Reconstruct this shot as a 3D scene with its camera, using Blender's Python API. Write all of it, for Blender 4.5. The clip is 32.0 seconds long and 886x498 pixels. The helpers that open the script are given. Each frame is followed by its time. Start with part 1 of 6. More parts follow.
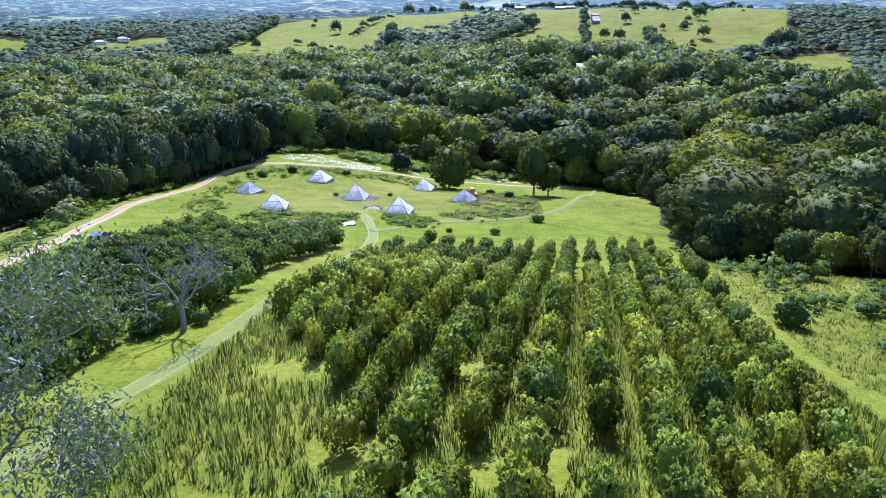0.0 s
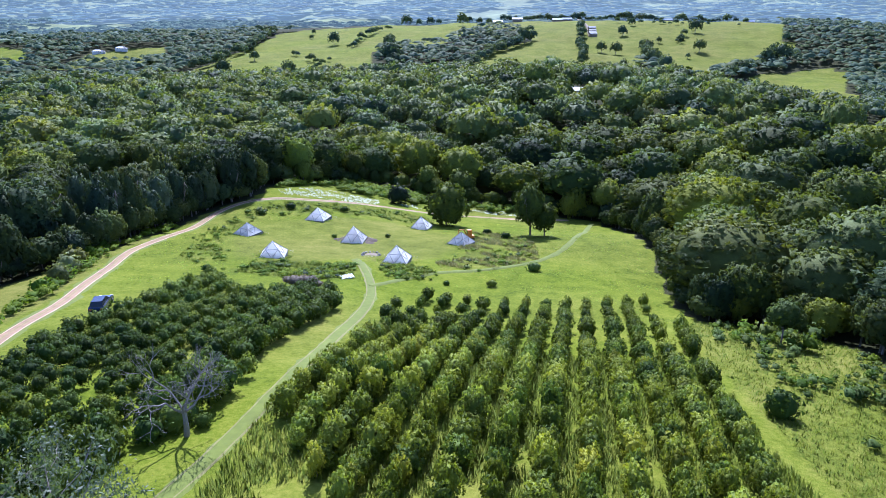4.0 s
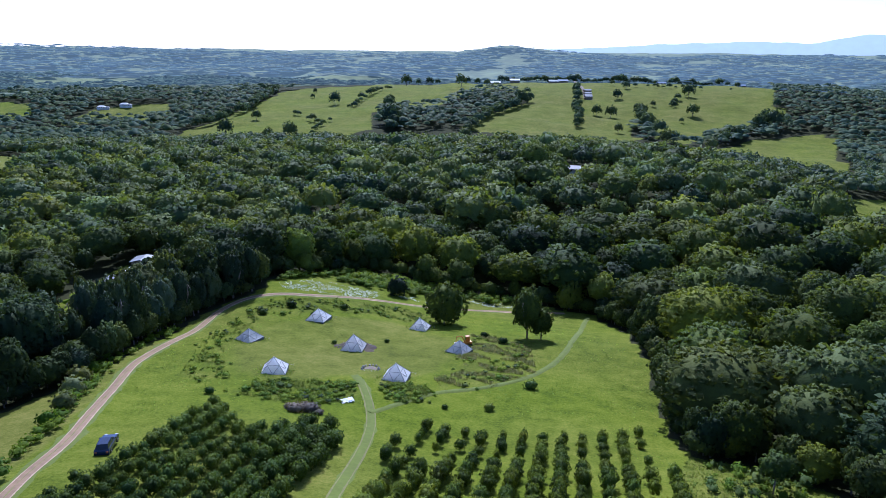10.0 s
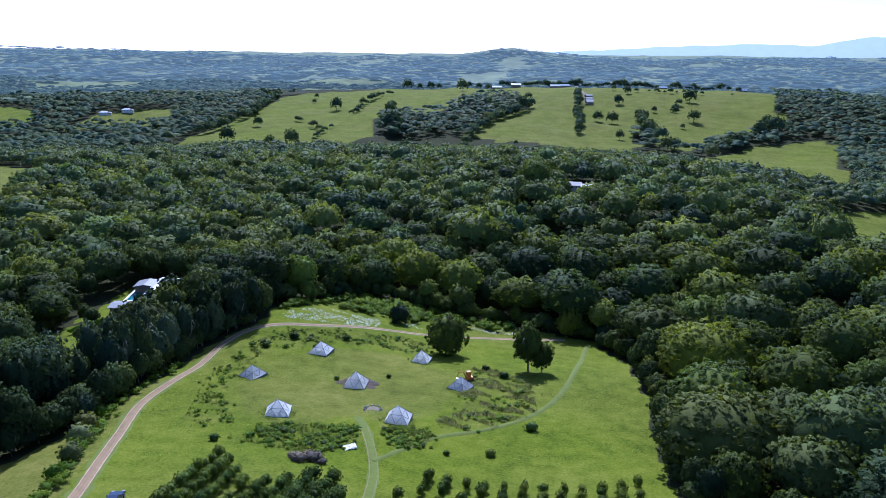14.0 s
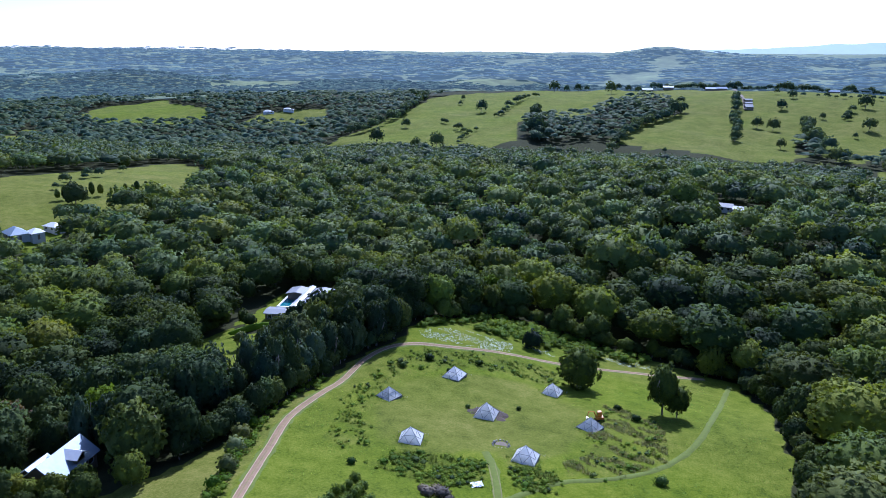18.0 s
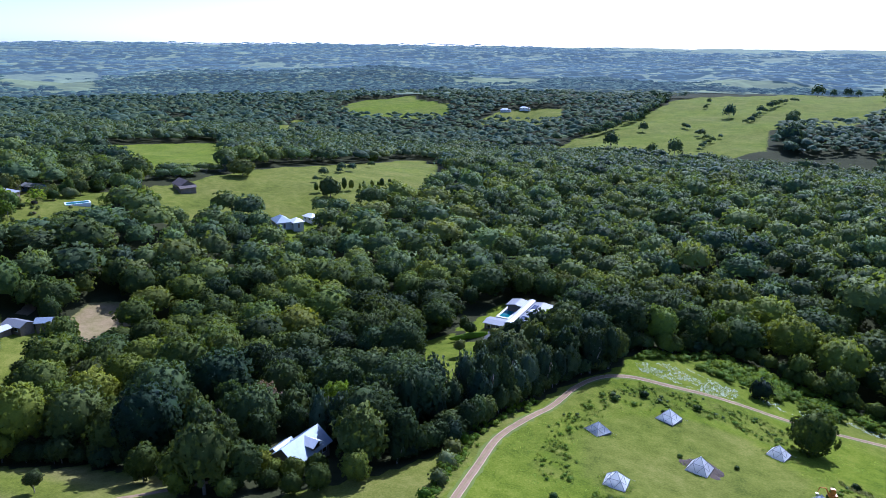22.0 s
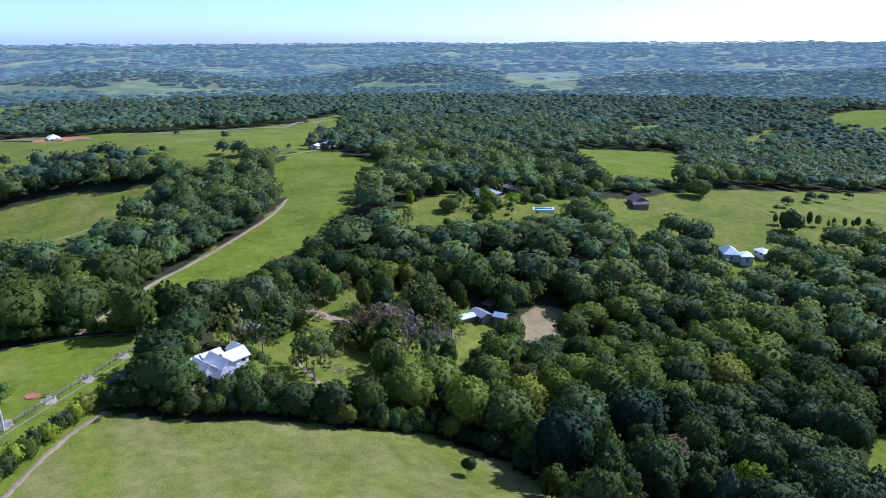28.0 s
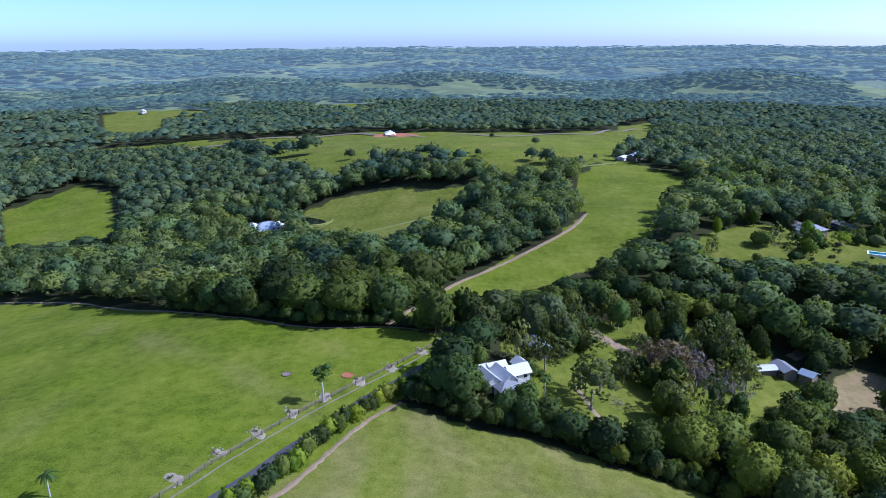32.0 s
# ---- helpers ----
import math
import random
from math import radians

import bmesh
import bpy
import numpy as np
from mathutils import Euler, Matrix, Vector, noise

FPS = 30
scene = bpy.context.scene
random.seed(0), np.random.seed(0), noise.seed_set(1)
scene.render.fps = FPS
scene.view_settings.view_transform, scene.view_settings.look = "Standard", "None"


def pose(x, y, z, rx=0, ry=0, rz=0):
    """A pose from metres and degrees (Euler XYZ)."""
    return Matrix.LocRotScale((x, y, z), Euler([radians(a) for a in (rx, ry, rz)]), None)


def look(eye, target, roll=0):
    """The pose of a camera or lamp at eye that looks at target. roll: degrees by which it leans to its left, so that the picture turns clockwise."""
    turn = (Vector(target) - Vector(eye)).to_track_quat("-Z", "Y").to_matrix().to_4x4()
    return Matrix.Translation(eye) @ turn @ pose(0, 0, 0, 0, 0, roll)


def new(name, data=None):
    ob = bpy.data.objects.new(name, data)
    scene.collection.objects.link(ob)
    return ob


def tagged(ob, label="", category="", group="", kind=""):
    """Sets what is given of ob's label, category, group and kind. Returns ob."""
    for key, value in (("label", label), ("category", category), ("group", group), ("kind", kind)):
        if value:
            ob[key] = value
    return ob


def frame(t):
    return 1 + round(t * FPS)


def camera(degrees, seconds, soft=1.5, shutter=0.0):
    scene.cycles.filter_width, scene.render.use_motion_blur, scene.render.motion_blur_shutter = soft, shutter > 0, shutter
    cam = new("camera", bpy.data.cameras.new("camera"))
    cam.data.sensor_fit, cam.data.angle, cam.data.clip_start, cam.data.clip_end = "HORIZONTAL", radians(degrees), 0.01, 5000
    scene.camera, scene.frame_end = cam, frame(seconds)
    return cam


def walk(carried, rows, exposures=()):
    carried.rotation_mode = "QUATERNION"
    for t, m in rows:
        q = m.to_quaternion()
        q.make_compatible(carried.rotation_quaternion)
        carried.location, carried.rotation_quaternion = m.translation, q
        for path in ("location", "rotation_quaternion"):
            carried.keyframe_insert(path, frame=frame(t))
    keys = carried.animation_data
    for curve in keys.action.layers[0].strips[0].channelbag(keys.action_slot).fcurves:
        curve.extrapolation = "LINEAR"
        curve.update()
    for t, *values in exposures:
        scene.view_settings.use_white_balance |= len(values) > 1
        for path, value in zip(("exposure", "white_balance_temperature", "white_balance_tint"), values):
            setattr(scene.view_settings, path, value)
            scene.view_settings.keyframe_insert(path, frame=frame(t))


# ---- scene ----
cam = camera(64.72, 32.0, 0.8)
# seconds, place, pitch, yaw, roll
PATH = [
    (0, -0.00, -0.00, 38.70, -20.52, 0.54, -0.57), (0.5, 0.02, 0.20, 39.55, -20.11, 0.51, -0.53), (1, -0.00, 0.44, 40.44, -20.05, 0.48, -0.57),
    (1.5, -0.05, 0.59, 41.28, -20.03, 0.42, -0.52), (2, -0.05, 0.74, 42.17, -20.02, 0.39, -0.50), (2.5, -0.13, 0.86, 42.99, -19.98, 0.32, -0.37),
    (4.5, -0.09, 1.52, 46.65, -19.92, 0.21, -0.15), (5, -0.11, 1.70, 47.66, -18.95, 0.19, -0.13), (5.5, -0.14, 1.77, 48.50, -18.14, 0.20, -0.09),
    (6, -0.21, 1.92, 49.56, -17.95, 0.15, 0.04), (6.5, -0.25, 1.94, 50.51, -17.54, 0.13, 0.11), (7, -0.32, 1.97, 51.52, -17.52, 0.08, 0.23),
    (7.5, -0.39, 1.97, 52.55, -17.53, 0.04, 0.31), (8, -0.47, 2.04, 53.68, -16.79, 0.04, 0.35), (8.5, -0.50, 2.07, 54.62, -15.96, 0.04, 0.38),
    (9, -0.53, 2.17, 55.61, -15.92, 0.00, 0.42), (9.5, -0.53, 2.18, 56.51, -15.89, -0.01, 0.46), (10, -0.68, 2.19, 57.48, -15.81, -0.08, 0.64),
    (10.5, -0.80, 2.28, 58.40, -15.77, -0.12, 0.82), (11, -0.83, 2.32, 59.38, -15.75, -0.14, 0.86), (11.5, -0.91, 2.29, 60.35, -15.77, -0.16, 0.85),
    (12, -0.96, 2.40, 61.30, -15.79, -0.17, 0.80), (12.5, -1.03, 2.53, 62.21, -15.78, -0.19, 0.75), (13, -0.94, 2.83, 63.12, -15.76, -0.16, 0.64),
    (13.5, -0.84, 2.93, 64.02, -15.74, -0.16, 0.62), (15.5, -1.03, 2.74, 67.64, -15.68, 2.06, 0.88), (16, -1.20, 2.63, 68.65, -15.76, 3.22, 0.84),
    (16.5, -1.24, 2.48, 69.68, -15.88, 5.10, 0.81), (17, -1.24, 2.45, 70.78, -15.96, 7.13, 0.66), (17.5, -1.11, 2.54, 71.75, -15.98, 9.37, 0.54),
    (18, -0.80, 2.69, 72.77, -15.98, 11.72, 0.43), (18.5, -0.62, 2.55, 73.72, -15.89, 13.70, 0.46), (19, -0.59, 2.32, 74.65, -15.90, 15.79, 0.66),
    (19.5, -0.72, 2.20, 75.56, -15.88, 17.86, 0.77), (20, -0.88, 2.18, 76.54, -15.87, 20.22, 0.75), (20.5, -0.95, 2.19, 77.46, -15.91, 22.52, 0.76),
    (21, -1.04, 2.24, 78.30, -15.90, 25.10, 0.67), (21.5, -1.09, 2.37, 79.14, -15.96, 27.70, 0.60), (22, -1.03, 2.51, 80.07, -16.45, 30.55, 0.51),
    (22.5, -1.11, 2.53, 80.99, -16.68, 33.26, 0.51), (23, -1.10, 2.59, 82.00, -16.73, 36.29, 0.41), (23.5, -1.05, 2.62, 83.02, -16.75, 39.22, 0.34),
    (24, -0.99, 2.68, 84.02, -16.79, 42.41, 0.22), (24.5, -1.01, 2.74, 84.85, -16.79, 45.35, 0.19), (25, -1.11, 2.83, 85.70, -16.80, 48.54, 0.13),
    (25.5, -1.15, 2.77, 86.73, -16.82, 51.50, 0.14), (27.5, -0.74, 3.10, 90.74, -16.75, 64.03, -0.32), (28, -0.76, 3.22, 91.83, -16.72, 67.27, -0.29),
    (28.5, -0.79, 3.25, 92.92, -16.71, 70.26, -0.34), (29, -0.98, 3.31, 94.02, -16.68, 73.47, -0.32), (29.5, -1.14, 3.41, 95.12, -16.68, 76.49, -0.34),
    (30, -1.37, 3.47, 96.18, -16.62, 79.69, -0.30), (30.5, -1.52, 3.56, 97.13, -16.60, 82.70, -0.31), (31, -1.67, 3.51, 97.89, -16.56, 85.91, -0.31),
    (31.5, -1.81, 3.48, 98.30, -16.49, 88.88, -0.32), (32, -2.04, 3.48, 98.67, -16.47, 92.04, -0.38),
]
walk(cam, [(t, pose(x, y, z, 90 + p, 0, a) @ pose(0, 0, 0, 0, 0, r)) for t, x, y, z, p, a, r in PATH],
     [(0, 1.54, 5260, 24), (1, 1.42, 5260, 24), (2.5, 1.32, 5260, 24), (4.5, 1.40, 5210, 23), (6, 0.90, 5160, 22), (7, 0.80, 5110, 22), (8, 1.04, 5060, 21), (9, 0.56, 5060, 21), (13, 0.58, 5010, 20), (19, 0.66, 4960, 21), (23, 0.80, 4960, 22), (28, 0.74, 4960, 21), (32, 0.60, 4990, 19)])

# ---- sky, sun, exposure ----
SUN_TURN, SUN_HEIGHT = -2.0, 43.0  # degrees to the right of +y, and over the horizon
world = bpy.data.worlds.new("sky")
scene.world = world
world.use_nodes = True
wn, wl = world.node_tree.nodes, world.node_tree.links
sky = wn.new("ShaderNodeTexSky")
sky.sky_type, sky.sun_disc = "NISHITA", False
sky.sun_elevation, sky.sun_rotation = radians(SUN_HEIGHT), radians(SUN_TURN)
sky.altitude, sky.air_density, sky.dust_density, sky.ozone_density = 150, 0.5, 0.9, 3.0
wn["Background"].inputs["Strength"].default_value = 0.15
wl.new(sky.outputs[0], wn["Background"].inputs["Color"])
sun = new("sun", bpy.data.lights.new("sun", "SUN"))
sun.data.energy, sun.data.angle, sun.data.color = 3.9, radians(0.5), (1.0, 0.96, 0.90)
way = Vector((math.sin(radians(SUN_TURN)), math.cos(radians(SUN_TURN)), math.tan(radians(SUN_HEIGHT))))
sun.matrix_world = look(way * 100, (0, 0, 0))

# ---- materials ----
class Nodes:
    """Shortcuts for building a node material."""

    def __init__(self, name, rough=0.8, metal=0.0, spec=0.3):
        self.mat = bpy.data.materials.new(name)
        self.mat.use_nodes = True
        self.tree = self.mat.node_tree
        self.bsdf = self.tree.nodes["Principled BSDF"]
        self.bsdf.inputs["Roughness"].default_value = rough
        self.bsdf.inputs["Metallic"].default_value = metal
        self.bsdf.inputs["Specular IOR Level"].default_value = spec

    def node(self, kind, **sockets):
        n = self.tree.nodes.new(kind)
        for key, value in sockets.items():
            self.feed(n.inputs[key.replace("_", " ")], value)
        return n

    def feed(self, socket, value):
        if isinstance(value, bpy.types.NodeSocket):
            self.tree.links.new(value, socket)
        else:
            socket.default_value = value

    def place(self):
        return self.node("ShaderNodeNewGeometry").outputs["Position"]

    def noise(self, scale, detail=3.0, vector=None, rough=0.55):
        n = self.node("ShaderNodeTexNoise", Scale=scale, Detail=detail, Roughness=rough)
        self.feed(n.inputs["Vector"], vector or self.place())
        return n.outputs["Fac"]

    def ramp(self, fac, *stops):
        n = self.node("ShaderNodeValToRGB")
        while len(n.color_ramp.elements) < len(stops):
            n.color_ramp.elements.new(0.5)
        for e, (at, colour) in zip(n.color_ramp.elements, stops):
            e.position, e.color = at, (*colour, 1)
        self.feed(n.inputs["Fac"], fac)
        return n.outputs["Color"]

    def mix(self, fac, a, b, blend="MIX"):
        n = self.node("ShaderNodeMix")
        n.data_type, n.blend_type = "RGBA", blend
        self.feed(n.inputs[0], fac)
        for socket, value in ((n.inputs[6], a), (n.inputs[7], b)):
            self.feed(socket, (*value, 1) if isinstance(value, tuple) and len(value) == 3 else value)
        return n.outputs[2]

    def maths(self, op, a, b=0.5):
        n = self.node("ShaderNodeMath")
        n.operation = op
        self.feed(n.inputs[0], a)
        self.feed(n.inputs[1], b)
        return n.outputs[0]

    def bump(self, height, strength=0.5, distance=0.1):
        n = self.node("ShaderNodeBump", Strength=strength, Distance=distance)
        self.feed(n.inputs["Height"], height)
        self.feed(self.bsdf.inputs["Normal"], n.outputs["Normal"])

    def done(self, colour):
        self.feed(self.bsdf.inputs["Base Color"], (*colour, 1) if isinstance(colour, tuple) and len(colour) == 3 else colour)
        return self.mat


def foliage(name, dark, mid, light, grain=1.6, island=False, bump=0.9, spec=0.25, clear=0.0):
    """Leaves: each tree has its own green (a joined wood carries it as an attribute), each spray its own shade of it."""
    m = Nodes(name, 0.6, 0, spec)
    single = m.node("ShaderNodeNewGeometry").outputs["Random Per Island"]
    if island:
        own = m.node("ShaderNodeAttribute")
        own.attribute_name = "tint"
        tree = own.outputs["Fac"]
    else:
        tree = m.node("ShaderNodeObjectInfo").outputs["Random"]
    fine, broad = m.noise(grain, 4, rough=0.75), m.noise(0.03, 3)
    fac = m.maths("ADD", m.maths("MULTIPLY", single, 0.18), m.maths("MULTIPLY", m.maths("SUBTRACT", fine, 0.5), 0.6))
    fac = m.maths("ADD", m.maths("ADD", fac, 0.10), m.maths("MULTIPLY", tree, 0.55))
    fac = m.maths("ADD", fac, m.maths("MULTIPLY", m.maths("SUBTRACT", broad, 0.5), 0.9))
    colour = m.ramp(fac, (0.12, dark), (0.48, mid), (0.92, light))
    hue = m.maths("FRACT", m.maths("MULTIPLY", tree, 7.31))
    colour = m.mix(1.0, colour, m.ramp(hue, (0.0, (0.84, 0.98, 1.12)), (0.4, (1.0, 1.0, 0.95)), (0.85, (1.10, 1.06, 0.75)), (1.0, (1.18, 1.04, 0.85))), "MULTIPLY")
    m.bump(m.noise(grain * 2.2, 4, rough=0.8), bump, 0.9 / grain)
    mat = m.done(colour)
    if clear:
        t = m.node("ShaderNodeBsdfTranslucent")
        m.feed(t.inputs["Color"], m.mix(1.0, colour, (1.7, 1.7, 0.5), "MULTIPLY"))
        mix = m.node("ShaderNodeMixShader")
        m.feed(mix.inputs[0], clear)
        m.tree.links.new(m.bsdf.outputs[0], mix.inputs[1])
        m.tree.links.new(t.outputs[0], mix.inputs[2])
        m.tree.links.new(mix.outputs[0], m.tree.nodes["Material Output"].inputs["Surface"])
    return mat


def plain(name, colour, rough=0.7, metal=0.0, spec=0.4, vary=0.15, scale=3.0, bump=0.0):
    m = Nodes(name, rough, metal, spec)
    n = m.noise(scale, 4)
    low = m.noise(scale * 0.12, 2)
    fac = m.maths("ADD", m.maths("MULTIPLY", n, 0.6), m.maths("MULTIPLY", low, 0.4))
    a = tuple(c * (1 - vary) for c in colour)
    b = tuple(min(1, c * (1 + vary)) for c in colour)
    if bump:
        m.bump(n, bump, 0.05)
    return m.done(m.ramp(fac, (0.3, a), (0.7, b)))


LEAF_NEAR = foliage("leaf_dark_green", (0.028, 0.043, 0.017), (0.078, 0.108, 0.028), (0.215, 0.248, 0.040), 1.6, False, 0.4, 0.07, clear=0.32)
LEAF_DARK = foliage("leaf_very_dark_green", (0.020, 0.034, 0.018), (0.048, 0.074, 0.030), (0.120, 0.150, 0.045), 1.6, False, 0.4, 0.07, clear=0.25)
LEAF_WOOD = foliage("leaf_wood_green", (0.028, 0.043, 0.017), (0.078, 0.108, 0.028), (0.215, 0.248, 0.040), 1.5, True, 0.4, 0.07, clear=0.32)
# Bluer and flatter with distance: haze put into these three leaf colours.
LEAF_MID = foliage("leaf_valley_green_hazed", (0.046, 0.070, 0.034), (0.106, 0.146, 0.054), (0.215, 0.255, 0.075), 0.9, True, 0.4, 0.08, clear=0.30)
LEAF_UPPER = foliage("leaf_upper_wood_hazed", (0.040, 0.062, 0.040), (0.080, 0.113, 0.056), (0.142, 0.178, 0.078), 0.5, True, 0.2, 0.05, clear=0.26)
LEAF_FAR = foliage("leaf_far_wood_hazed", (0.044, 0.070, 0.046), (0.078, 0.113, 0.068), (0.122, 0.158, 0.086), 0.2, True, 0.0, 0.02, clear=0.28)
LEAF_ORCHARD = foliage("leaf_orchard", (0.036, 0.060, 0.012), (0.110, 0.152, 0.024), (0.280, 0.325, 0.055), 3.0, False, 0.3, 0.12, clear=0.34)
LEAF_ROWS = foliage("leaf_orchard_rows", (0.036, 0.060, 0.012), (0.110, 0.152, 0.024), (0.280, 0.325, 0.055), 3.0, True, 0.3, 0.12, clear=0.34)
LEAF_ROUND = foliage("leaf_orchard_dark", (0.020, 0.040, 0.010), (0.060, 0.100, 0.020), (0.160, 0.215, 0.042), 4.0, False, 0.3, 0.10, clear=0.27)
LEAF_ROUND_ROWS = foliage("leaf_orchard_dark_rows", (0.020, 0.040, 0.010), (0.060, 0.100, 0.020), (0.160, 0.215, 0.042), 4.0, True, 0.3, 0.10, clear=0.27)
LEAF_YELLOW = foliage("leaf_yellow_green", (0.070, 0.110, 0.008), (0.170, 0.235, 0.016), (0.310, 0.370, 0.040), 1.5, False, 0.5, 0.08, clear=0.35)
LEAF_CONIFER = foliage("leaf_blue_conifer", (0.022, 0.038, 0.022), (0.052, 0.080, 0.042), (0.115, 0.145, 0.078), 1.8, False, 0.5, 0.1, clear=0.2)
LEAF_GUM = foliage("leaf_grey_gum", (0.050, 0.070, 0.026), (0.125, 0.150, 0.055), (0.245, 0.265, 0.120), 1.8, False, 0.5, 0.1, clear=0.3)
LEAF_SILVER = foliage("leaf_silver_gum", (0.070, 0.088, 0.040), (0.145, 0.165, 0.090), (0.360, 0.375, 0.290), 2.0, True, 0.1, 0.6, clear=0.35)
LEAF_PURPLE = foliage("leafless_purple_twigs", (0.105, 0.080, 0.084), (0.175, 0.138, 0.138), (0.260, 0.215, 0.205), 1.5, False, 0.3, 0.03, clear=0.35)
LEAF_DRY = foliage("leaf_dry_purple", (0.060, 0.048, 0.040), (0.125, 0.102, 0.086), (0.230, 0.195, 0.165), 1.5, False, 0.5, 0.1, clear=0.2)
SHRUB = foliage("leaf_shrub", (0.060, 0.100, 0.010), (0.135, 0.205, 0.020), (0.245, 0.305, 0.045), 1.2, True, 0.3, 0.06, clear=0.42)
DRY_GRASS = foliage("dry_tall_grass", (0.110, 0.125, 0.035), (0.185, 0.190, 0.065), (0.290, 0.275, 0.120), 1.0, True, 0.0, 0.05, clear=0.4)
GRASS = foliage("tall_grass", (0.075, 0.112, 0.011), (0.120, 0.164, 0.015), (0.200, 0.232, 0.042), 1.0, True, 0.0, 0.05, clear=0.35)
# Bluish and low in contrast, as the far woods: haze put into the colour.
LEAF_PASTURE = foliage("leaf_pasture_tree_hazed", (0.040, 0.064, 0.040), (0.075, 0.108, 0.062), (0.135, 0.170, 0.085), 0.5, False, 0.2, 0.03, clear=0.25)


def cloth(name, colour, clear, vary):
    """Canvas that lets some light through."""
    mat = plain(name, colour, 0.85, spec=0.2, vary=vary, scale=1.4, bump=0.1)
    tree = mat.node_tree
    t, mix = tree.nodes.new("ShaderNodeBsdfTranslucent"), tree.nodes.new("ShaderNodeMixShader")
    t.inputs["Color"].default_value = (*colour, 1)
    mix.inputs[0].default_value = clear
    tree.links.new(tree.nodes["Principled BSDF"].outputs[0], mix.inputs[1])
    tree.links.new(t.outputs[0], mix.inputs[2])
    tree.links.new(mix.outputs[0], tree.nodes["Material Output"].inputs["Surface"])
    return mat


BARK = plain("bark_grey", (0.20, 0.17, 0.14), 0.9, vary=0.4, scale=4, bump=0.6)
DEADWOOD = plain("dead_wood", (0.20, 0.18, 0.155), 0.85, vary=0.3, scale=6, bump=0.4)
DIRT = plain("road_dirt", (0.245, 0.160, 0.092), 0.95, vary=0.30, scale=1.2, bump=0.5)
RUT = plain("pale_wheel_rut", (0.400, 0.285, 0.190), 0.95, vary=0.25, scale=1.5, bump=0.4)
TRACK = plain("worn_grass_track", (0.155, 0.172, 0.038), 0.95, vary=0.30, scale=1.0, bump=0.4)
WORN = plain("worn_wheel_track", (0.165, 0.162, 0.050), 0.95, vary=0.3, scale=1.5, bump=0.3)
FAINT = plain("faint_grass_track", (0.112, 0.142, 0.015), 0.95, vary=0.2, scale=1.5, bump=0.3)
EARTH = plain("brown_earth_track", (0.235, 0.170, 0.105), 0.95, vary=0.3, scale=1.0, bump=0.4)
GRAVEL = plain("pale_gravel", (0.175, 0.145, 0.100), 0.95, vary=0.3, scale=3, bump=0.5)
ASPHALT = plain("asphalt", (0.060, 0.060, 0.064), 0.85, vary=0.2, scale=5, bump=0.2)
CANVAS = cloth("white_canvas", (0.92, 0.915, 0.90), 0.60, 0.06)
CANVAS_OLD = cloth("weathered_canvas", (0.76, 0.76, 0.75), 0.52, 0.14)
# Low tent walls, darker than the canvas above them.
SKIRT = plain("dark_canvas_skirt", (0.22, 0.21, 0.18), 0.9, vary=0.4, scale=3)
SEAM = plain("grey_webbing", (0.36, 0.36, 0.36), 0.8)
WHITE = plain("white_painted_metal", (0.80, 0.80, 0.79), 0.45, vary=0.07, scale=1.5)
ROOF_WHITE = plain("white_roof_sheet", (0.52, 0.53, 0.54), 0.5, vary=0.1, scale=1.2)
ZINC = plain("zinc_roof_sheet", (0.36, 0.42, 0.48), 0.40, 0.35, vary=0.12, scale=1.5)
GREY_ROOF = plain("dark_grey_roof", (0.20, 0.21, 0.23), 0.6, vary=0.15)
BROWN_ROOF = plain("brown_roof", (0.10, 0.075, 0.065), 0.7, vary=0.2)
RED_EARTH = plain("red_earth", (0.34, 0.12, 0.06), 0.95, vary=0.25, bump=0.4)
WALL = plain("pale_render_wall", (0.62, 0.60, 0.55), 0.8, vary=0.1)
TIMBER = plain("weathered_timber", (0.19, 0.15, 0.11), 0.85, vary=0.3, scale=5, bump=0.3)
GLASS = plain("window_glass", (0.02, 0.025, 0.03), 0.06, spec=0.8, vary=0.0)
STEEL = plain("steel", (0.45, 0.45, 0.46), 0.35, 0.9)
TYRE = plain("black_rubber", (0.02, 0.02, 0.02), 0.8)
PAINT = plain("dark_blue_car_paint", (0.020, 0.035, 0.075), 0.18, 0.3, 0.6, vary=0.05)
ORANGE = plain("orange_machine_paint", (0.62, 0.22, 0.03), 0.45, vary=0.12)
WATER = plain("pool_water", (0.02, 0.16, 0.18), 0.05, spec=0.6, vary=0.12)
POND = plain("dark_pond_water", (0.012, 0.018, 0.014), 0.05, spec=0.6, vary=0.1)
PANEL = plain("solar_panel", (0.015, 0.020, 0.045), 0.15, 0.2, 0.6, vary=0.1)
LILY = plain("pale_lily_leaves", (0.30, 0.36, 0.24), 0.6, vary=0.3, scale=1.0)
STONE = plain("grey_stone", (0.33, 0.31, 0.28), 0.9, vary=0.3, scale=4, bump=0.4)

# ---- the lie of the land ----
# Heights on rings round the start of the flight, every 15 degrees from 45 degrees right of +y to 165 degrees left of it.
def ring(radius, *heights):
    RINGS.append((radius, heights))


RINGS = []
ring(15, 22.1, 22.1, 22.1, 22.1, 22.1, 22.1, 22.1, 22.1, 22.1, 22.1, 22.1, 22.1, 22.1, 22.1, 22.1)
ring(35, 16.8, 17.5, 18.1, 18.6, 18.8, 19.1, 19.3, 19.6, 20.1, 20.7, 21.4, 22.1, 22.8, 23.4, 24)
ring(55, 12.8, 13, 13.6, 14.6, 15.6, 16.1, 16.4, 16.8, 17.8, 19.1, 20.7, 22, 23.2, 24.4, 25.7)
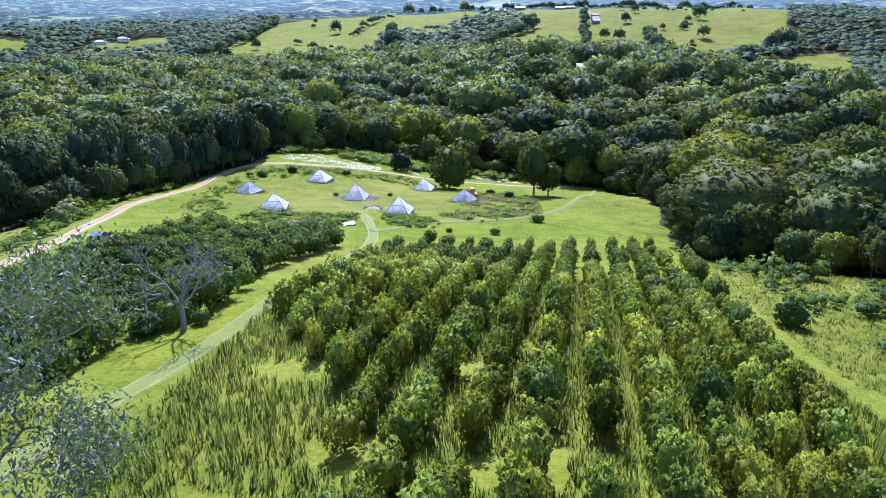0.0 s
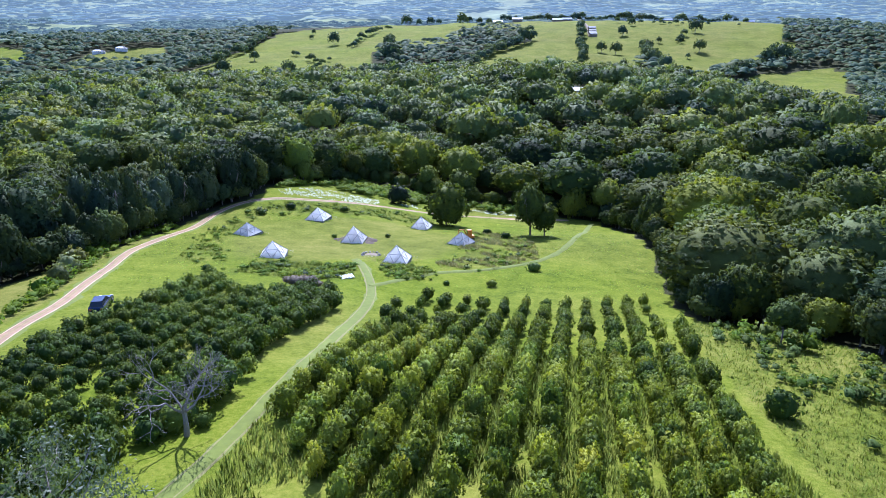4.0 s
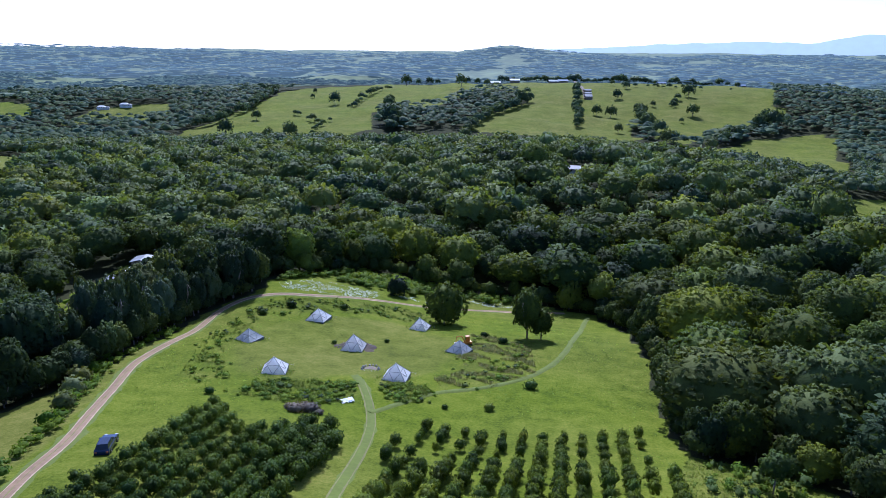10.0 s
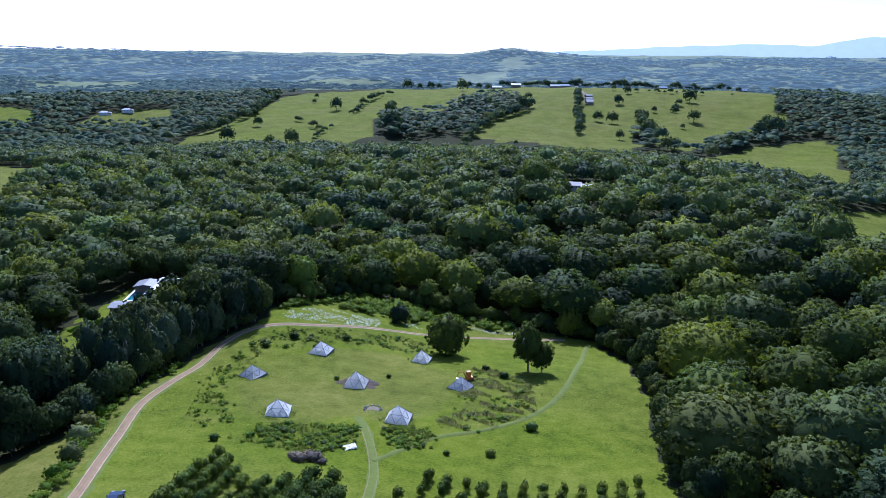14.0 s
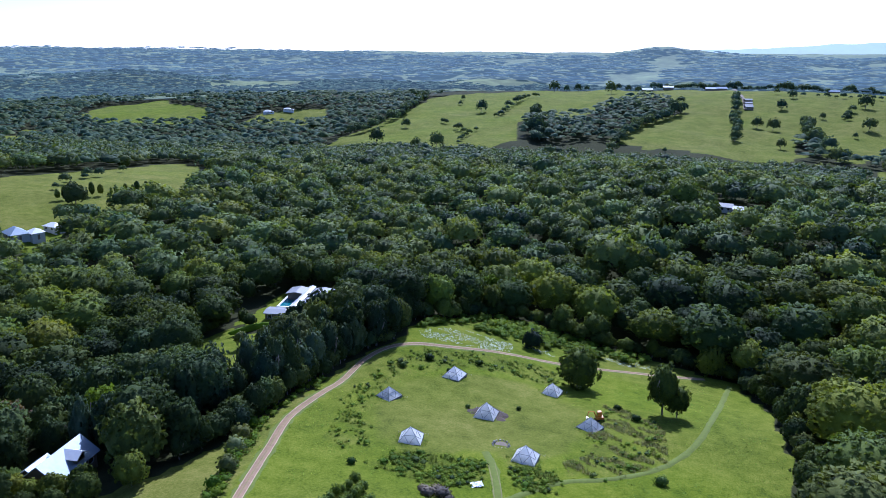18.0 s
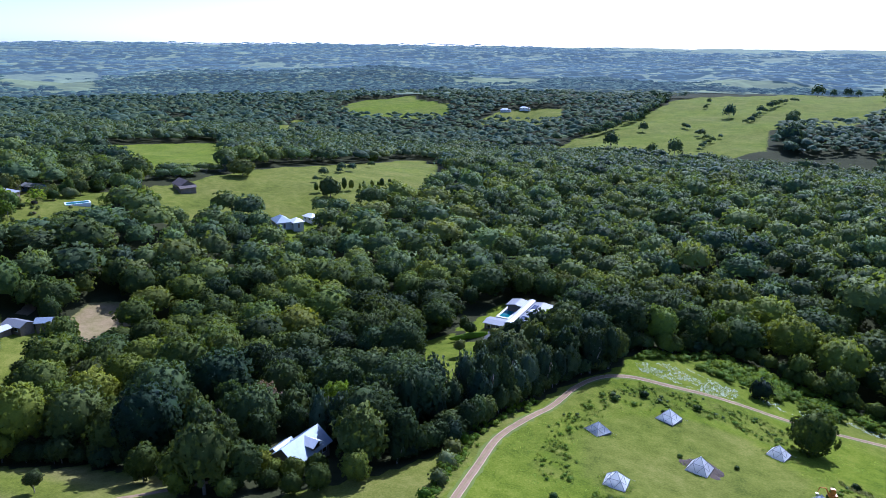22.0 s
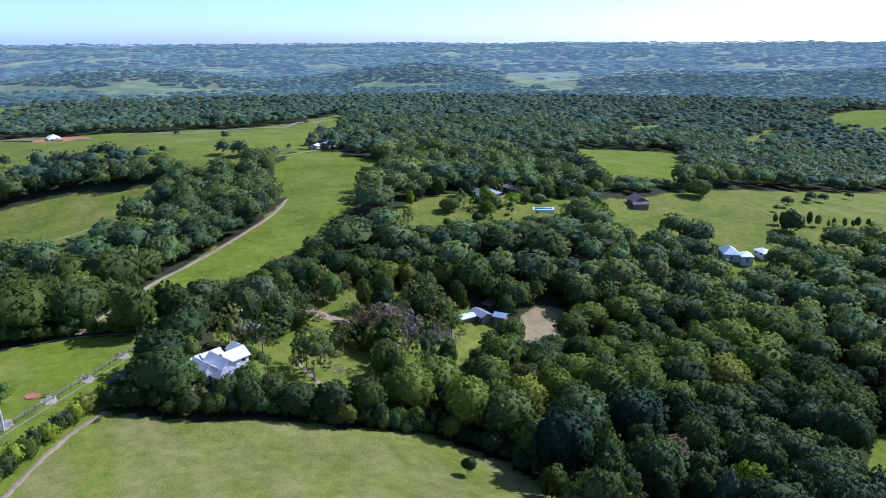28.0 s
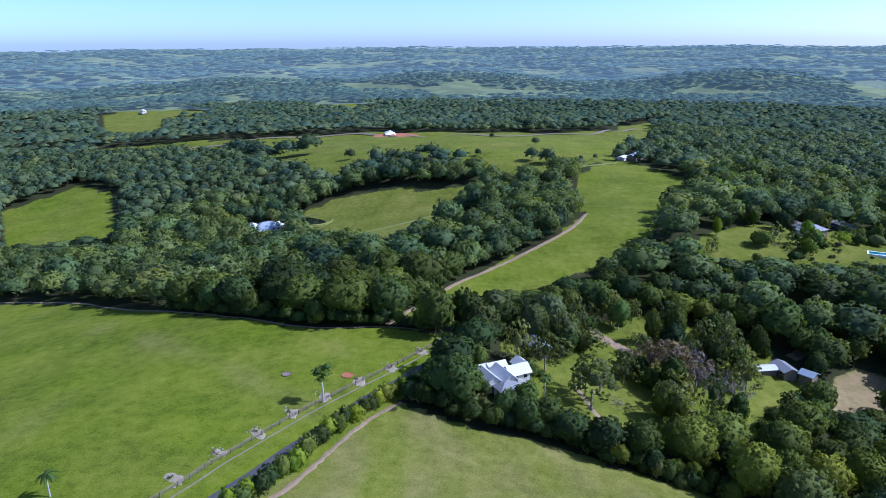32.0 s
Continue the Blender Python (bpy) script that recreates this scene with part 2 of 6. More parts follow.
ring(80, 9.9, 8.7, 7.6, 7.4, 10.5, 12.2, 13.3, 13.3, 15, 17.1, 19.3, 21.3, 23.1, 24.7, 26.3)
ring(110, 5.5, 0.6, 1.2, 2.8, 5.2, 7.7, 7, 8.1, 11.2, 14.5, 17.4, 19.8, 21.8, 23.4, 24.9)
ring(145, 0.1, -3, -3.3, -2.9, 0.2, 1.6, -2.7, -2.2, 5.4, 11.8, 15.2, 17.5, 18.7, 19.3, 19.8)
ring(190, 0.2, -5.8, -13.1, -10.6, -1.6, -6.8, -10.9, -5.2, 2.6, 12.4, 14, 13.6, 12.6, 11.5, 10.4)
ring(250, -3.4, -6, -11.5, -12.8, -11.2, -11.1, -12.2, -5.1, 4.8, 10.2, 8.6, 5.3, 2.2, -0.5, -3)
ring(330, -21.1, -9.2, -0.6, -4.9, -12.4, -13.1, -5.9, 10.2, 16.8, 9.7, -4, -9.1, -12.9, -16.1, -19.3)
ring(440, -47.3, -30.6, -7.5, -6.9, -12.6, -9.5, 2.5, 6.4, 9.4, -5, -17.9, -23.8, -28.6, -33.1, -37.5)
ring(600, -55.9, -36, -27, -25.6, -23.6, -20.9, -10, 0.7, 5.2, 12.5, -8.3, -30.3, -41.1, -48.5, -55.1)
ring(820, -63.9, -59, -54.6, -49.2, -46.7, -47.9, -25.5, -11.2, -6.2, -5.7, -13.9, -29.2, -44.2, -56.5, -67.2)
ring(1150, -73, -59.5, -46.5, -33, -40.3, -65.8, -46, -31.3, -26.7, -29.2, -31.9, -37.3, -46.6, -57.6, -68.8)
ring(1600, -79.6, -19.1, -6.8, -14.6, -25.5, -38.1, -46.9, -46.1, -43.3, -42.3, -42.5, -44.1, -47.8, -53.4, -59.7)
ring(2300, -59.6, -61.8, -60.2, -55.1, -44.2, -41.2, -41.8, -42, -41.9, -41.9, -41.9, -41.9, -41.9, -42, -42)
ring(3300, -6, -5, -5, -5, -5, -4, -4, -4, -4, -4, -4, -4, -4, -4, -4)
ring(5000, 56, 56, 56, 56, 58, 60, 60, 60, 60, 60, 60, 60, 60, 60, 60)
LOG_R = np.log([r for r, _ in RINGS])
GRID = np.array([h for _, h in RINGS])


def cubic(u, n):
    i = np.clip(np.floor(u).astype(int), 0, n - 2)
    s = u - i
    w = np.stack([-0.5 * s + s * s - 0.5 * s**3, 1 - 2.5 * s * s + 1.5 * s**3, 0.5 * s + 2 * s * s - 1.5 * s**3, -0.5 * s * s + 0.5 * s**3], -1)
    return np.clip(i[..., None] + np.arange(-1, 3), 0, n - 1), w


def waves(x, y, size, seed):
    """A smooth uneven field from -1 to 1."""
    rng, out = np.random.RandomState(seed), 0
    for k in range(7):
        a, p = rng.uniform(0, 2 * np.pi, 2)
        f = 2 * np.pi / size * (0.7 + 0.16 * k)
        out = out + np.sin((x * np.cos(a) + y * np.sin(a)) * f + p)
    return out / 4.2


def land(x, y):
    """The ground's height."""
    x, y = np.atleast_1d(np.asarray(x, float)), np.atleast_1d(np.asarray(y, float))
    r = np.hypot(x, y)
    az = np.degrees(np.arctan2(-x, y))
    az = np.where(az < -120, az + 360, az)
    iu, wu = cubic(np.interp(np.log(np.maximum(r, 1)), LOG_R, np.arange(len(LOG_R))), len(LOG_R))
    iv, wv = cubic(np.clip((az + 45) / 15, 0, GRID.shape[1] - 1), GRID.shape[1])
    z = 0
    for a in range(4):
        for b in range(4):
            z = z + wu[..., a] * wv[..., b] * GRID[iu[..., a], iv[..., b]]
    far = np.clip((r - 1750) / 700, 0, 1)
    z = z + far * np.clip((5600 - r) / 2600, 0.15, 1) * (22 * waves(x, y, 1000, 5) + 9 * waves(x, y, 420, 6))
    z = z + np.clip((r - 650) / 250, 0, 1) * 3.0 * waves(x, y, 130, 9)
    z = z + 55 * np.exp(-(((x - 395) / 330) ** 2) - ((y - 4250) / 300) ** 2)
    return z + 0.25 * waves(x, y, 34, 8) * np.clip(r / 60, 0, 1)


def ground_z(x, y):
    return float(land(x, y)[0])


def inside(x, y, poly):
    """Whether points lie in a polygon."""
    x, y = np.asarray(x, float), np.asarray(y, float)
    hit = np.zeros(x.shape, bool)
    for (x0, y0), (x1, y1) in zip(poly, poly[1:] + poly[:1]):
        if y0 != y1:
            hit ^= ((y0 > y) != (y1 > y)) & (x < (x1 - x0) * (y - y0) / (y1 - y0) + x0)
    return hit


# Open ground, as outlines in plan, drawn to fit the camera's view.
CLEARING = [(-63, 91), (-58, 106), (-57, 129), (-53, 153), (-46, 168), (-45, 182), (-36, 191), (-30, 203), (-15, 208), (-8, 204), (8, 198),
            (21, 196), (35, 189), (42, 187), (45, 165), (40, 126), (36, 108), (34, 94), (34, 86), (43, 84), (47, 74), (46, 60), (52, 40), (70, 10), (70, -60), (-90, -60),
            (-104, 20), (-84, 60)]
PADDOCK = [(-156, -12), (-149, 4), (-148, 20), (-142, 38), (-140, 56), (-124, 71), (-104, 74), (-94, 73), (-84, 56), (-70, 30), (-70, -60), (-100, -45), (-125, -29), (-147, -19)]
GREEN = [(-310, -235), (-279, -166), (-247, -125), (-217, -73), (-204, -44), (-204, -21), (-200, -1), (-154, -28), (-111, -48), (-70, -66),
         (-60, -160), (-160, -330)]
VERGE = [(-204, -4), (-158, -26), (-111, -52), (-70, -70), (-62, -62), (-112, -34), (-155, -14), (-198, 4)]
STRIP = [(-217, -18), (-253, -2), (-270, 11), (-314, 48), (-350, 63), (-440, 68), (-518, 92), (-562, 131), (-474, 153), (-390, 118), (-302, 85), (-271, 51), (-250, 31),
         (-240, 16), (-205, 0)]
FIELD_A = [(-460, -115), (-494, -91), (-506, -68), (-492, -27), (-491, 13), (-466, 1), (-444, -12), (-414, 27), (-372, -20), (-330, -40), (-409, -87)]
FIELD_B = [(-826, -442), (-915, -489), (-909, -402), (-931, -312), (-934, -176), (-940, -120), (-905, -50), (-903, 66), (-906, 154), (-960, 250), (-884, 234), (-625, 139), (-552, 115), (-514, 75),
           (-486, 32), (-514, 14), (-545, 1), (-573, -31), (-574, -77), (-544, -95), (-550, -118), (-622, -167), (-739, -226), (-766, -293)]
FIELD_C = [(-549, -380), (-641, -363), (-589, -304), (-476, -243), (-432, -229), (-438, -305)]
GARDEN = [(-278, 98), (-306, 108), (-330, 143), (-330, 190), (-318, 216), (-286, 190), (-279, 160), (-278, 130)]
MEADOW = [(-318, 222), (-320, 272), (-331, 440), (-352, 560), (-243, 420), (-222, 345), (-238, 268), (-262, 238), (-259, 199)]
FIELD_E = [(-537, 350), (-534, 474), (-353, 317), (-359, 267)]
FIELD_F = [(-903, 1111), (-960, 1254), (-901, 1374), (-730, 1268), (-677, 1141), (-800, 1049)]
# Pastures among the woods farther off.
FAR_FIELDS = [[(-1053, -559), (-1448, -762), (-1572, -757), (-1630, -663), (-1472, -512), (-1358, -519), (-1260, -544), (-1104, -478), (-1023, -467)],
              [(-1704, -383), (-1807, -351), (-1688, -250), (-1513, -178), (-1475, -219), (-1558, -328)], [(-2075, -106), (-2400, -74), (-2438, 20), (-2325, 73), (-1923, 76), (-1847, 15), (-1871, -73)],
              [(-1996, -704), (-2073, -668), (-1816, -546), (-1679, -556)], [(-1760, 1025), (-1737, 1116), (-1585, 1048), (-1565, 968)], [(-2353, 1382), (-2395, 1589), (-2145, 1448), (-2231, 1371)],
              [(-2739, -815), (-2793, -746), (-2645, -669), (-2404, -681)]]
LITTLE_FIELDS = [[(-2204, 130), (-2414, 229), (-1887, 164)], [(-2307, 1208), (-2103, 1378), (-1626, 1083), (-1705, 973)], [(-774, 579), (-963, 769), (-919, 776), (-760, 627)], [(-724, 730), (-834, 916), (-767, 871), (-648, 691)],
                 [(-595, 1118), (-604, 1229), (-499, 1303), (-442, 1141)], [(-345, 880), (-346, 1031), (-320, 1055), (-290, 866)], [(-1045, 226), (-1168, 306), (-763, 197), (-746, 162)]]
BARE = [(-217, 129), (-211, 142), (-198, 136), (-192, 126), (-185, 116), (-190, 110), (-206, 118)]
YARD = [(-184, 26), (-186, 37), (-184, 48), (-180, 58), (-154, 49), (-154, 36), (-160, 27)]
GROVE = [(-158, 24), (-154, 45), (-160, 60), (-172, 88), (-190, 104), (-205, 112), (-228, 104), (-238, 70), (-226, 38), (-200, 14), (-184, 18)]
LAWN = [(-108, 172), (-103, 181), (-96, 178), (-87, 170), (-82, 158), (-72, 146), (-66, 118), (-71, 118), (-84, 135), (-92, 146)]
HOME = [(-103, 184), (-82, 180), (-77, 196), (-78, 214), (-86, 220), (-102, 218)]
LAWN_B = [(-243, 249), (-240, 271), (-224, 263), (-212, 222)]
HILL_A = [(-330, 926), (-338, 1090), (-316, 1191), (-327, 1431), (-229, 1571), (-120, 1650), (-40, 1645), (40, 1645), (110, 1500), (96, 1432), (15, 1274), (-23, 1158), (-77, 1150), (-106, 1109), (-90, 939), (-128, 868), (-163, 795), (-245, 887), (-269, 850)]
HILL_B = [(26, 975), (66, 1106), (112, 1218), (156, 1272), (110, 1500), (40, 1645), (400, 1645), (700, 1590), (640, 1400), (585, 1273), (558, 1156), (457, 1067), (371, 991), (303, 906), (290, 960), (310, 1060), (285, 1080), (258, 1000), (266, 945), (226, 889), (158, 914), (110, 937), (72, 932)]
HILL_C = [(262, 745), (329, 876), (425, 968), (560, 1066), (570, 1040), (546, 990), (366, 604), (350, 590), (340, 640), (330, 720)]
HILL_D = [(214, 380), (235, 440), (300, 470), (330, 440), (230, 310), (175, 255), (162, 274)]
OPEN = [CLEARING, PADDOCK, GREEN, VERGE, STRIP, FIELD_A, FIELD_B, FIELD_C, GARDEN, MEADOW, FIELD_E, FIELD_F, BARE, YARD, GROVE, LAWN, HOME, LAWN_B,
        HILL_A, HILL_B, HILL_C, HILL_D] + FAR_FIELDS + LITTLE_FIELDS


def far_open(x, y):
    """Pastures scattered over the far country."""
    r = np.hypot(x, y)
    return (waves(x, y, 760, 11) + 0.5 * waves(x, y, 300, 12) > 0.36 + 0.35 * ((r < 2000) & (x > -0.8 * y)) + 0.16 * (r > 2500)) & (r > 1750)


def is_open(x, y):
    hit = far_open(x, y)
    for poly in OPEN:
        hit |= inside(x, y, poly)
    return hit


def mesh_of(name, verts, faces, mat=None, smooth=True, normals=None):
    """A mesh from arrays of corners and of triangles or quads, with soft leaf normals if given."""
    verts, faces = np.asarray(verts, np.float32), np.asarray(faces, np.int32)
    me = bpy.data.meshes.new(name)
    n = faces.shape[1]
    me.vertices.add(len(verts))
    me.vertices.foreach_set("co", verts.ravel())
    me.loops.add(faces.size)
    me.loops.foreach_set("vertex_index", faces.ravel())
    me.polygons.add(len(faces))
    me.polygons.foreach_set("loop_start", np.arange(0, faces.size, n, dtype=np.int32))
    me.polygons.foreach_set("use_smooth", np.full(len(faces), smooth))
    me.update(calc_edges=True)
    if normals is not None:
        me.polygons.foreach_set("use_smooth", np.full(len(faces), True))
        me.normals_split_custom_set_from_vertices(np.asarray(normals, np.float32))
    if mat:
        me.materials.append(mat)
    return me


MOWN = [(-40, 129), (-37, 144), (-30, 151), (-18, 155), (-7, 152), (1, 142), (2, 130), (-2, 117), (-9, 108), (-15, 112), (-28, 107), (-34, 110)]
WEEDS = [[(-44, 108), (-48, 129), (-46, 147), (-41, 162), (-25, 168), (-8, 170), (-2, 165), (-6, 157), (-18, 159), (-31, 155), (-39, 147), (-43, 129), (-36, 108), (-39, 104)],
         [(-33, 100), (-29, 107), (-16, 108), (-14, 101), (-20, 96), (-29, 98)], [(-10, 107), (-7, 110), (-2, 107), (-4, 101), (-9, 102)],
         [(2, 126), (6, 148), (11, 146), (18, 137), (17, 120), (8, 111), (0, 108), (-2, 113), (3, 119)]]
ROADSIDE = [(-63, 91), (-58, 106), (-57, 129), (-54, 129), (-55.5, 115), (-52.5, 99), (-49, 80), (-48, 66), (-45, 50), (-60, 30), (-84, 60)]
ROUGH = [(28, 76), (33, 86), (43, 84), (47, 74), (46, 60), (52, 40), (60, 10), (40, 10), (26, 40)]


def ground_material():
    m = Nodes("ground_grass", 0.95, 0, 0.04)
    kind = m.node("ShaderNodeAttribute")
    kind.attribute_name = "cover"
    split = m.node("ShaderNodeSeparateColor")
    m.feed(split.inputs[0], kind.outputs["Color"])
    fine, mid, broad = m.noise(2.4, 6, rough=0.75), m.noise(0.3, 5, rough=0.65), m.noise(0.045, 4, rough=0.6)
    fac = m.maths("ADD", m.maths("MULTIPLY", fine, 0.4), m.maths("ADD", m.maths("MULTIPLY", mid, 0.35), m.maths("MULTIPLY", broad, 0.3)))
    lush = m.ramp(fac, (0.40, (0.052, 0.084, 0.006)), (0.52, (0.112, 0.150, 0.009)), (0.65, (0.180, 0.202, 0.022)))
    dull = m.ramp(fac, (0.40, (0.074, 0.090, 0.014)), (0.52, (0.132, 0.142, 0.024)), (0.65, (0.205, 0.194, 0.050)))
    floor = m.ramp(fac, (0.3, (0.018, 0.022, 0.010)), (0.6, (0.045, 0.048, 0.020)), (0.8, (0.080, 0.070, 0.035)))
    edge = m.maths("ADD", split.outputs[0], m.maths("MULTIPLY", m.maths("SUBTRACT", mid, 0.5), 0.8))
    wood = m.ramp(edge, (0.42, (0, 0, 0)), (0.58, (1, 1, 1)))
    grass = m.mix(split.outputs[1], lush, dull)
    soil = m.ramp(fac, (0.3, (0.20, 0.13, 0.07)), (0.7, (0.36, 0.27, 0.16)))
    grass = m.mix(m.maths("MULTIPLY", split.outputs[2], m.maths("ADD", mid, 0.35)), grass, soil)
    m.bump(fine, 0.5, 0.25)
    return m.done(m.mix(wood, floor, grass))


def haze_glow_material(name, base, glow):
    """Hills so far off that the lit air in front of them shows, put in as emission."""
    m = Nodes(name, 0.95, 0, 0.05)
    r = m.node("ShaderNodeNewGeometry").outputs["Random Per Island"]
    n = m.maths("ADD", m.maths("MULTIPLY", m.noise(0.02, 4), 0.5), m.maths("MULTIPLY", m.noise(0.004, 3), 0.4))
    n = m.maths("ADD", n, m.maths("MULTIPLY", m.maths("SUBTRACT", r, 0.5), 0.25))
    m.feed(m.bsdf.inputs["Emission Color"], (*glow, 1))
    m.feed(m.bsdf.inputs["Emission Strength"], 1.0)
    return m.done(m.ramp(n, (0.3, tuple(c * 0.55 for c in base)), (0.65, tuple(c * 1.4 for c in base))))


def sheet(radii):
    angles = np.radians(np.arange(0, 360, 0.9))
    R, A = np.meshgrid(radii, angles, indexing="ij")
    x, y = (-R * np.sin(A)).ravel(), (R * np.cos(A)).ravel()
    n, k = len(angles), len(radii)
    i, j = np.meshgrid(np.arange(k - 1), np.arange(n), indexing="ij")
    quads = np.stack([i * n + j, i * n + (j + 1) % n, (i + 1) * n + (j + 1) % n, (i + 1) * n + j], -1).reshape(-1, 4)
    return x, y, quads[:, ::-1]


def build_ground():
    x, y, quads = sheet(np.concatenate([[0.02], np.arange(2, 230, 2.2), np.geomspace(232, 1720, 80)]))
    me = mesh_of("ground", np.stack([x, y, land(x, y)], -1), quads)
    me.materials.append(ground_material())
    cover = np.zeros((len(x), 4), np.float32)
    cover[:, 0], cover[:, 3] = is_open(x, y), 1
    dull = np.clip(0.22 + 0.35 * waves(x, y, 60, 21), 0, 0.6)
    # The hill pastures are set duller partly as haze put into their colour.
    for poly, level in ((PADDOCK, 0.75), (ROADSIDE, 1.0), (FIELD_A, 0.85), (FIELD_B, 0.6), (GARDEN, 0.8), (MEADOW, 0.85), (BARE, 0.9), (YARD, 0.5), (GREEN, 0.2), (STRIP, 0.35),
                        (HILL_A, 0.55), (HILL_B, 0.75), (HILL_C, 0.6), (HILL_D, 0.5), (GROVE, 0.6), (LAWN, 0.35), (MOWN, 0.72), (ROUGH, 0.6)):
        dull = np.where(inside(x, y, poly), level + 0.2 * waves(x, y, 45, 22) + 0.25 * waves(x, y, 130, 25) * (np.hypot(x, y) > 500), dull)
    for poly in FAR_FIELDS + LITTLE_FIELDS:
        dull = np.where(inside(x, y, poly), 0.75, dull)
    for poly in WEEDS:
        dull = np.where(inside(x, y, poly), 0.3 + 0.4 * waves(x, y, 8, 23), dull)
    cover[:, 1] = np.clip(np.where(far_open(x, y), 0.5, dull), 0, 1)
    cover[:, 2] = np.where(inside(x, y, BARE), 0.85 + 0.2 * waves(x, y, 14, 24), 0)
    cover[:, 2] = np.where(inside(x, y, PADDOCK), np.clip(0.12 + 0.22 * waves(x, y, 20, 26), 0, 0.4), cover[:, 2])
    cover[:, 2] = np.where(inside(x, y, GREEN), np.clip(0.25 * waves(x, y, 38, 27) - 0.1, 0, 0.3), cover[:, 2])
    att = me.color_attributes.new("cover", "FLOAT_COLOR", "POINT")
    att.data.foreach_set("color", cover.ravel())
    tagged(new("ground", me), "rolling grassy ground with pasture and woodland floor", "ground", kind="structure")
    # Haze over the far ground is a bluish glow, stronger in the outer ring.
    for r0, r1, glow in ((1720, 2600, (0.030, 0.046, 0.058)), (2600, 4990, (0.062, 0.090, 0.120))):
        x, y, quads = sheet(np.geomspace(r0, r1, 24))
        me = mesh_of("backdrop", np.stack([x, y, land(x, y)], -1), quads, haze_glow_material("distant_pasture", (0.17, 0.20, 0.08), glow))
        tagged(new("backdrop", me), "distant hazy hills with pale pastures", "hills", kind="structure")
    # The blue range beyond, on the right-hand horizon; its hazy blue is emission.
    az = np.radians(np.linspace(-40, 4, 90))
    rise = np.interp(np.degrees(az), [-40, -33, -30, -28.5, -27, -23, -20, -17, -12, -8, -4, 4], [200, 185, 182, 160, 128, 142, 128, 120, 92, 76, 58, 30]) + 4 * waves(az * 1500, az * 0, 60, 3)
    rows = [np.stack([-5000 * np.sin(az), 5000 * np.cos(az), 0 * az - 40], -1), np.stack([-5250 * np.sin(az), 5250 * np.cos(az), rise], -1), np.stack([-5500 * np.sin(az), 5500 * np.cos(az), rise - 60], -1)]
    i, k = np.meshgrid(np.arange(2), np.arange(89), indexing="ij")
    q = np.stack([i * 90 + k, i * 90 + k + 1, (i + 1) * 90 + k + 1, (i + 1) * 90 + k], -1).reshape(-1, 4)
    me = mesh_of("backdrop", np.concatenate(rows), q[:, ::-1], haze_glow_material("distant_range", (0.05, 0.08, 0.08), (0.36, 0.44, 0.52)))
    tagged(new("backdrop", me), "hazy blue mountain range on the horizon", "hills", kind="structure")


build_ground()

# ---- trees ----
def ico(level):
    bm = bmesh.new()
    bmesh.ops.create_icosphere(bm, subdivisions=level, radius=1)
    v = np.array([w.co for w in bm.verts])
    f = np.array([[w.index for w in p.verts] for p in bm.faces])
    bm.free()
    return v, f


def joined(pieces):
    vs, fs, n = [], [], 0
    for v, f in pieces:
        vs.append(v), fs.append(f + n)
        n += len(v)
    return np.concatenate(vs), np.concatenate(fs)


def quads_on(points, normals, size, rng):
    """Leaf clumps: a bent pair of triangles at each point."""
    n = len(points)
    a = np.cross(normals, rng.normal(size=(n, 3)))
    a /= np.linalg.norm(a, axis=1)[:, None] + 1e-9
    b = np.cross(normals, a) + 0.5 * rng.normal(size=(n, 3))
    s = size * rng.uniform(0.6, 1.3, (n, 1))
    p = np.stack([points - a * s, points + b * s * 0.8, points + a * s, points - b * s * 0.8 + normals * s * 0.4], 1).reshape(-1, 3)
    i = np.arange(n)[:, None] * 4
    return p, np.concatenate([i + [0, 2, 1], i + [0, 3, 2]])


def sprays_on(points, normals, size, rng):
    """Single leaf sprays: one triangle at each point."""
    n = len(points)
    a = np.cross(normals, rng.normal(size=(n, 3)))
    a /= np.linalg.norm(a, axis=1)[:, None] + 1e-9
    b = np.cross(normals, a)
    s = size * rng.uniform(0.6, 1.35, (n, 1))
    p = np.stack([points - a * s, points + a * s * rng.uniform(0.3, 1, (n, 1)) - b * s * 0.7, points + b * s * 1.1], 1).reshape(-1, 3)
    return p, np.arange(3 * n).reshape(-1, 3)


def lumps(v, count, rng):
    """How far each direction lies on a round swelling, 0 to 1."""
    c = rng.normal(size=(count, 3))
    c[:, 2] = np.abs(c[:, 2]) * 1.1 - 0.35
    c /= np.linalg.norm(c, axis=1)[:, None]
    d = ((v[:, None] - c[None]) ** 2).sum(-1)
    return (np.sqrt(np.clip(1 - d / (2.5 / math.sqrt(count)) ** 2, 0, 1)) * rng.uniform(0.4, 1.1, count)).max(1)


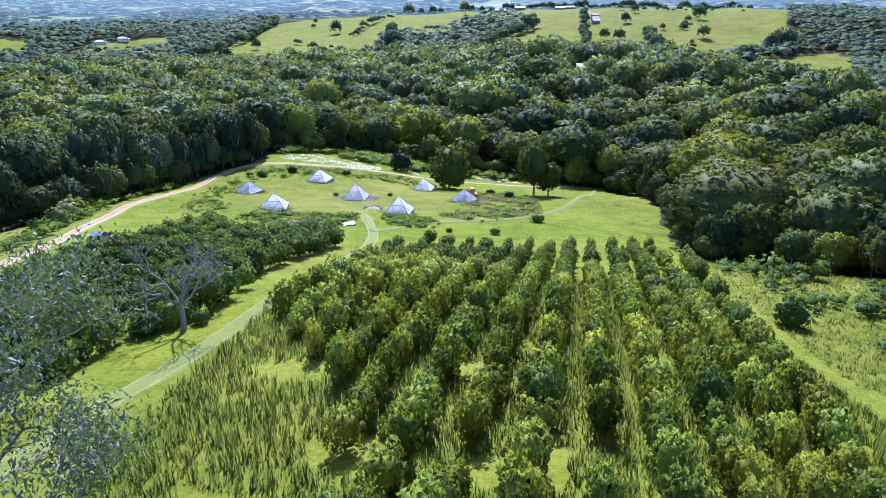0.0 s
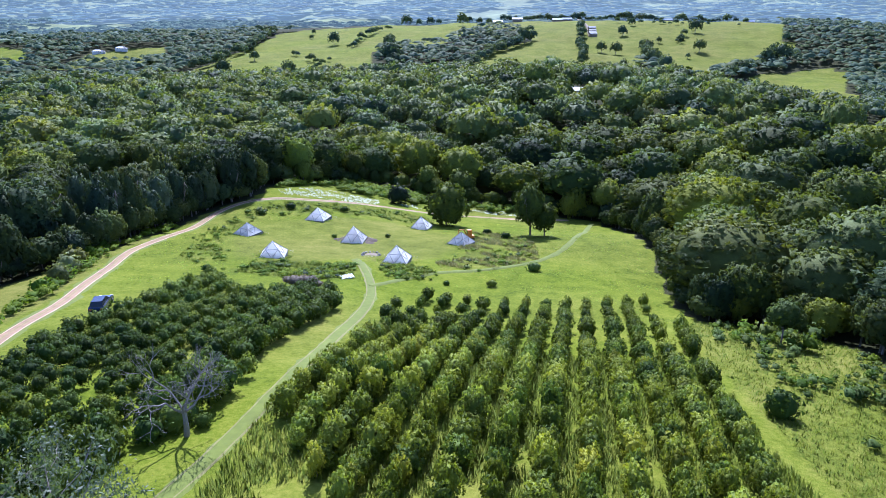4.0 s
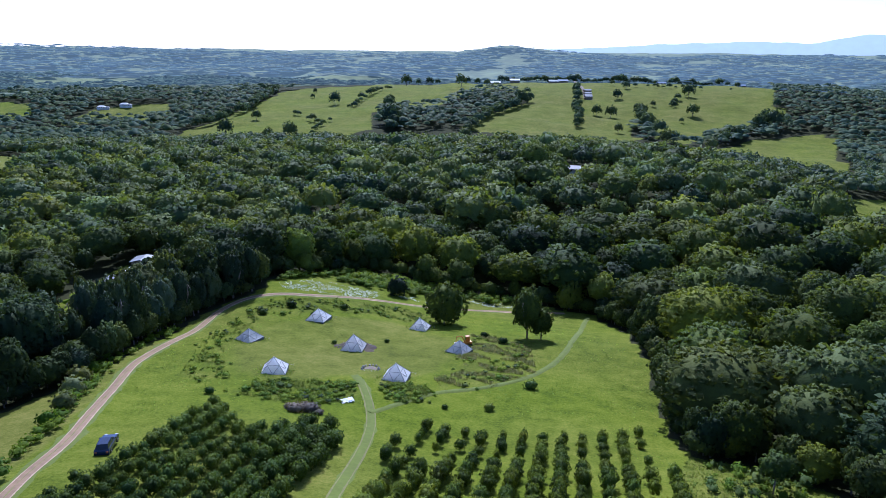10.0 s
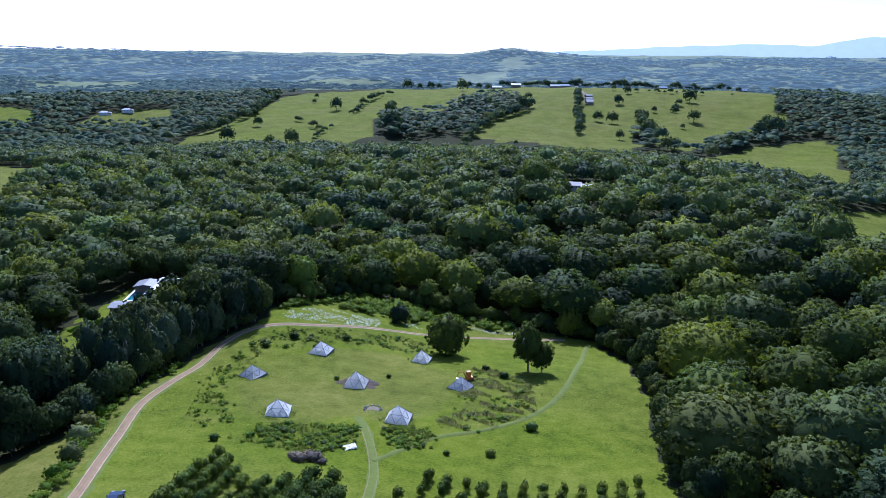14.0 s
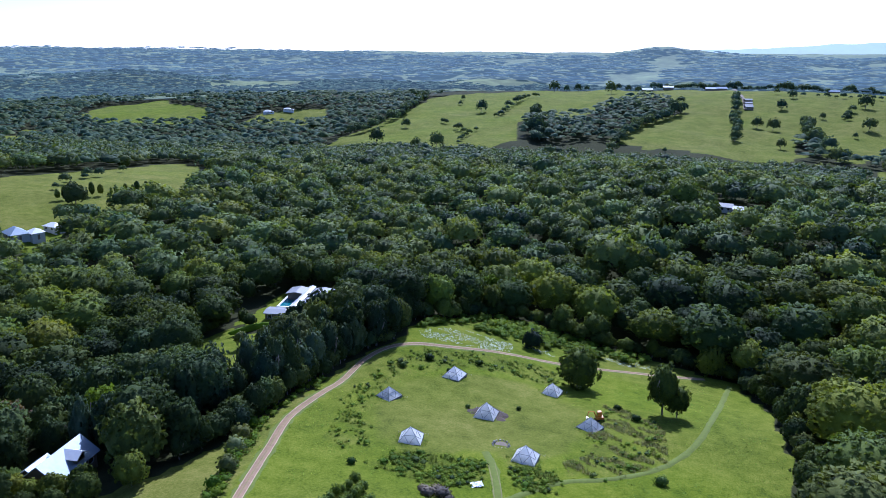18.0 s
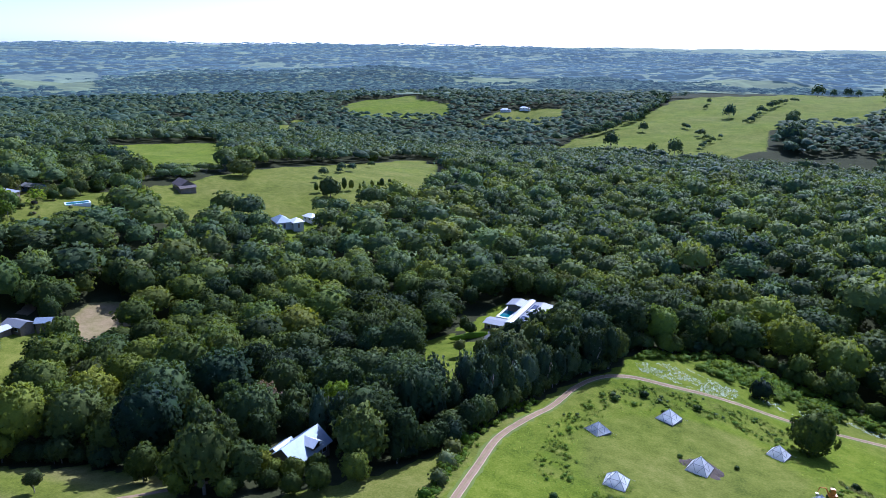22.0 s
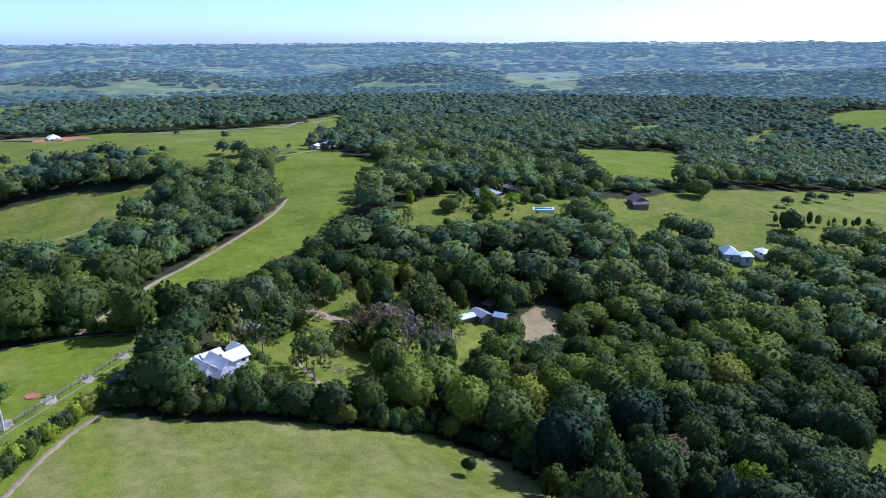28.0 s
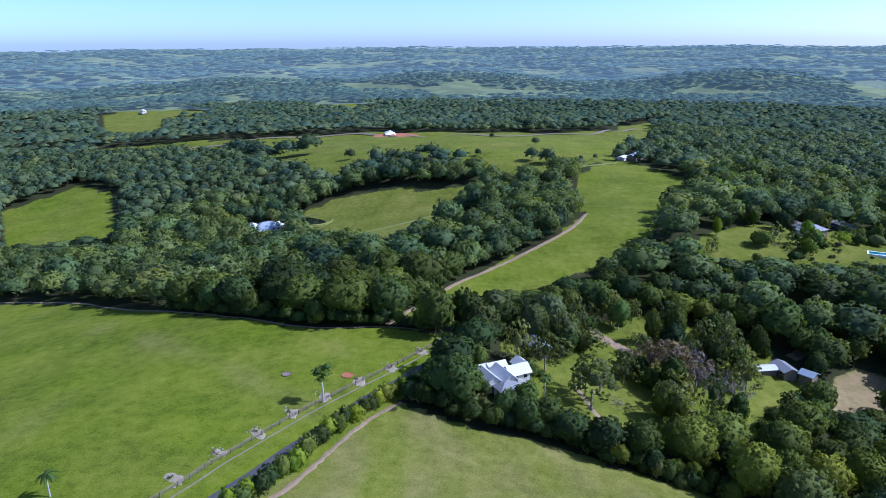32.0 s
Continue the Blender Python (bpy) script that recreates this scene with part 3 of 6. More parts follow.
def dome(rng, level, bumps, leaves, low=-0.35, rough=0.2, leaf=0.07, wild=0.6):
    """A crown of about 1 m radius: a lumpy dark mass, all covered with clumps of leaves that stand out of it."""
    v, f = ico(level)
    r = 0.70 + rough * lumps(v, 6, rng) + rough * 0.75 * lumps(v, bumps, rng) + rng.normal(0, 0.028, len(v))
    v = v + rng.normal(0, 0.022, v.shape)
    out = v * r[:, None]
    f = f[(v[:, 2] > low)[f].all(1)]
    pieces = [(out, f)]
    if leaves:
        face = f[rng.randint(0, len(f), leaves)]
        mixw = rng.dirichlet((1, 1, 1), leaves)
        at = (out[face] * mixw[..., None]).sum(1)
        nrm = v[face[:, 0]] + rng.normal(0, wild, (leaves, 3)) + (0, 0, 0.25)
        nrm /= np.linalg.norm(nrm, axis=1)[:, None]
        pieces.append(quads_on(at * rng.uniform(0.96, 1.05, (leaves, 1)), nrm, leaf, rng))
    v, f = joined(pieces)
    used, back = np.unique(f, return_inverse=True)
    return v[used], back.reshape(f.shape)


def leafy(rng, level, clumps, per, ball, leaf, low=-0.5, rough=0.3, wild=0.35, inner=0.9):
    """A crown of about 1 m radius: a dark lumpy core, and round clumps of single leaf sprays all over it."""
    v, f = ico(level)
    big = rng.normal(size=(6, 3))
    big /= np.linalg.norm(big, axis=1)[:, None]

    def reach(d):
        return 0.74 + rough * np.sqrt(np.clip(1 - ((d[:, None] - big[None]) ** 2).sum(-1) / 1.1, 0, 1)).max(1)

    core = v * (reach(v) * inner * rng.uniform(0.9, 1.1, len(v)))[:, None]
    f = f[(v[:, 2] > low - 0.1)[f].all(1)]
    i = np.arange(clumps) + 0.5
    up = 1 - i * (1 - low) / clumps
    a = i * 2.39996 + rng.normal(0, 0.25, clumps)
    c = np.stack([np.sqrt(1 - up**2) * np.cos(a), np.sqrt(1 - up**2) * np.sin(a), up], -1)
    c = c * (reach(c) * rng.uniform(0.80, 1.06, clumps))[:, None]
    d = rng.normal(size=(clumps, per, 3)) + 0.8 * c[:, None] + (0, 0, 0.5)
    d /= np.linalg.norm(d, axis=2)[..., None]
    soft = 0.65 * c[:, None] + 0.6 * d + rng.normal(0, 0.14, d.shape)
    soft = np.repeat((soft / np.linalg.norm(soft, axis=2)[..., None]).reshape(-1, 3), 3, 0)
    at = (c[:, None] + d * ball * rng.uniform(0.6, 1.15, (clumps, 1, 1))).reshape(-1, 3)
    n = d.reshape(-1, 3) + rng.normal(0, wild, (clumps * per, 3))
    n /= np.linalg.norm(n, axis=1)[:, None]
    soft = np.concatenate([v, soft])
    v, f = joined([(core, f), sprays_on(at, n, leaf, rng)])
    used, back = np.unique(f, return_inverse=True)
    return v[used], back.reshape(f.shape), soft[used]


def broccoli(rng, level, bumps, sprays, leaf, low=-0.6, rough=0.3, grain=0.2, stand=0.05, wild=0.5):
    """A crown of about 1 m radius: one mass of round leaf clumps with dark clefts, and leaf sprays that stand out of it."""
    v, f = ico(level)
    r = 0.62 + rough * lumps(v, 7, rng) + 0.2 * lumps(v, bumps, rng) + rng.normal(0, 0.022, len(v))
    out = v * r[:, None]
    f = f[(v[:, 2] > low)[f].all(1)]
    face = np.cross(out[f[:, 1]] - out[f[:, 0]], out[f[:, 2]] - out[f[:, 0]])
    n = np.zeros(v.shape)
    for k in range(3):
        np.add.at(n, f[:, k], face)
    n /= np.linalg.norm(n, axis=1)[:, None] + 1e-9
    soft = n + rng.normal(0, grain, n.shape)
    pick = f[rng.randint(0, len(f), sprays)]
    at = (out[pick] * rng.dirichlet((1, 1, 1), sprays)[..., None]).sum(1)
    w = n[pick[:, 0]] + rng.normal(0, 0.38, (sprays, 3)) + (0, 0, 0.3)
    tilt = n[pick[:, 0]] + rng.normal(0, wild, (sprays, 3))
    tilt /= np.linalg.norm(tilt, axis=1)[:, None]
    soft = np.concatenate([soft, np.repeat(w, 3, 0)])
    soft /= np.linalg.norm(soft, axis=1)[:, None] + 1e-9
    v, f = joined([(out, f), sprays_on(at + n[pick[:, 0]] * rng.uniform(0, stand, (sprays, 1)), tilt, leaf, rng)])
    used, back = np.unique(f, return_inverse=True)
    return v[used], back.reshape(f.shape), soft[used]


def puffy(rng, level, clumps, per, ball, leaf, low=-0.5, lobes=8, rough=0.26, wild=0.55, inner=0.90):
    """A crown of about 1 m radius: wide lobes, each covered with small round puffs of leaf sprays; dark clefts between."""
    v, f = ico(level)
    big = rng.normal(size=(lobes, 3))
    big[:, 2] = np.abs(big[:, 2]) * 0.9 - 0.25
    big /= np.linalg.norm(big, axis=1)[:, None]
    tall = rng.uniform(0.5, 1.1, lobes)

    def reach(d):
        return 0.70 + rough * (np.sqrt(np.clip(1 - ((d[:, None] - big[None]) ** 2).sum(-1) / 0.62, 0, 1)) * tall).max(1)

    core = v * (reach(v) * inner * rng.uniform(0.93, 1.05, len(v)))[:, None]
    f = f[(v[:, 2] > low - 0.1)[f].all(1)]
    i = np.arange(clumps) + 0.5
    up = 1 - i * (1 - low) / clumps
    a = i * 2.39996 + rng.normal(0, 0.2, clumps)
    way = np.stack([np.sqrt(1 - up**2) * np.cos(a), np.sqrt(1 - up**2) * np.sin(a), up], -1) + rng.normal(0, 0.05, (clumps, 3))
    c = way * (reach(way) * rng.uniform(0.86, 1.03, clumps))[:, None]
    d = rng.normal(size=(clumps, per, 3)) + 0.9 * way[:, None] + (0, 0, 0.35)
    d /= np.linalg.norm(d, axis=2)[..., None]
    at = c[:, None] + d * ball * rng.uniform(0.55, 1.2, (clumps, 1, 1)) * rng.uniform(0.7, 1.05, (clumps, per, 1))
    n = (d + rng.normal(0, wild, d.shape)).reshape(-1, 3)
    n /= np.linalg.norm(n, axis=1)[:, None]
    soft = (0.75 * way[:, None] + 0.6 * d + rng.normal(0, 0.16, d.shape)).reshape(-1, 3)
    soft = np.concatenate([v, np.repeat(soft / np.linalg.norm(soft, axis=1)[:, None], 3, 0)])
    v, f = joined([(core, f), sprays_on(at.reshape(-1, 3), n, leaf, rng)])
    used, back = np.unique(f, return_inverse=True)
    return v[used], back.reshape(f.shape), soft[used]


def cone_crown(rng, clumps, per):
    """A taller crown that narrows upwards, ragged."""
    v, f, n = broccoli(rng, 4, clumps, per, 0.06, -0.9, 0.28)
    k = np.clip((v[:, 2:3] + 0.7) / 1.8, 0, 1)
    v[:, :2] *= 1.02 - 0.16 * k
    v[:, 2] = (v[:, 2] + 0.55) * 1.25 - 0.5
    return v, f, n


def tube(points, radii, sides=6):
    """A tapered limb along a line of points."""
    p, vs = np.array(points, float), []
    for i, r in enumerate(radii):
        d = p[min(i + 1, len(p) - 1)] - p[max(i - 1, 0)]
        d = d / (np.linalg.norm(d) + 1e-9)
        a = np.cross(d, (0.3, 0.9, 0.2))
        a /= np.linalg.norm(a)
        b = np.cross(d, a)
        t = np.arange(sides) * 2 * np.pi / sides
        vs.append(p[i] + r * (np.cos(t)[:, None] * a + np.sin(t)[:, None] * b))
    fs = []
    for i in range(len(p) - 1):
        for s in range(sides):
            q = [i * sides + s, i * sides + (s + 1) % sides, (i + 1) * sides + (s + 1) % sides, (i + 1) * sides + s]
            fs += [[q[0], q[1], q[2]], [q[0], q[2], q[3]]]
    return np.concatenate(vs), np.array(fs)


def tree_stem(rng, height, radius):
    """Trunk with a few limbs, from the ground (0) up to the crown."""
    top = np.array([rng.normal(0, 0.3), rng.normal(0, 0.3), height])
    parts = [tube([(0, 0, -0.6), (0.02, 0, 0.4), top * 0.5, top], [radius * 1.5, radius, radius * 0.8, radius * 0.45])]
    for k in range(4):
        a = k * 1.6 + rng.uniform(0, 1)
        start = top * rng.uniform(0.45, 0.75)
        end = start + np.array([math.cos(a), math.sin(a), 0.9]) * height * 0.42
        parts.append(tube([start, (start + end) / 2 + (0, 0, 0.2), end], [radius * 0.5, radius * 0.35, radius * 0.12], 5))
    return joined(parts)


RNG = np.random.RandomState(3)
DOMES = [puffy(RNG, 3, 115 + 6 * k, 16, 0.125, 0.072, -0.7) for k in range(8)]
BROADS = [puffy(RNG, 3, 210 + 10 * k, 15, 0.095, 0.050, -0.75, 11, 0.24) for k in range(5)]
CONES = [cone_crown(RNG, 90, 260) for k in range(4)]
MASSES = [puffy(RNG, 3, 78 + 4 * k, 12, 0.145, 0.072, -0.45) for k in range(8)]
MIDS = [puffy(RNG, 2, 50 + 3 * k, 7, 0.17, 0.105, -0.3) for k in range(8)]
FARS = [puffy(RNG, 2, 12, 4, 0.26, 0.15, -0.1) for k in range(5)]
TALLS = [puffy(RNG, 3, 105, 17, 0.16, 0.066, -0.95) for k in range(4)]
AIRY = [leafy(RNG, 1, 30, 16, 0.27, 0.10, -0.7, 0.35, 0.8, 0.4) for k in range(4)]
SMALL = [puffy(RNG, 2, 40, 9, 0.2, 0.11, -0.7) for k in range(8)]
HILLS = [broccoli(RNG, 2, 6, 6, 0.2, 0.0, 0.4) for k in range(4)]


def scatter(spacing, r0, r1, seed, az0=-46, az1=142):
    rng = np.random.RandomState(seed)
    g = np.arange(-r1, r1, spacing)
    x, y = np.meshgrid(g, g * 0.87, indexing="ij")
    x = x + (np.arange(x.shape[1]) % 2) * spacing / 2
    x, y = x.ravel() + rng.uniform(-0.36, 0.36, x.size) * spacing, y.ravel() + rng.uniform(-0.36, 0.36, x.size) * spacing
    r, az = np.hypot(x, y), np.degrees(np.arctan2(-x, y))
    ok = (r >= r0) & (r < r1) & (az > az0) & (az < az1)
    return x[ok], y[ok]


def woods(name, label, x, y, size, tall, kinds, mat, seed):
    """Many crowns in one mesh."""
    rng = np.random.RandomState(seed)
    z = land(x, y)
    which, turn = rng.randint(0, len(kinds), len(x)), rng.uniform(0, 6.28, len(x))
    hues = np.clip(0.5 + 0.38 * (rng.rand(len(x)) - 0.5) + 0.33 * waves(x, y, 70, seed + 5) + 0.25 * rng.choice([-1, 0, 0, 0, 1], len(x)), 0, 1)
    # Near crowns towards the left are tinted darker by position.
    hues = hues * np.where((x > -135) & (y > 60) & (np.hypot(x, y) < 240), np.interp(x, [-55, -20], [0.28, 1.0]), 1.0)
    vs, fs, ns, tints, n = [], [], [], [], 0
    for k, (v, f, soft) in enumerate(kinds):
        m = which == k
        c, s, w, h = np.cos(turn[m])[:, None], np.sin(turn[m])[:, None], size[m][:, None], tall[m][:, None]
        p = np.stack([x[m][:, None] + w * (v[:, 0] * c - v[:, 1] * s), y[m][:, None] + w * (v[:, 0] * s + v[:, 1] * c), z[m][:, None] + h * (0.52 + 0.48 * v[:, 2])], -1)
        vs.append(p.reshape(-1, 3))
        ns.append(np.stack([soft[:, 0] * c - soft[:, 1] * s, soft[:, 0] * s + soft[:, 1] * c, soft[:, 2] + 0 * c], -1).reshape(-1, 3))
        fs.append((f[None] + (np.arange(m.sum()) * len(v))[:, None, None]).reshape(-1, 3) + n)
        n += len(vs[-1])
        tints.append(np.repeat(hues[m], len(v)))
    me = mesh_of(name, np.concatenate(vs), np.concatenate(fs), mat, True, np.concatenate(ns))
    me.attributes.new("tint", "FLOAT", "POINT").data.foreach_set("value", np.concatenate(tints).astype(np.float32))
    return tagged(new(name, me), label, "woodland", kind="stuff")


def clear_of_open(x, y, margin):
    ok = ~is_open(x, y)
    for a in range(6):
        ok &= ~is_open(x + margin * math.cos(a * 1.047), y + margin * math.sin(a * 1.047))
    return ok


# Round open spots in the woods: where buildings stand, and the camera's sightlines to them.
SPOTS = [(-82, 88, 10), (-77, 83, 5), (-85, 196, 15), (-94, 203, 11), (-90, 212, 10), (-84, 182, 11), (-80, 171, 9), (-75, 178, 8), (64, 346, 12), (62, 331, 9), (60, 318, 7), (-234, 246, 9), (-225, 234, 8), (-208, 105, 9), (-195, 98, 9), (-434, -125, 16),
         (-415, -118, 14), (-395, -112, 12), (-173, 13, 13), (-160, 10, 6), (-198, 25, 7), (-216, 50, 7), (-300, 242, 14), (-576, 141, 12), (-319, 161, 12), (0, 160, 6), (-161, 1, 7), (-193, 65, 8), (-184, 76, 7),
         (-171, 37, 6), (-86, 104, 6), (-106, 102, 6), (-511, 216, 10), (-818, 377, 16), (-1159, 309, 20), (-596, 1240, 30)]


def shorter_before_fields(x, y, h):
    """Trees between the camera and the fields are lowered, so that it sees the fields."""
    z, top = land(x, y), np.full(len(x), 99.0)
    for s in np.linspace(0.015, 0.15, 10):
        px, py = x * (1 + s), y * (1 + s)
        lies = np.zeros(len(x), bool)
        for poly in [FIELD_A, FIELD_C, FIELD_E, GARDEN, HILL_C, HILL_D, BARE, LAWN_B, LAWN, STRIP] + LITTLE_FIELDS:
            lies |= inside(px, py, poly)
        eye = np.where(x > 0, 56.0, 84.0)
        top = np.where(lies, np.minimum(top, eye + (land(px, py) + 0.5 - eye) / (1 + s) - z), top)
    return np.minimum(h, np.maximum(top, h * 0.38))


def free_of_spots(x, y, w=0.0):
    ok = np.ones(len(x), bool)
    for sx, sy, r in SPOTS:
        ok &= np.hypot(x - sx, y - sy) > np.maximum(r, 0.55 * r + w)
    return ok


def edge_growth():
    """Lower trees and tall shrubs along the edge of the wood, with leaves down to the grass."""
    rng = np.random.RandomState(29)
    out = []
    for poly in (CLEARING[:22], PADDOCK[:8], GREEN[:8], STRIP, LAWN):
        p = np.array(poly, float)
        for a, b in zip(p[:-1], p[1:]):
            n = int(np.linalg.norm(b - a) / 3.1) + 1
            side = np.array([-(b - a)[1], (b - a)[0]]) / np.linalg.norm(b - a)
            for k in range(n):
                c = a + (b - a) * (k + rng.uniform(0, 1)) / n
                for s in (1, -1):
                    q = c + side * s * rng.uniform(1.6, 3.0)
                    out.append((*q, rng.uniform(1.8, 3.4), rng.uniform(3.6, 7.0)))
    x, y, w, h = np.array(out).T
    ok = clear_of_open(x, y, 1.0) & free_of_spots(x, y) & (np.hypot(x, y) < 260)
    return x[ok], y[ok], w[ok], h[ok]


def canopy(r0, r1, seed, base, tries):
    """A closed canopy of unlike trees: wide old ones first, then smaller ones in the gaps between them."""
    rng = np.random.RandomState(seed)
    out, cells, c = [], {}, 9.0
    for low, high, count, near in ((1.25, 1.6, 0.10, 0.80), (0.9, 1.25, 0.35, 0.74), (0.55, 0.9, 0.55, 0.70)):
        n = int(tries * count)
        r, az = np.sqrt(rng.uniform(r0**2, r1**2, n)), np.radians(rng.uniform(-46, 142, n))
        x, y = -r * np.sin(az), r * np.cos(az)
        w = rng.uniform(low, high, n) * base(x, y)
        ok = clear_of_open(x, y, 3.0) & clear_of_open(x, y, w * 0.72) & free_of_spots(x, y, w)
        for px, py, pw in zip(x[ok], y[ok], w[ok]):
            i, j = int(px // c), int(py // c)
            if all((px - q[0]) ** 2 + (py - q[1]) ** 2 > (near * (pw + q[2])) ** 2 for a in (i - 2, i - 1, i, i + 1, i + 2) for b in (j - 2, j - 1, j, j + 1, j + 2) for q in cells.get((a, b), ())):
                cells.setdefault((i, j), []).append((px, py, pw))
                out.append((px, py, pw))
    x, y, w = np.array(out).T
    h = (6.6 + 0.95 * w) * (1 + 0.16 * waves(x, y, 60, seed + 1)) * rng.uniform(0.88, 1.08, len(x)) * np.where(rng.rand(len(x)) > 0.96, 1.22, 1.0)
    h = h * (1 + 0.25 * ((x > -145) & (x < -84) & (y > 60) & (y < 125)))
    return x, y, w * 1.10, h


def near_size(x, y):
    """Broad old crowns on the right-hand slope, slighter trees along the road."""
    return np.interp(x, [-200, -60, -30, 25, 60], [5.2, 4.6, 5.6, 6.0, 6.8]) + 0.8 * waves(x, y, 90, 77)


def build_woods():
    rng = np.random.RandomState(17)
    # Near wood: single trees where the camera passes nearest, the rest joined.
    x, y, w, h = canopy(45, 262, 31, near_size, 9000)
    ex, ey, ew, eh = edge_growth()
    x, y, w, h = np.append(x, ex), np.append(y, ey), np.append(w, ew), np.append(h, eh)
    h = shorter_before_fields(x, y, h)
    near = np.argsort(np.hypot(x + 10, y - 60))[:290]
    rest = np.setdiff1d(np.arange(len(x)), near)
    single_trees(x[near], y[near], w[near], h[near])
    woods("valley_woodland", "dense dark green broadleaf woodland down the valley side", x[rest], y[rest], w[rest], h[rest], MASSES, LEAF_WOOD, 46)
    x, y, w, h = canopy(258, 520, 35, lambda x, y: 5.9 + 1.1 * waves(x, y, 120, 78), 12000)
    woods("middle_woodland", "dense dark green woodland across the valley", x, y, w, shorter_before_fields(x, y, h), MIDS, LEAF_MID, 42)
    x, y = scatter(11.0, 515, 950, 32)
    ok = clear_of_open(x, y, 3) & free_of_spots(x, y)
    x, y = x[ok], y[ok]
    w = rng.uniform(4.8, 8.4, len(x)) * (1 + 0.2 * waves(x, y, 90, 64))
    h = (6.5 + 0.8 * w) * rng.uniform(0.8, 1.2, len(x))
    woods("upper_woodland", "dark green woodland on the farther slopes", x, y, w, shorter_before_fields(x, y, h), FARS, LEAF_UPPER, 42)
    x, y = scatter(13.5, 945, 1720, 33, -42, 136)
    ok = clear_of_open(x, y, 2) & free_of_spots(x, y)
    x, y = x[ok], y[ok]
    w = rng.uniform(5, 9.5, len(x)) * (1 + 0.2 * waves(x, y, 120, 66))
    h = (6 + 0.85 * w) * rng.uniform(0.75, 1.25, len(x))
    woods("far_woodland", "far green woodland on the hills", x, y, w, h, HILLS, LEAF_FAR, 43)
    # These woods glow bluish too, in place of the haze before them.
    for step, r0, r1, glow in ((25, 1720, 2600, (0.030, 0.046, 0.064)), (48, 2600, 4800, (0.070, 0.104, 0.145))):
        x, y = scatter(step, r0, r1, 34, -40, 132)
        ok = clear_of_open(x, y, 10)
        x, y = x[ok], y[ok]
        w = step * rng.uniform(0.42, 0.75, len(x))
        far = woods("backdrop", "distant hazy blue-green wooded hills", x, y, w, rng.uniform(9, 17, len(x)), HILLS, haze_glow_material("distant_wood", (0.052, 0.084, 0.045), glow), 44)
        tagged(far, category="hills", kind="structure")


def single_trees(xs, ys, ws, hs):
    rng = np.random.RandomState(23)
    crowns = [crown_mesh(k, LEAF_NEAR) for k in range(len(DOMES))]
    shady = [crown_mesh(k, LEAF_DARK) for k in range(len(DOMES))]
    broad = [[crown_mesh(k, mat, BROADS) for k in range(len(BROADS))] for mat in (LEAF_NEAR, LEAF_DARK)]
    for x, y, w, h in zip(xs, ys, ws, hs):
        # All trees in the left belt, and most at right, get darker leaves.
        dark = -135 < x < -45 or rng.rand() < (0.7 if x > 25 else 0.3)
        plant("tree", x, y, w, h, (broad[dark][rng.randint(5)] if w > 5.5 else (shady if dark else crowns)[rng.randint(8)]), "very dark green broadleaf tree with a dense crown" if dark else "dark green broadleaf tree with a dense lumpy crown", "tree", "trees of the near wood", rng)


def crown_mesh(k, mat, kinds=DOMES):
    v, f, soft = kinds[k]
    return mesh_of("crown", np.stack([v[:, 0], v[:, 1], 0.52 + 0.48 * v[:, 2]], -1), f, mat, True, soft)


STEMS = [mesh_of("trunk", *tree_stem(RNG, 0.62, 0.035), BARK) for k in range(4)]


def plant(name, x, y, w, h, crown_me, label, category, group="", rng=RNG, lift=0.0):
    """A tree: trunk with limbs, and a crown of that half width, up to that height."""
    tree = tagged(new(name), label, category, group)
    tree.matrix_basis = pose(x, y, ground_z(x, y), 0, 0, rng.uniform(0, 360))
    crown, stem = new("crown", crown_me), new("trunk", STEMS[rng.randint(4)])
    crown.parent = stem.parent = tree
    crown.scale, crown.location, stem.scale = (w, w, h * (1 - lift)), (0, 0, h * lift), (h * 0.5, h * 0.5, h)
    return tree


build_woods()


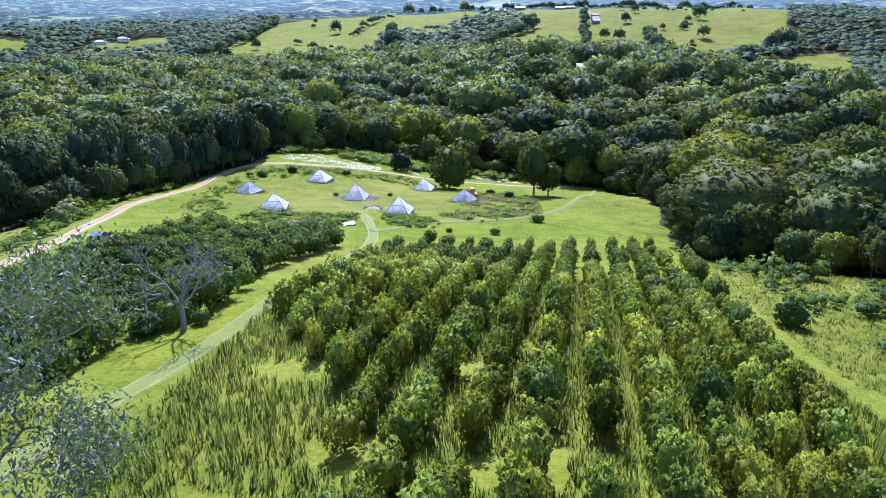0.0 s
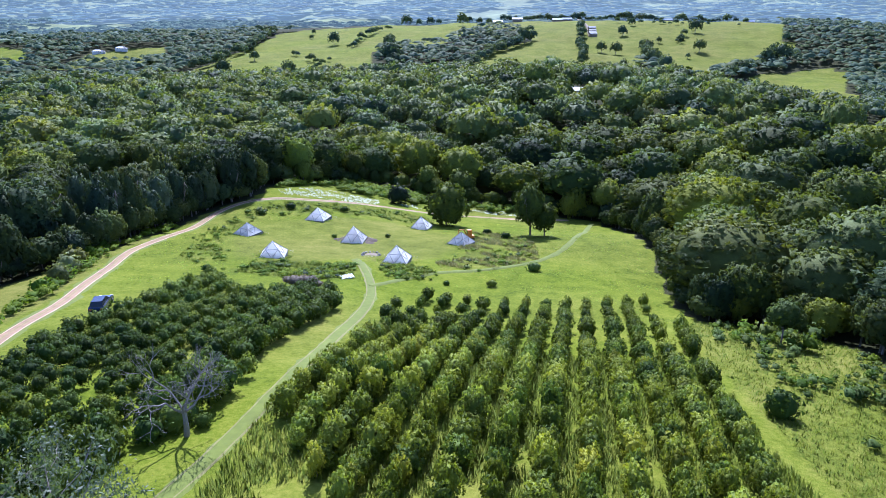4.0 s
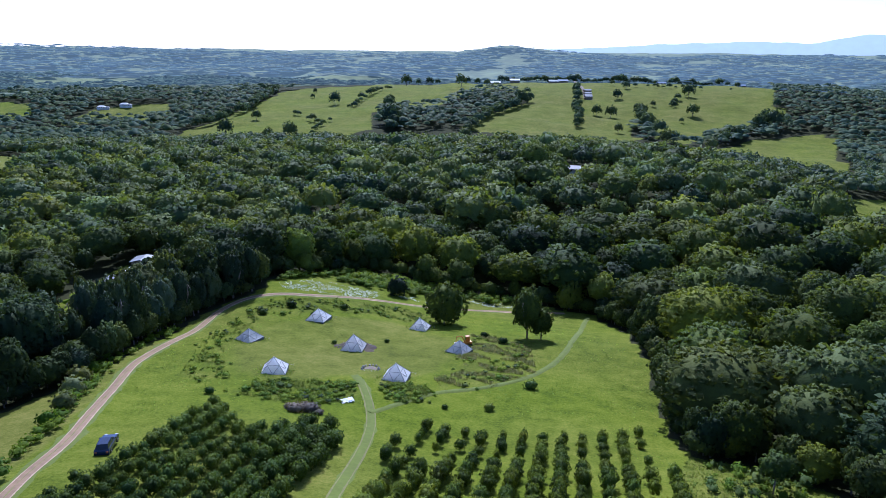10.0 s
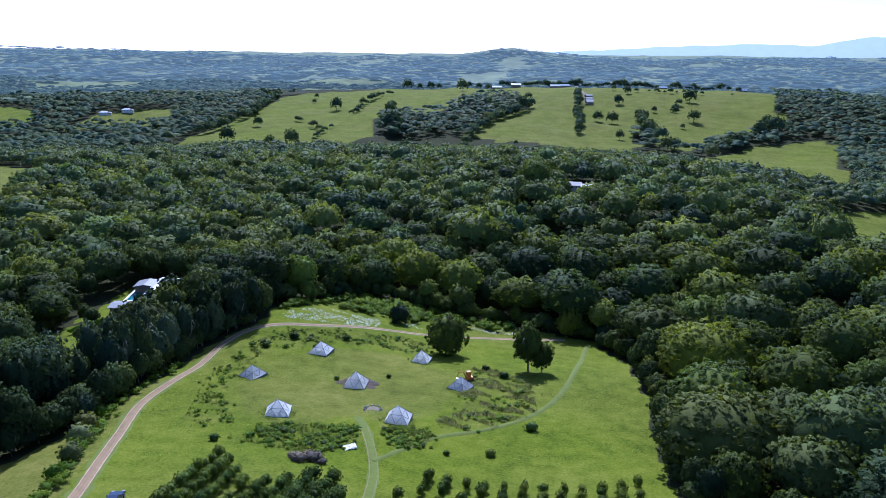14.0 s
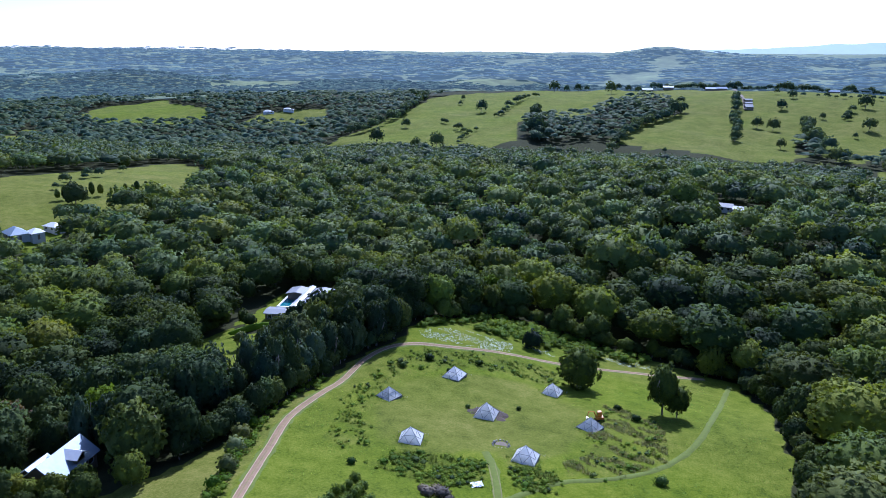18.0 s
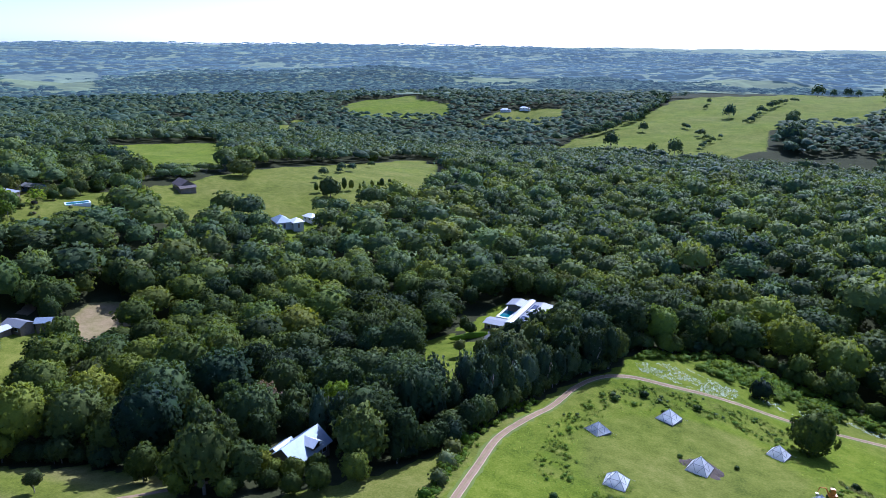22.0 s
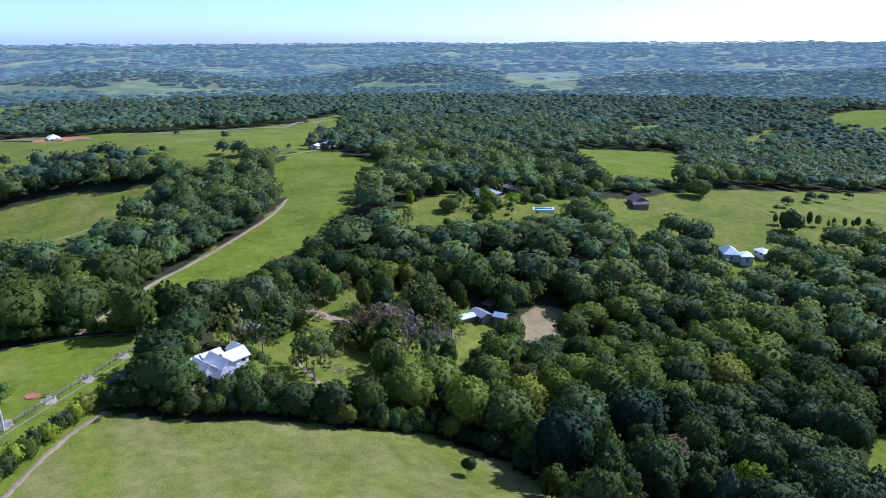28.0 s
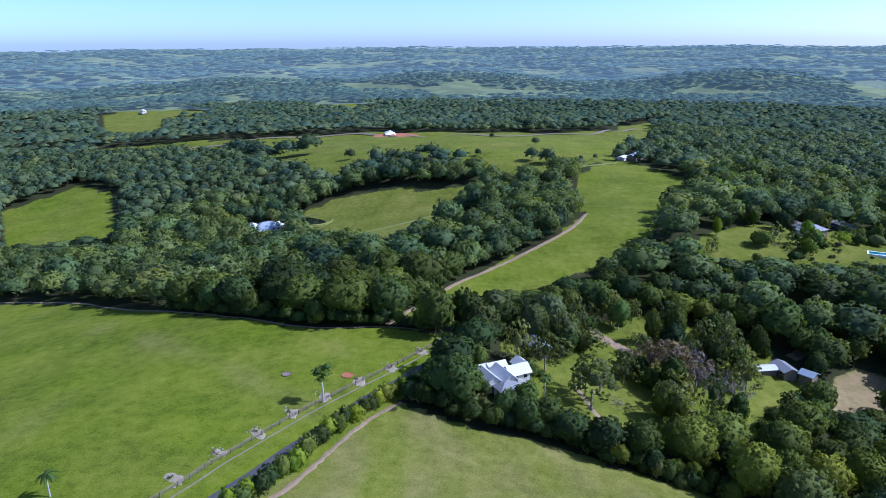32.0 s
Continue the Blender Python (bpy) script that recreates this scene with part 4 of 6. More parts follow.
# ---- the orchard ----
def build_orchard():
    rng = np.random.RandomState(51)
    kinds = [puffy(rng, 2, 40 + 2 * k, 18, 0.25, 0.100, -0.95, 6, 0.34, 0.8, 0.76) for k in range(8)]
    tall = [crown_mesh(k, LEAF_ORCHARD, kinds) for k in range(8)]
    balls = [crown_mesh(k, LEAF_ROUND, kinds) for k in range(8)]
    stem_mesh = mesh_of("stem", *tube([(0, 0, -0.1), (0.02, 0, 0.3), (0, 0.03, 0.8)], [0.06, 0.05, 0.03], 5), BARK)
    right = [(-4.5, 12), (-5, 25), (-6, 28), (-7, 34), (-11, 40), (-12, 46), (-10, 62), (-7, 84), (-3, 92), (2, 90.5), (9, 91), (16, 88), (24, 91), (30, 95), (29, 84), (26.5, 66), (23.5, 47), (21, 34), (18, 20), (2, 12)]
    spots = []
    for row in range(17):
        base = -14.35 + 2.75 * row
        for k in range(76):
            y = 11 + k * 1.25 + rng.uniform(-0.3, 0.3)
            x = base + 0.20 * (y - 45) + rng.normal(0, 0.12)
            thin = 0.09 + (0.28 if y > 76 or x > 21 else 0) + (0.25 if y < 27 else 0)
            if inside(x, y, right) and rng.rand() > thin:
                small = 0.8 if y > 76 else 1.0
                spots.append((x, y, rng.uniform(0.62, 1.06) * small, rng.uniform(1.7, 2.9) * small, 0))
    left = [(-43, 52), (-41, 60), (-40, 66), (-37, 78), (-34, 93), (-31, 90), (-24.5, 84), (-19, 88), (-14, 87), (-13.5, 79), (-14.8, 68), (-16, 60), (-17, 49), (-19, 41), (-21, 34), (-26, 30), (-37, 32)]
    for row in range(14):
        for k in range(40):
            y = 32 + k * 1.6 + rng.uniform(-0.2, 0.2)
            x = -45.2 + 2.6 * row + 0.18 * (y - 52) + rng.normal(0, 0.15)
            if inside(x, y, left) and rng.rand() > 0.07:
                w = rng.uniform(0.62, 0.92) * (1.3 if x > -21 else 1.0)
                spots.append((x, y, w, w * rng.uniform(2.1, 2.7), 1))
    spots = np.array(spots)
    near = np.argsort(np.hypot(spots[:, 0] + 3, spots[:, 1] - 5))
    for x, y, w, h, kind in spots[near[:300]]:
        label = ("leafy green orchard bush in a planted row", "rounded dark green orchard bush in a planted row")[int(kind)]
        ob = tagged(new("orchard_bush"), label, "bush", ("orchard bushes", "rounded orchard bushes")[int(kind)])
        ob.matrix_basis = pose(x, y, ground_z(x, y), 0, 0, 180 * rng.randint(2) + rng.normal(-8, 14))
        crown, stem = new("crown", (tall, balls)[int(kind)][rng.randint(8)]), new("stem", stem_mesh)
        crown.parent = stem.parent = ob
        crown.scale = (w * rng.uniform(0.85, 1.05), w * rng.uniform(0.95, 1.2), h * rng.uniform(0.9, 1.15))
    for kind, name, label, mat in ((0, "orchard_rows", "rows of leafy green orchard bushes", LEAF_ROWS), (1, "round_orchard_rows", "rows of rounded dark green orchard bushes", LEAF_ROUND_ROWS)):
        rest = spots[near[300:]]
        rest = rest[rest[:, 4] == kind]
        tagged(woods(name, label, rest[:, 0], rest[:, 1], rest[:, 2], rest[:, 3], kinds, mat, 71), category="orchard")


build_orchard()


# ---- roads and tracks ----
def smooth_line(points, step):
    """Evenly spaced points along a smooth curve through the given ones."""
    p = np.array(points, float)
    p = np.concatenate([[2 * p[0] - p[1]], p, [2 * p[-1] - p[-2]]])
    out = []
    for i in range(1, len(p) - 2):
        n = max(2, int(np.linalg.norm(p[i + 1] - p[i]) / step))
        s = np.arange(n)[:, None] / n
        out.append(0.5 * (2 * p[i] + (p[i + 1] - p[i - 1]) * s + (2 * p[i - 1] - 5 * p[i] + 4 * p[i + 1] - p[i + 2]) * s**2
                          + (3 * p[i] - p[i - 1] - 3 * p[i + 1] + p[i + 2]) * s**3))
    return np.concatenate(out + [p[-2:-1]])


def ribbon(name, points, width, mat, label, step=1.5, lift=0.07, ragged=0.12, category="road", across=4, seed=1):
    """A strip laid on the land along a line."""
    rng = np.random.RandomState(seed)
    c = smooth_line(points, step)
    d = np.gradient(c, axis=0)
    d /= np.linalg.norm(d, axis=1)[:, None]
    side = np.stack([-d[:, 1], d[:, 0]], -1)
    half = width / 2 * (1 + ragged * rng.normal(size=(len(c), 2)))
    rows = []
    for k in range(across + 1):
        u = k / across
        rows.append(c + side * (half[:, :1] * (2 * u - 1) if u < 0.5 else half[:, 1:] * (2 * u - 1)))
    p = np.stack(rows, 1).reshape(-1, 2)
    r = np.hypot(p[:, 0], p[:, 1])
    z = land(p[:, 0], p[:, 1]) + lift + np.clip(r - 230, 0, 2000) * 0.0012
    n = across + 1
    z.reshape(-1, n)[:, [0, -1]] -= lift + 0.12
    i, k = np.meshgrid(np.arange(len(c) - 1), np.arange(across), indexing="ij")
    q = np.stack([i * n + k, (i + 1) * n + k, (i + 1) * n + k + 1, i * n + k + 1], -1).reshape(-1, 4)
    return tagged(new(name, mesh_of(name, np.column_stack([p, z]), q[:, ::-1], mat)), label, category, kind="structure")


DIRT_ROAD = [(-38, 30), (-43, 50), (-46, 68), (-47, 80), (-51, 99), (-54, 115), (-53.5, 128), (-52, 138), (-51, 151), (-48, 160), (-42, 165), (-32, 168), (-20, 173), (-7, 176), (7, 180), (19, 184), (34, 187)]
ribbon("verge_road", DIRT_ROAD, 4.0, FAINT, "trodden grass verge along the dirt road", lift=0.05, ragged=0.2)
ribbon("dirt_road", DIRT_ROAD, 2.3, DIRT, "pale dirt farm road curving along the wood", lift=0.09)
for off in (-0.68, 0.68):
    c = smooth_line(DIRT_ROAD, 2.0)
    d = np.gradient(c, axis=0)
    d /= np.linalg.norm(d, axis=1)[:, None]
    ribbon("wheel_rut", list(map(tuple, (c + off * np.column_stack([-d[:, 1], d[:, 0]]))[::2])), 0.62, RUT, "pale wheel rut in the dirt road", lift=0.115, ragged=0.25, across=2, seed=5)
ribbon("grass_strip", DIRT_ROAD, 0.55, TRACK, "grassy strip between the ruts of the dirt road", lift=0.12, ragged=0.5, across=2, seed=8)
ribbon("worn_swath", [(-22, 16), (-18, 28), (-15, 40), (-13, 53), (-11.5, 70), (-10.5, 84), (-10.7, 93), (-13, 105), (-15.5, 112)], 2.3, FAINT, "flattened grass along the wheel track", lift=0.06, ragged=0.2, seed=6)
for off in (-0.6, 0.6):
    c = smooth_line([(-22, 16), (-18, 28), (-15, 40), (-13, 53), (-11.5, 70), (-10.5, 84), (-10.7, 93), (-13, 105), (-15.5, 112)], 2)
    ribbon("track", list(map(tuple, (c + (off, 0))[::4])), 0.55, WORN, "worn wheel track through the grass", lift=0.12, ragged=0.2, across=2, seed=3)
ribbon("track", [(-11, 95), (-2, 105.5), (7, 111), (15, 118), (24, 133), (31, 154), (38, 178), (40, 184)], 1.7, FAINT, "faint flattened track across the meadow", lift=0.14, ragged=0.12, seed=4)
ribbon("asphalt_road", [(-60, -74), (-90, -55), (-116, -41), (-131, -35), (-141, -30), (-153, -24), (-167, -15), (-189, -1), (-204, 6)], 3.6, ASPHALT, "narrow dark asphalt lane", ragged=0.02)
ribbon("path", [(-72, -71), (-111, -51), (-126, -45), (-142, -37), (-153, -31), (-164, -23), (-175, -15), (-188, -6), (-198, 0)], 0.6, GRAVEL, "pale gravel strip along the fence", lift=0.08, category="path")
ribbon("field_edge", [(-310, -237), (-281, -168), (-249, -127), (-219, -75), (-205.5, -46), (-205, -21), (-201, -2)], 1.3, EARTH, "bare earth edge of the green field", lift=0.1, category="path")
ribbon("field_edge", [(-207, -22), (-218, -17.5), (-253, -1), (-270, 12), (-314, 49), (-350, 64)], 2.2, EARTH, "bare earth track beside the wood", lift=0.2, category="path")
ribbon("track", [(-157, -12.5), (-147, -19.5), (-137, -24), (-127, -27.5), (-114, -32.5), (-98, -43)], 1.7, EARTH, "bare earth track along the paddock hedge", lift=0.08, ragged=0.3)
ribbon("road", [(-788, -400), (-868, -370), (-894, -233), (-923, -166), (-900, -108), (-783, 30), (-830, 90), (-850, 140), (-1000, 240)], 7, GRAVEL, "pale farm road over the hill", step=12, lift=0.5)
ribbon("track", [(-405, -60), (-427, -27), (-442, -10), (-469, 1), (-486, 13), (-502, 50), (-518, 76), (-545, 119)], 3.0, TRACK, "worn farm track across the field", step=6, lift=0.3)
ribbon("driveway", [(-82, 160), (-87, 170), (-90, 180), (-93, 192)], 2.6, ASPHALT, "dark driveway up to the house", lift=0.1, category="driveway")
ribbon("driveway", [(-100, 62), (-92, 72), (-88, 80)], 2.2, DIRT, "earth driveway to the cottage", lift=0.1, category="driveway")
ribbon("path", [(-182, 34), (-174, 36), (-166, 38), (-160, 40)], 2.0, EARTH, "bare earth path through the garden", lift=0.1, category="path")
ribbon("bare_patch", [(-222, 46), (-214, 52), (-208, 58)], 6, EARTH, "bare sandy yard among the trees", lift=0.12, category="yard")
ribbon("bare_patch", [(-232, 128), (-226, 120), (-220, 112)], 5, EARTH, "bare earth yard beside the sheds", lift=0.12, category="yard")
ribbon("hill_lane", [(255, 1290), (270, 1390), (282, 1500), (290, 1620)], 6, GRAVEL, "pale lane up the hill", step=14, lift=0.8)


# ---- grass, weeds and low shrubs ----
def tufts(name, label, x, y, size, tall, mat, seed, blades=6, category="grass"):
    rng = np.random.RandomState(seed)
    n = len(x)
    z = land(x, y)
    a = rng.uniform(0, 6.28, (n, blades))
    lean = rng.uniform(0.15, 0.7, (n, blades))
    s, h = np.asarray(size)[:, None], np.asarray(tall)[:, None] * rng.uniform(0.6, 1.1, (n, blades))
    bx, by = x[:, None] + s * 0.35 * np.cos(a * 3), y[:, None] + s * 0.35 * np.sin(a * 3)
    wide = s * 0.09
    p = np.stack([np.stack([bx - wide * np.sin(a), by + wide * np.cos(a), z[:, None] - 0.05 + 0 * a], -1),
                  np.stack([bx + wide * np.sin(a), by - wide * np.cos(a), z[:, None] - 0.05 + 0 * a], -1),
                  np.stack([bx + s * lean * np.cos(a), by + s * lean * np.sin(a), z[:, None] + h], -1)], 2).reshape(-1, 3)
    f = np.arange(len(p)).reshape(-1, 3)
    tri = p.reshape(-1, 3, 3)
    away = (np.cross(tri[:, 1] - tri[:, 0], tri[:, 2] - tri[:, 0]) * np.stack([-tri[:, 0, 0], -tri[:, 0, 1], np.full(len(tri), 25.0)], -1)).sum(1) < 0
    f[away] = f[away][:, ::-1]
    soft = np.stack([0.35 * np.cos(a), 0.35 * np.sin(a), 1 + 0 * a], -1)
    me = mesh_of(name, p, f, mat, True, np.repeat((soft / np.linalg.norm(soft, axis=-1)[..., None]).reshape(-1, 3), 3, 0))
    me.attributes.new("tint", "FLOAT", "POINT").data.foreach_set("value", np.repeat(rng.rand(n), blades * 3).astype(np.float32))
    return tagged(new(name, me), label, category, kind="stuff")


def spread(poly, count, seed):
    rng = np.random.RandomState(seed)
    p = np.array(poly)
    x, y = rng.uniform(p[:, 0].min(), p[:, 0].max(), count), rng.uniform(p[:, 1].min(), p[:, 1].max(), count)
    ok = inside(x, y, poly)
    return x[ok], y[ok]


TENTS = [(-28.3, 149.4), (-39.2, 132.4), (-18, 130.4), (-29.2, 112.0), (-8.3, 111.2), (-5.6, 151.2), (3.0, 132.0)]


def patchy(x, y):
    keep = waves(x, y, 5, 47) + 0.5 * waves(x, y, 14, 48) > 0.1
    return x[keep], y[keep]


def build_low_growth():
    rng = np.random.RandomState(81)
    x, y = spread([(-16, 8), (-14, 40), (-12, 60), (-9, 66), (24, 68), (26, 60), (24, 45), (24, 20), (15, 6)], 22000, 1)
    keep = waves(x, y, 9, 31) > -0.55
    x, y = x[keep], y[keep]
    tufts("tall_grass", "tall pale green grass between the orchard rows", x, y, rng.uniform(0.3, 0.55, len(x)), rng.uniform(0.35, 0.9, len(x)), GRASS, 2)
    x, y = spread([(-30, 8), (-22, 30), (-13, 52), (-12, 40), (-10, 22), (-6, 8)], 13000, 3)
    keep = (waves(x, y, 7, 33) > 0.1) & (np.abs(x + 18 - 0.22 * (y - 28)) > 2.2)
    x, y = x[keep], y[keep]
    tufts("tall_grass", "tall grass clumps beside the track", x, y, rng.uniform(0.3, 0.6, len(x)), rng.uniform(0.22, 0.55, len(x)), GRASS, 4)
    x, y = spread(ROUGH, 12000, 5)
    tufts("tall_grass", "rough pale grass on the slope", x, y, rng.uniform(0.3, 0.6, len(x)), rng.uniform(0.2, 0.45, len(x)), GRASS, 6)
    x, y = spread([(-58, 106), (-46, 168), (34, 186), (40, 126), (28, 74), (20, 100), (-12, 98), (-34, 95), (-50, 84)], 9000, 7)
    keep = ~inside(x, y, MOWN) & (waves(x, y, 14, 35) > 0.0)
    x, y = x[keep], y[keep]
    tufts("meadow_grass", "uneven meadow grass", x, y, rng.uniform(0.3, 0.6, len(x)), rng.uniform(0.12, 0.3, len(x)), SHRUB, 8)
    kinds = [puffy(rng, 1, 13, 6, 0.3, 0.2, -0.5, 5, 0.34, 0.7) for k in range(6)]
    kinds = [(v, f, (soft + (0, 0, 0.9)) / np.linalg.norm(soft + (0, 0, 0.9), axis=1)[:, None]) for v, f, soft in kinds]
    for k, poly in enumerate(WEEDS):
        x, y = spread(poly, (1900, 700, 260, 900)[k], 9 + k)
        keep = waves(x, y, 7, 37) + 0.5 * waves(x, y, 2.5, 38) > (0.35 if k == 3 else -0.05)
        x, y = x[keep] + rng.normal(0, 0.6, keep.sum()), y[keep] + rng.normal(0, 0.6, keep.sum())
        w = rng.uniform(0.22, 0.55, len(x)) + 0.35 * (rng.rand(len(x)) > 0.93)
        dark = rng.rand(len(x)) < (0.14 if k == 3 else 0.07)
        tagged(woods("dark_weeds", "dark green low shrubs round the camp", x[dark], y[dark], w[dark] * 1.2, w[dark] * rng.uniform(0.9, 1.6, dark.sum()), kinds, LEAF_ROUND_ROWS, 190 + k), category="weeds")
        x, y, w = x[~dark], y[~dark], w[~dark]
        tagged(woods("weeds", "low bright green weeds and shrubs round the camp", x, y, w, w * rng.uniform(0.7, 1.2, len(x)), kinds, SHRUB, 90 + k), category="weeds")
        tufts("weed_grass", "rank grass among the weeds", *(q := patchy(*spread(poly, 9000 if k in (0, 3) else 3000, 19 + k))), rng.uniform(0.3, 0.6, len(q[0])), rng.uniform(0.3, 0.7, len(q[0])), DRY_GRASS if k == 3 else GRASS, 20 + k)
    x, y = spread([(31, 73), (34, 84), (43, 82), (46, 70), (45, 58), (50, 40), (55, 14), (33, 44)], 700, 14)
    keep = waves(x, y, 16, 39) > -0.2
    x, y = x[keep], y[keep]
    w = rng.uniform(0.3, 0.8, len(x)) + 0.7 * (rng.rand(len(x)) > 0.9)
    dark = rng.rand(len(x)) > 0.42
    tagged(woods("scrub", "low green scrub on the slope beside the wood", x[~dark], y[~dark], w[~dark], w[~dark] * rng.uniform(1.0, 1.7, (~dark).sum()), kinds, SHRUB, 95), category="scrub")
    tagged(woods("dark_scrub", "dark green bushes on the slope beside the wood", x[dark], y[dark], w[dark], w[dark] * rng.uniform(1.2, 2.0, dark.sum()), kinds, LEAF_ROUND_ROWS, 98), category="scrub")
    x, y = spread([(-45, 182), (-36, 191), (-30, 203), (-15, 208), (8, 199), (20, 196), (18, 190), (-12, 188), (-34, 187), (-44, 176)], 900, 15)
    w = rng.uniform(0.5, 1.6, len(x))
    tagged(woods("creek_scrub", "green scrub along the creek", x, y, w, w * rng.uniform(1.0, 1.5, len(x)), kinds, SHRUB, 96), category="scrub")
    c = smooth_line(DIRT_ROAD[2:8], 1.1)
    x, y = c[:, 0] - 3.8 + rng.normal(0, 0.7, len(c)), c[:, 1] + rng.normal(0, 0.5, len(c))
    w = rng.uniform(0.4, 1.1, len(x))
    tagged(woods("roadside_shrubs", "green shrubs beside the dirt road", x, y, w, w * rng.uniform(1.1, 1.8, len(x)), kinds, SHRUB, 97), category="shrubs")
    for tx, ty in TENTS:
        a = rng.uniform(0, 6.28, 130)
        r = rng.uniform(2.3, 3.3, 130) * (1 + 0.12 * np.cos(4 * a))
        x, y = tx + r * np.cos(a), ty + r * np.sin(a)
        keep = waves(x, y, 4, 43) > -0.3
        tufts("tent_grass", "uncut grass round the foot of a tent", x[keep], y[keep], rng.uniform(0.25, 0.5, keep.sum()), rng.uniform(0.2, 0.5, keep.sum()), SHRUB, 18)
    lily = [(-43, 174), (-34, 184), (-24, 183), (-15, 184.5), (-5, 186.5), (19, 194), (20, 188.5), (4, 185), (-10, 181), (-23, 173), (-31, 171), (-40, 170)]
    x, y = spread(lily, 4000, 16)
    keep = (waves(x, y, 11, 41) > -0.25) & ~((y < 182) & (x > -18))
    x, y = x[keep], y[keep]
    tufts("creek_lilies", "pale flowering water plants along the creek", x, y, rng.uniform(0.4, 0.8, len(x)), rng.uniform(0.15, 0.4, len(x)), LILY, 17, category="water plants")


build_low_growth()


# ---- building blocks ----
def part(name, shape, mat, parent, label=""):
    """One mesh, from a bmesh or from corners and faces, under a thing or a part."""
    if isinstance(shape, bmesh.types.BMesh):
        me = bpy.data.meshes.new(name)
        shape.to_mesh(me)
        shape.free()
        me.materials.append(mat)
    else:
        me = mesh_of(name, *shape, mat, False)
    ob = new(name, me)
    ob.parent = parent
    if label:
        ob["label"] = label
    return ob


def box(x0, y0, z0, x1, y1, z1, bevel=0.0, bm=None):
    bm = bm or bmesh.new()
    made = bmesh.ops.create_cube(bm, size=1, matrix=Matrix.LocRotScale(((x0 + x1) / 2, (y0 + y1) / 2, (z0 + z1) / 2), None, (x1 - x0, y1 - y0, z1 - z0)))
    if bevel:
        edges = {e for v in made["verts"] for e in v.link_edges}
        bmesh.ops.bevel(bm, geom=list(edges), offset=bevel, segments=2, affect="EDGES")
    return bm


def cyl(r0, r1, z0, z1, x=0, y=0, sides=12, turn=None, bm=None):
    bm = bm or bmesh.new()
    m = (turn or Matrix()) @ Matrix.Translation((x, y, (z0 + z1) / 2))
    bmesh.ops.create_cone(bm, cap_ends=True, segments=sides, radius1=r0, radius2=r1, depth=z1 - z0, matrix=m)
    return bm


def solid(points, faces, thick=0.0):
    bm = bmesh.new()
    vs = [bm.verts.new(p) for p in points]
    for f in faces:
        bm.faces.new([vs[i] for i in f])
    bmesh.ops.recalc_face_normals(bm, faces=bm.faces)
    if thick:
        bmesh.ops.solidify(bm, geom=bm.faces[:], thickness=thick)
    return bm


def thing(name, x, y, turn, label, category, group="", sink=0.0):
    ob = tagged(new(name), label, category, group)
    ob.matrix_basis = pose(x, y, ground_z(x, y) - sink, 0, 0, turn)
    return ob


# ---- the camp ----
def tent(x, y, turn, half, high, canvas, label):
    """A square pyramid tent with low walls, seams, a door flap, guy ropes and pegs."""
    t = thing("tent", x, y, turn, label, "tent", "tents of the camp")
    low = 0.35
    corners = [(half, half), (-half, half), (-half, -half), (half, -half)]
    for k in range(4):
        (ax, ay), (bx, by) = corners[k], corners[(k + 1) % 4]
        pts, fac, n = [], [], 8
        for i in range(n + 1):
            v = i / n
            for j in range(n + 1):
                u = j / n
                px, py = ax + (bx - ax) * u, ay + (by - ay) * u
                sag = -0.14 * math.sin(math.pi * u) * math.sin(math.pi * min(1, v)) * (1 - v)
                s = 1 - v
                pts.append((px * s * (1 + sag), py * s * (1 + sag), low + (high - low) * v + sag * 0.5))
        for i in range(n):
            for j in range(n):
                a = i * (n + 1) + j
                fac.append([a, a + 1, a + n + 2, a + n + 1])
        part("canvas_panel", (np.array(pts), np.array(fac)), canvas, t)
        wall = [(ax, ay, -0.3), (bx, by, -0.3), (bx, by, low), (ax, ay, low)]
        part("wall_strip", (np.array(wall) * (1.005, 1.005, 1), np.array([[0, 1, 2, 3]])), SKIRT, t, "dark low canvas wall")
        part("seam", tube([(ax, ay, low), (ax * 0.5, ay * 0.5, (low + high) / 2 + 0.02), (0, 0, high)], [0.055] * 3, 5), SEAM, t, "grey corner seam")
        half_up = (low + high) / 2
        for pts in ([(ax * 0.5, ay * 0.5, half_up), (bx * 0.5, by * 0.5, half_up)], [(ax * 0.5, ay * 0.5, half_up), ((ax + bx) * 0.49, (ay + by) * 0.49, low)], [(bx * 0.5, by * 0.5, half_up), ((ax + bx) * 0.49, (ay + by) * 0.49, low)]):
            part("strut", tube(np.array(pts) * (0.97, 0.97, 1), [0.045, 0.045], 5), SEAM, t, "grey frame strut behind the canvas")
        part("guy_rope", tube([(ax, ay, low), (ax * 1.35, ay * 1.35, -0.2)], [0.018, 0.018], 4), SEAM, t)
        part("peg", tube([(ax * 1.35, ay * 1.35, -0.4), (ax * 1.37, ay * 1.37, 0.06)], [0.03, 0.025], 5), STEEL, t)
    # Unseen white floor, added to throw light up through the canvas panels.
    part("groundsheet", box(-half * 0.94, -half * 0.94, -0.3, half * 0.94, half * 0.94, 0.10), WHITE, t, "unseen white floor added to bounce light onto the canvas")
    mid = (half * 0.52, 0, (low + high) * 0.43)
    part("door_flap", (np.array([(half * 1.012, -0.55, -0.2), (half * 1.012, 0.55, -0.2), (mid[0] * 1.04, 0.30, mid[2] * 1.0), (mid[0] * 1.04, -0.30, mid[2])]), np.array([[0, 1, 2, 3]])), CANVAS_OLD, t, "grey canvas door flap")
    part("cap", cyl(0.16, 0.03, high - 0.12, high + 0.10, sides=8), CANVAS, t)
    return t


